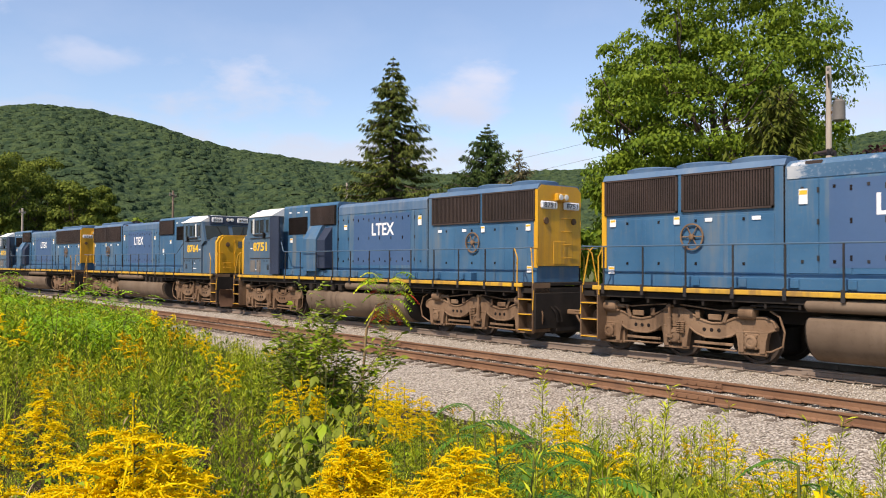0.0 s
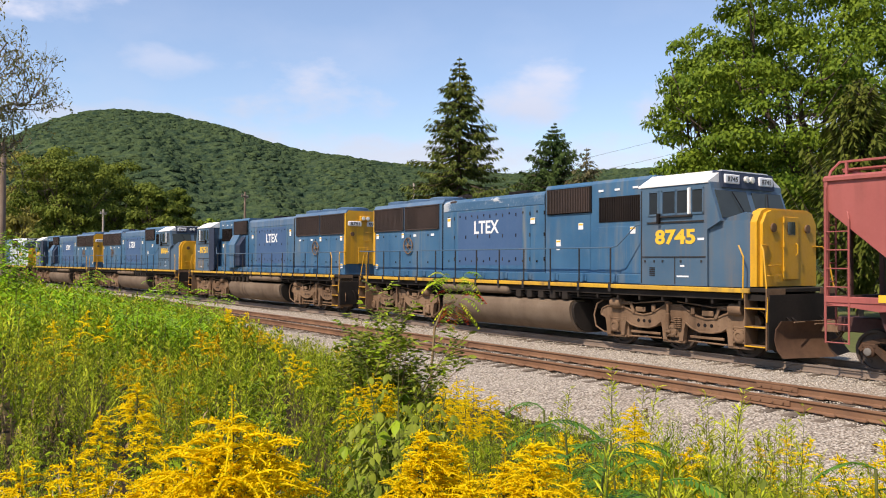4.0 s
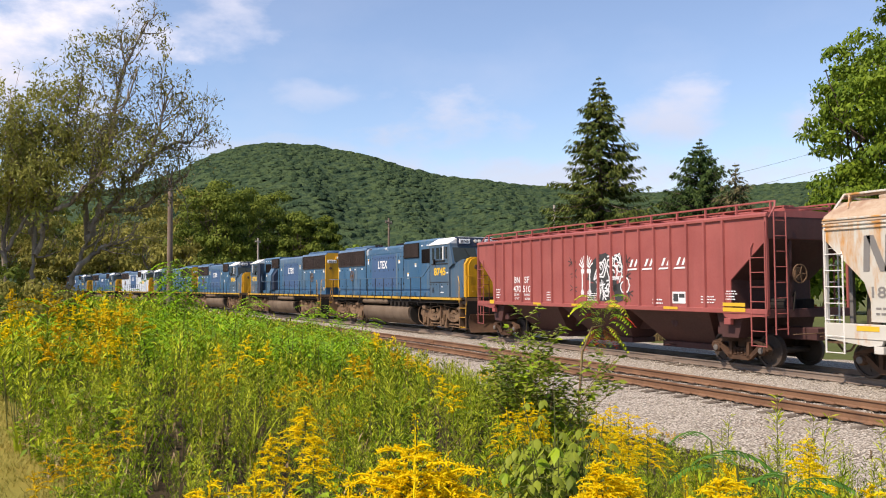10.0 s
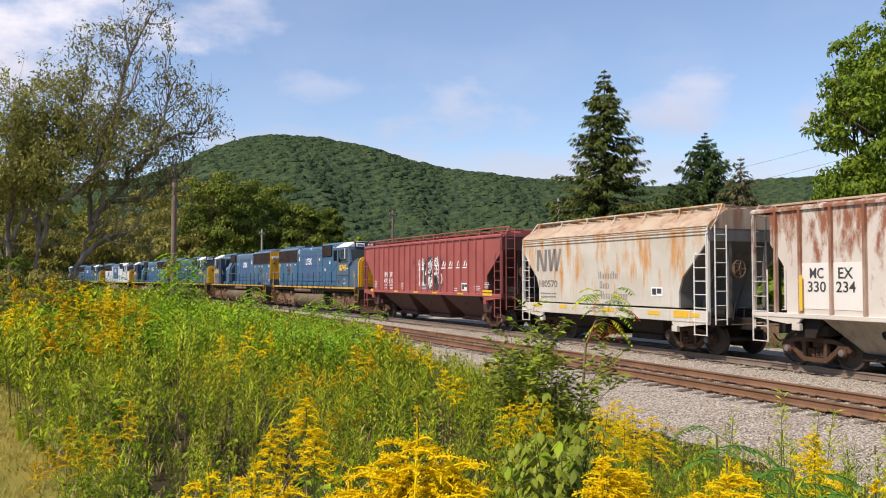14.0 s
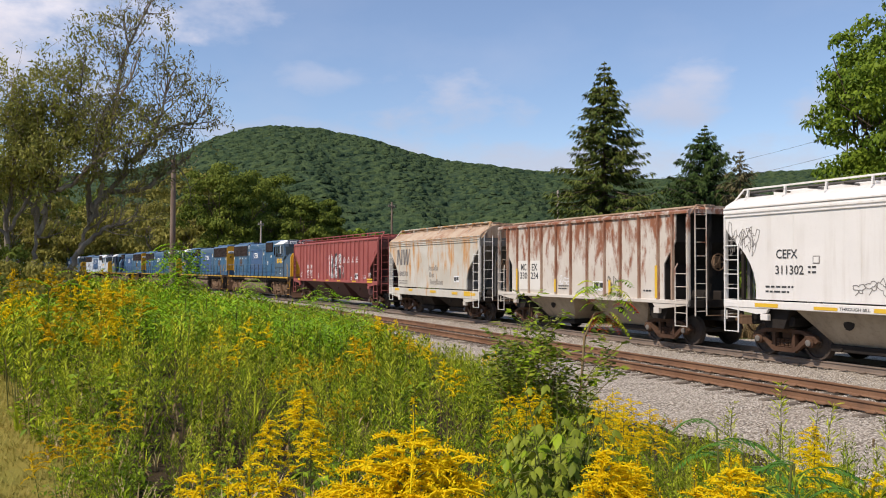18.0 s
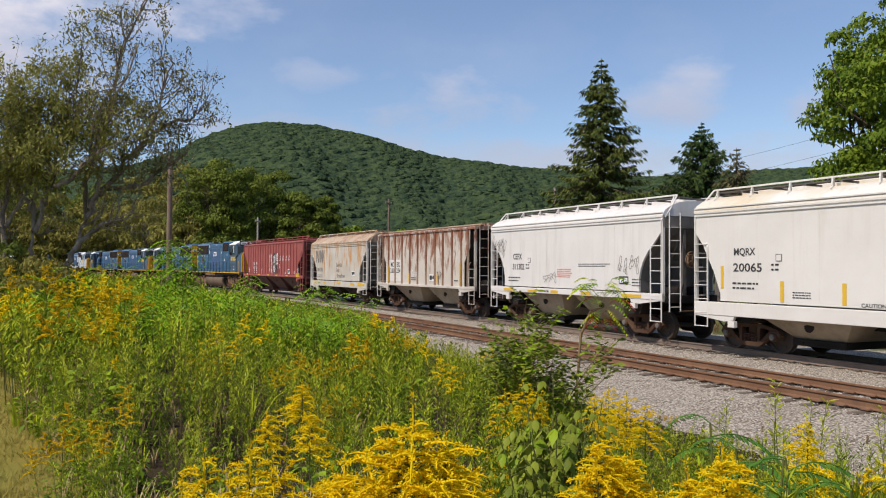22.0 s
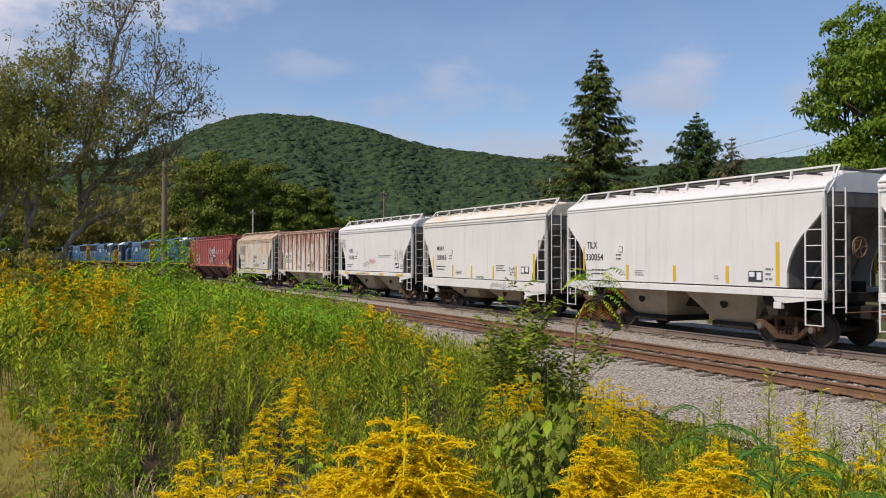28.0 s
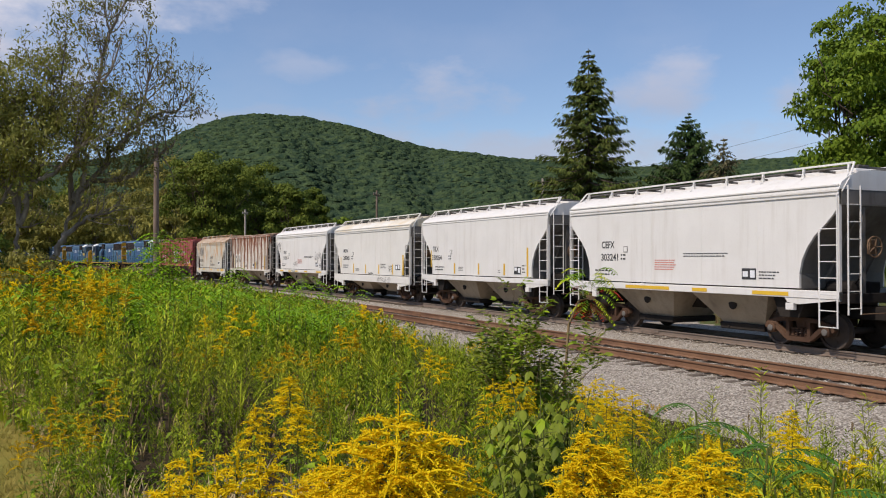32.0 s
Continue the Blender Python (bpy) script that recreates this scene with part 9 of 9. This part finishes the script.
def leafy_shrub(rng, h, spread, canes, leaf):
    """Upright canes with many pointed leaves held outwards in tiers."""
    g = Growth()
    for c in range(canes):
        a0 = c * 2.4 + rng.random()
        r = spread * (0.25 + 0.75 * rng.random()) if c else 0.08
        hh = h * ((0.55 + 0.35 * rng.random()) if c else 1.0)
        zs = np.linspace(0, 1, 6)
        pts = np.stack([math.cos(a0) * r * zs ** 1.4, math.sin(a0) * r * zs ** 1.4, hh * zs], 1)
        g.stem(pts, 0.010, 0.003, DRY, 5)
        for w in range(int(11 * hh)):
            t = 0.15 + 0.85 * rng.random()
            p = np.array([np.interp(t, zs, pts[:, i]) for i in range(3)])
            a1 = rng.random() * 6.283
            L = (0.16 + 0.32 * (1.05 - t)) * h / 2.0
            k = np.linspace(0.2, 1, 5)
            tw = p + np.stack([np.cos(a1) * L * k, np.sin(a1) * L * k, 0.95 * L * k], 1)
            g.stem(tw, 0.003, 0.0015, DRY, 3)
            base = np.repeat(tw, 2, 0)
            n = len(base)
            aa = a1 + np.tile([0.9, -0.9], 5) + rng.normal(size=n) * 0.3
            way = unit(np.stack([np.cos(aa), np.sin(aa), 0.45 + 0.3 * rng.normal(size=n)], 1))
            side = unit(np.cross(way, np.array([0, 0, 1.0])[None] + rng.normal(size=(n, 3)) * 0.35))
            g.leaves(base, way, side, leaf * (0.65 + 0.6 * rng.random(n)), leaf * 0.36, BR if w % 3 else LC, 0.3)
    return g


def bramble(rng, h, spread):
    """Leaning canes hung with large drooping leaflets in threes."""
    g = Growth()
    for c in range(11):
        a0 = c * 2.4 + rng.random()
        r = spread * (0.2 + 0.8 * rng.random())
        zs = np.linspace(0, 1, 6)
        pts = np.stack([math.cos(a0) * r * zs ** 1.3, math.sin(a0) * r * zs ** 1.3, h * (0.7 + 0.3 * rng.random()) * (zs * 1.25 - 0.25 * zs ** 3)], 1)
        g.stem(pts, 0.005, 0.002, S_, 5)
        n = 24
        t = 0.20 + 0.75 * (np.arange(n) + rng.random(n)) / n
        for k in range(n):
            p = np.array([np.interp(t[k], zs, pts[:, i]) for i in range(3)])
            a = k * 2.4 + rng.random()
            tip = p + np.array([math.cos(a), math.sin(a), 0.25]) * 0.07
            g.stem([p, tip], 0.0015, 0.001, S_, 3)
            aa = a + np.array([-1.15, 0.0, 1.15])
            dn = -0.45 - 0.4 * rng.random(3)
            way = unit(np.stack([np.cos(aa), np.sin(aa), dn], 1))
            side = unit(np.cross(way, np.array([0, 0, 1.0])[None] + rng.normal(size=(3, 3)) * 0.15))
            size = np.array([0.032, 0.044, 0.032]) * (0.6 + 0.7 * rng.random())
            ovals(g, np.repeat(tip[None], 3, 0), way, side, size, size * 0.66, BR if rng.random() < 0.8 else LC, 0.45)
    return g


def build_hero_plants():
    rng = np.random.default_rng(5)
    # goldenrod close to the eye: bearing, distance, rise of the tip over the horizon in degrees, fullness
    for az, d, el, k in ((22.6, 1.16, -9.1, 1.15), (23.9, 1.2, -11.6, 0.8), (21.2, 1.18, -11.4, 0.8), (20.0, 1.22, -12.2, 0.9), (17.6, 1.3, -12.9, 0.8), (8.4, 1.9, -12.2, 0.7), (11.1, 1.95, -12.0, 0.7), (6.9, 1.8, -14.0, 0.7), (9.9, 1.8, -13.6, 0.7), (13.0, 1.9, -13.0, 0.65), (14.8, 2.8, -7.9, 0.32), (15.4, 2.6, -9.8, 0.35), (12.6, 3.0, -9.8, 0.35),
                         (35.0, 1.5, -11.1, 0.7), (36.8, 1.55, -12.0, 0.75), (42.6, 1.45, -11.6, 0.85), (40.4, 1.5, -12.9, 0.8), (38.6, 1.35, -14.2, 0.7), (33.2, 1.4, -14.2, 0.6), (44.9, 1.5, -14.2, 0.7),
                         (30.2, 5.2, -7.8, 0.8), (29.0, 5.0, -8.4, 0.8), (31.2, 5.3, -8.2, 0.7), (36.0, 5.6, -8.0, 0.9), (37.2, 5.4, -8.4, 0.9), (38.4, 5.2, -9.0, 0.8), (35.0, 5.4, -8.5, 0.8), (36.6, 5.0, -9.0, 0.8), (48.4, 4.0, -9.4, 0.5), (23.6, 9.0, -4.9, 0.9), (25.3, 6.5, -6.8, 0.8), (24.6, 7.5, -6.2, 0.8)):
        x, y = at(az, d)
        h = EYE_Z + d * math.tan(radians(el)) - ground_z(x, y)
        g = goldenrod(rng, h, 4 if d < 1.7 else 3 if d < 5.7 else 2, GD, 0.005, k)
        bed("goldenrod", "tall goldenrod with bright yellow arching plumes", "flower", g, x, y, group="goldenrods close by")
    for az, d, el in ((32.2, 3.4, -7.3), (30.8, 3.5, -9.0), (33.8, 3.4, -8.8), (32.4, 3.1, -10.0), (31.4, 3.0, -11.5), (55.0, 3.0, -12.5)):
        x, y = at(az, d)
        h = EYE_Z + d * math.tan(radians(el)) - ground_z(x, y)
        bed("bramble", "bramble canes with drooping oval green leaves", "shrub", bramble(rng, h, 0.20), x, y, group="brambles")
    # leafy shrub by the gravel
    for az, d, el, sp, canes in ((30.0, 9.6, -2.3, 0.60, 10), (31.6, 9.4, -3.5, 0.85, 14)):
        x, y = at(az, d)
        h = EYE_Z + d * math.tan(radians(el)) - ground_z(x, y)
        bed("shrub", "upright leafy green shrub at the edge of the gravel", "shrub", leafy_shrub(rng, h, sp, canes, 0.125), x, y)
    # young sumac with reddening leaves, leaning over the gravel
    d = 10.6
    x, y = at(33.6, d)
    z0 = ground_z(x, y)
    g = Growth()
    pts = []
    for az, el in ((33.6, 0), (34.2, -4.6), (34.9, -2.9), (35.6, -2.75)):
        tx, ty = at(az, d)
        pts.append((tx - x, ty - y, (EYE_Z + d * math.tan(radians(el)) - z0) if el else -0.05))
    g.stem(pts, 0.020, 0.010, DRY, 6)
    tip = np.array(pts[-1])
    for k in range(26):
        a, turn = k * 2.4 + rng.random(), rng.random()
        L = 0.27 * (0.65 + 0.6 * rng.random())
        frond(g, rng, tip + np.array([0.10 * math.cos(a), 0.10 * math.sin(a), 0.02 + 0.011 * k]), a, L, 0.55 + 1.1 * turn, 9, (SU, LB, LC, RD if k < 9 else SU)[k % 4], 2, 1.15, 1.35)
    for k in range(19):
        a = k * 2.4 + rng.random()
        frond(g, rng, tip + np.array([0.05 * math.cos(a), 0.05 * math.sin(a), -0.01 - 0.009 * k]), a, 0.23 * (0.6 + 0.6 * rng.random()), 0.35 - 0.35 * rng.random(), 8, RD if k % 2 else (LB, SU)[k % 4 // 2], 2, 0.9, 1.5)
    bed("young_sumac", "young sumac with green and scarlet leaflets on a bare stem", "shrub", g, x, y)
    # bright sumacs standing over the weeds
    for az, d, el, n in ((6.9, 22, 2.1, 22), (7.15, 21.8, 1.6, 18), (6.7, 22.2, 1.4, 18), (6.2, 22.5, 0.9, 14), (7.8, 21.5, 0.3, 14), (12.4, 25, -0.4, 13), (11.4, 24, -0.9, 12), (16.3, 22, -1.0, 14), (15.2, 22.5, -1.3, 12), (17.5, 21.5, -1.8, 12), (2.3, 24, 0.2, 12), (0.6, 23, 0.0, 12), (19.8, 20, -2.0, 10), (13.7, 17, -2.8, 12), (10.3, 18, -2.4, 12), (9.0, 19, -1.4, 10), (4.4, 22, -0.2, 10), (12.2, 15, -3.2, 12), (15.0, 16, -3.3, 12), (16.5, 15.5, -3.6, 12), (18.2, 16, -3.6, 12), (11.0, 14, -3.6, 12), (13.2, 13.5, -4.0, 12)):
        x, y = at(az, d)
        h = EYE_Z + d * math.tan(radians(el)) - ground_z(x, y)
        bed("sumac", "bright green sumac shoot with feathery compound leaves", "shrub", frond_plant(rng, h * 0.95, 1, SU, int(n * 2.6), 0.52, 0.22), x, y, group="sumac shoots")
    # fern-like fronds near the lens edge
    for az, d, el in ((64.6, 2.2, -13.0), (67.0, 2.0, -14.0), (43.4, 3.0, -10.6), (45.9, 3.0, -11.0), (44.6, 2.6, -12.4), (47.6, 2.6, -12.6), (49.0, 3.0, -12.0)):
        x, y = at(az, d)
        h = EYE_Z + d * math.tan(radians(el)) - ground_z(x, y)
        bed("sumac", "low deep green sumac with long arching compound leaves", "shrub", frond_plant(rng, h, 3, DP, 10, 0.19, 0.60), x, y, group="sumac shoots")


def build_mown_grass():
    """Short blades on the mown verge."""
    rng = np.random.default_rng(9)
    T = []
    dryg = foliage("dry_grass_blade", (0.42, 0.315, 0.090), (0.26, 0.255, 0.055), 0.3, 0.7)
    for k in range(4):
        g = Growth()
        for b in range(9):
            a = rng.random() * 6.283
            L = 0.05 + 0.05 * rng.random()
            o = rng.normal(size=2) * 0.05
            tip = np.array([o[0] + math.cos(a) * L * 0.7, o[1] + math.sin(a) * L * 0.7, L * 0.7])
            pr = np.array([-math.sin(a), math.cos(a), 0]) * 0.006
            b0 = np.array([o[0], o[1], 0.0])
            g.put([b0 - pr, b0 + pr, tip], [(0, 1, 2)], 0)
        T.append(g)
    place = []
    while len(place) < 7000:
        x = -1.0 - 22.5 * rng.random() ** 1.2
        y = weed_foot(x) + 0.4 - 3.4 * rng.random()
        place.append((int(rng.random() * 4), x, y, ground_z(x, y) - 0.005, rng.random() * 6.28, 1.0))
    sow("mown_grass", "short dry mown grass beside the weeds", "grass", T, place, [dryg])


def build_dry_tuft():
    """Tan dead grass standing past the main track."""
    rng = np.random.default_rng(14)
    T = [grass_clump(rng, 0.62, 3, DRY) for _ in range(4)]
    for cx, cy, w in ((-25.0, 25.2, 1.5), (-32.0, 25.8, 1.8), (-17.5, 25.6, 1.2), (-11.0, 25.9, 1.2)):
        place = [(int(rng.random() * 4), cx + rng.normal() * w * 0.5, cy + rng.normal() * 0.35, ground_z(cx, cy) + 0.0, rng.random() * 6.28, 0.7 + 0.7 * rng.random()) for _ in range(46)]
        sow("grass_tuft", "tuft of dead tan grass past the tracks", "grass", T, place)


build_dry_tuft()
build_weeds()
build_hero_plants()
build_mown_grass()


motions()
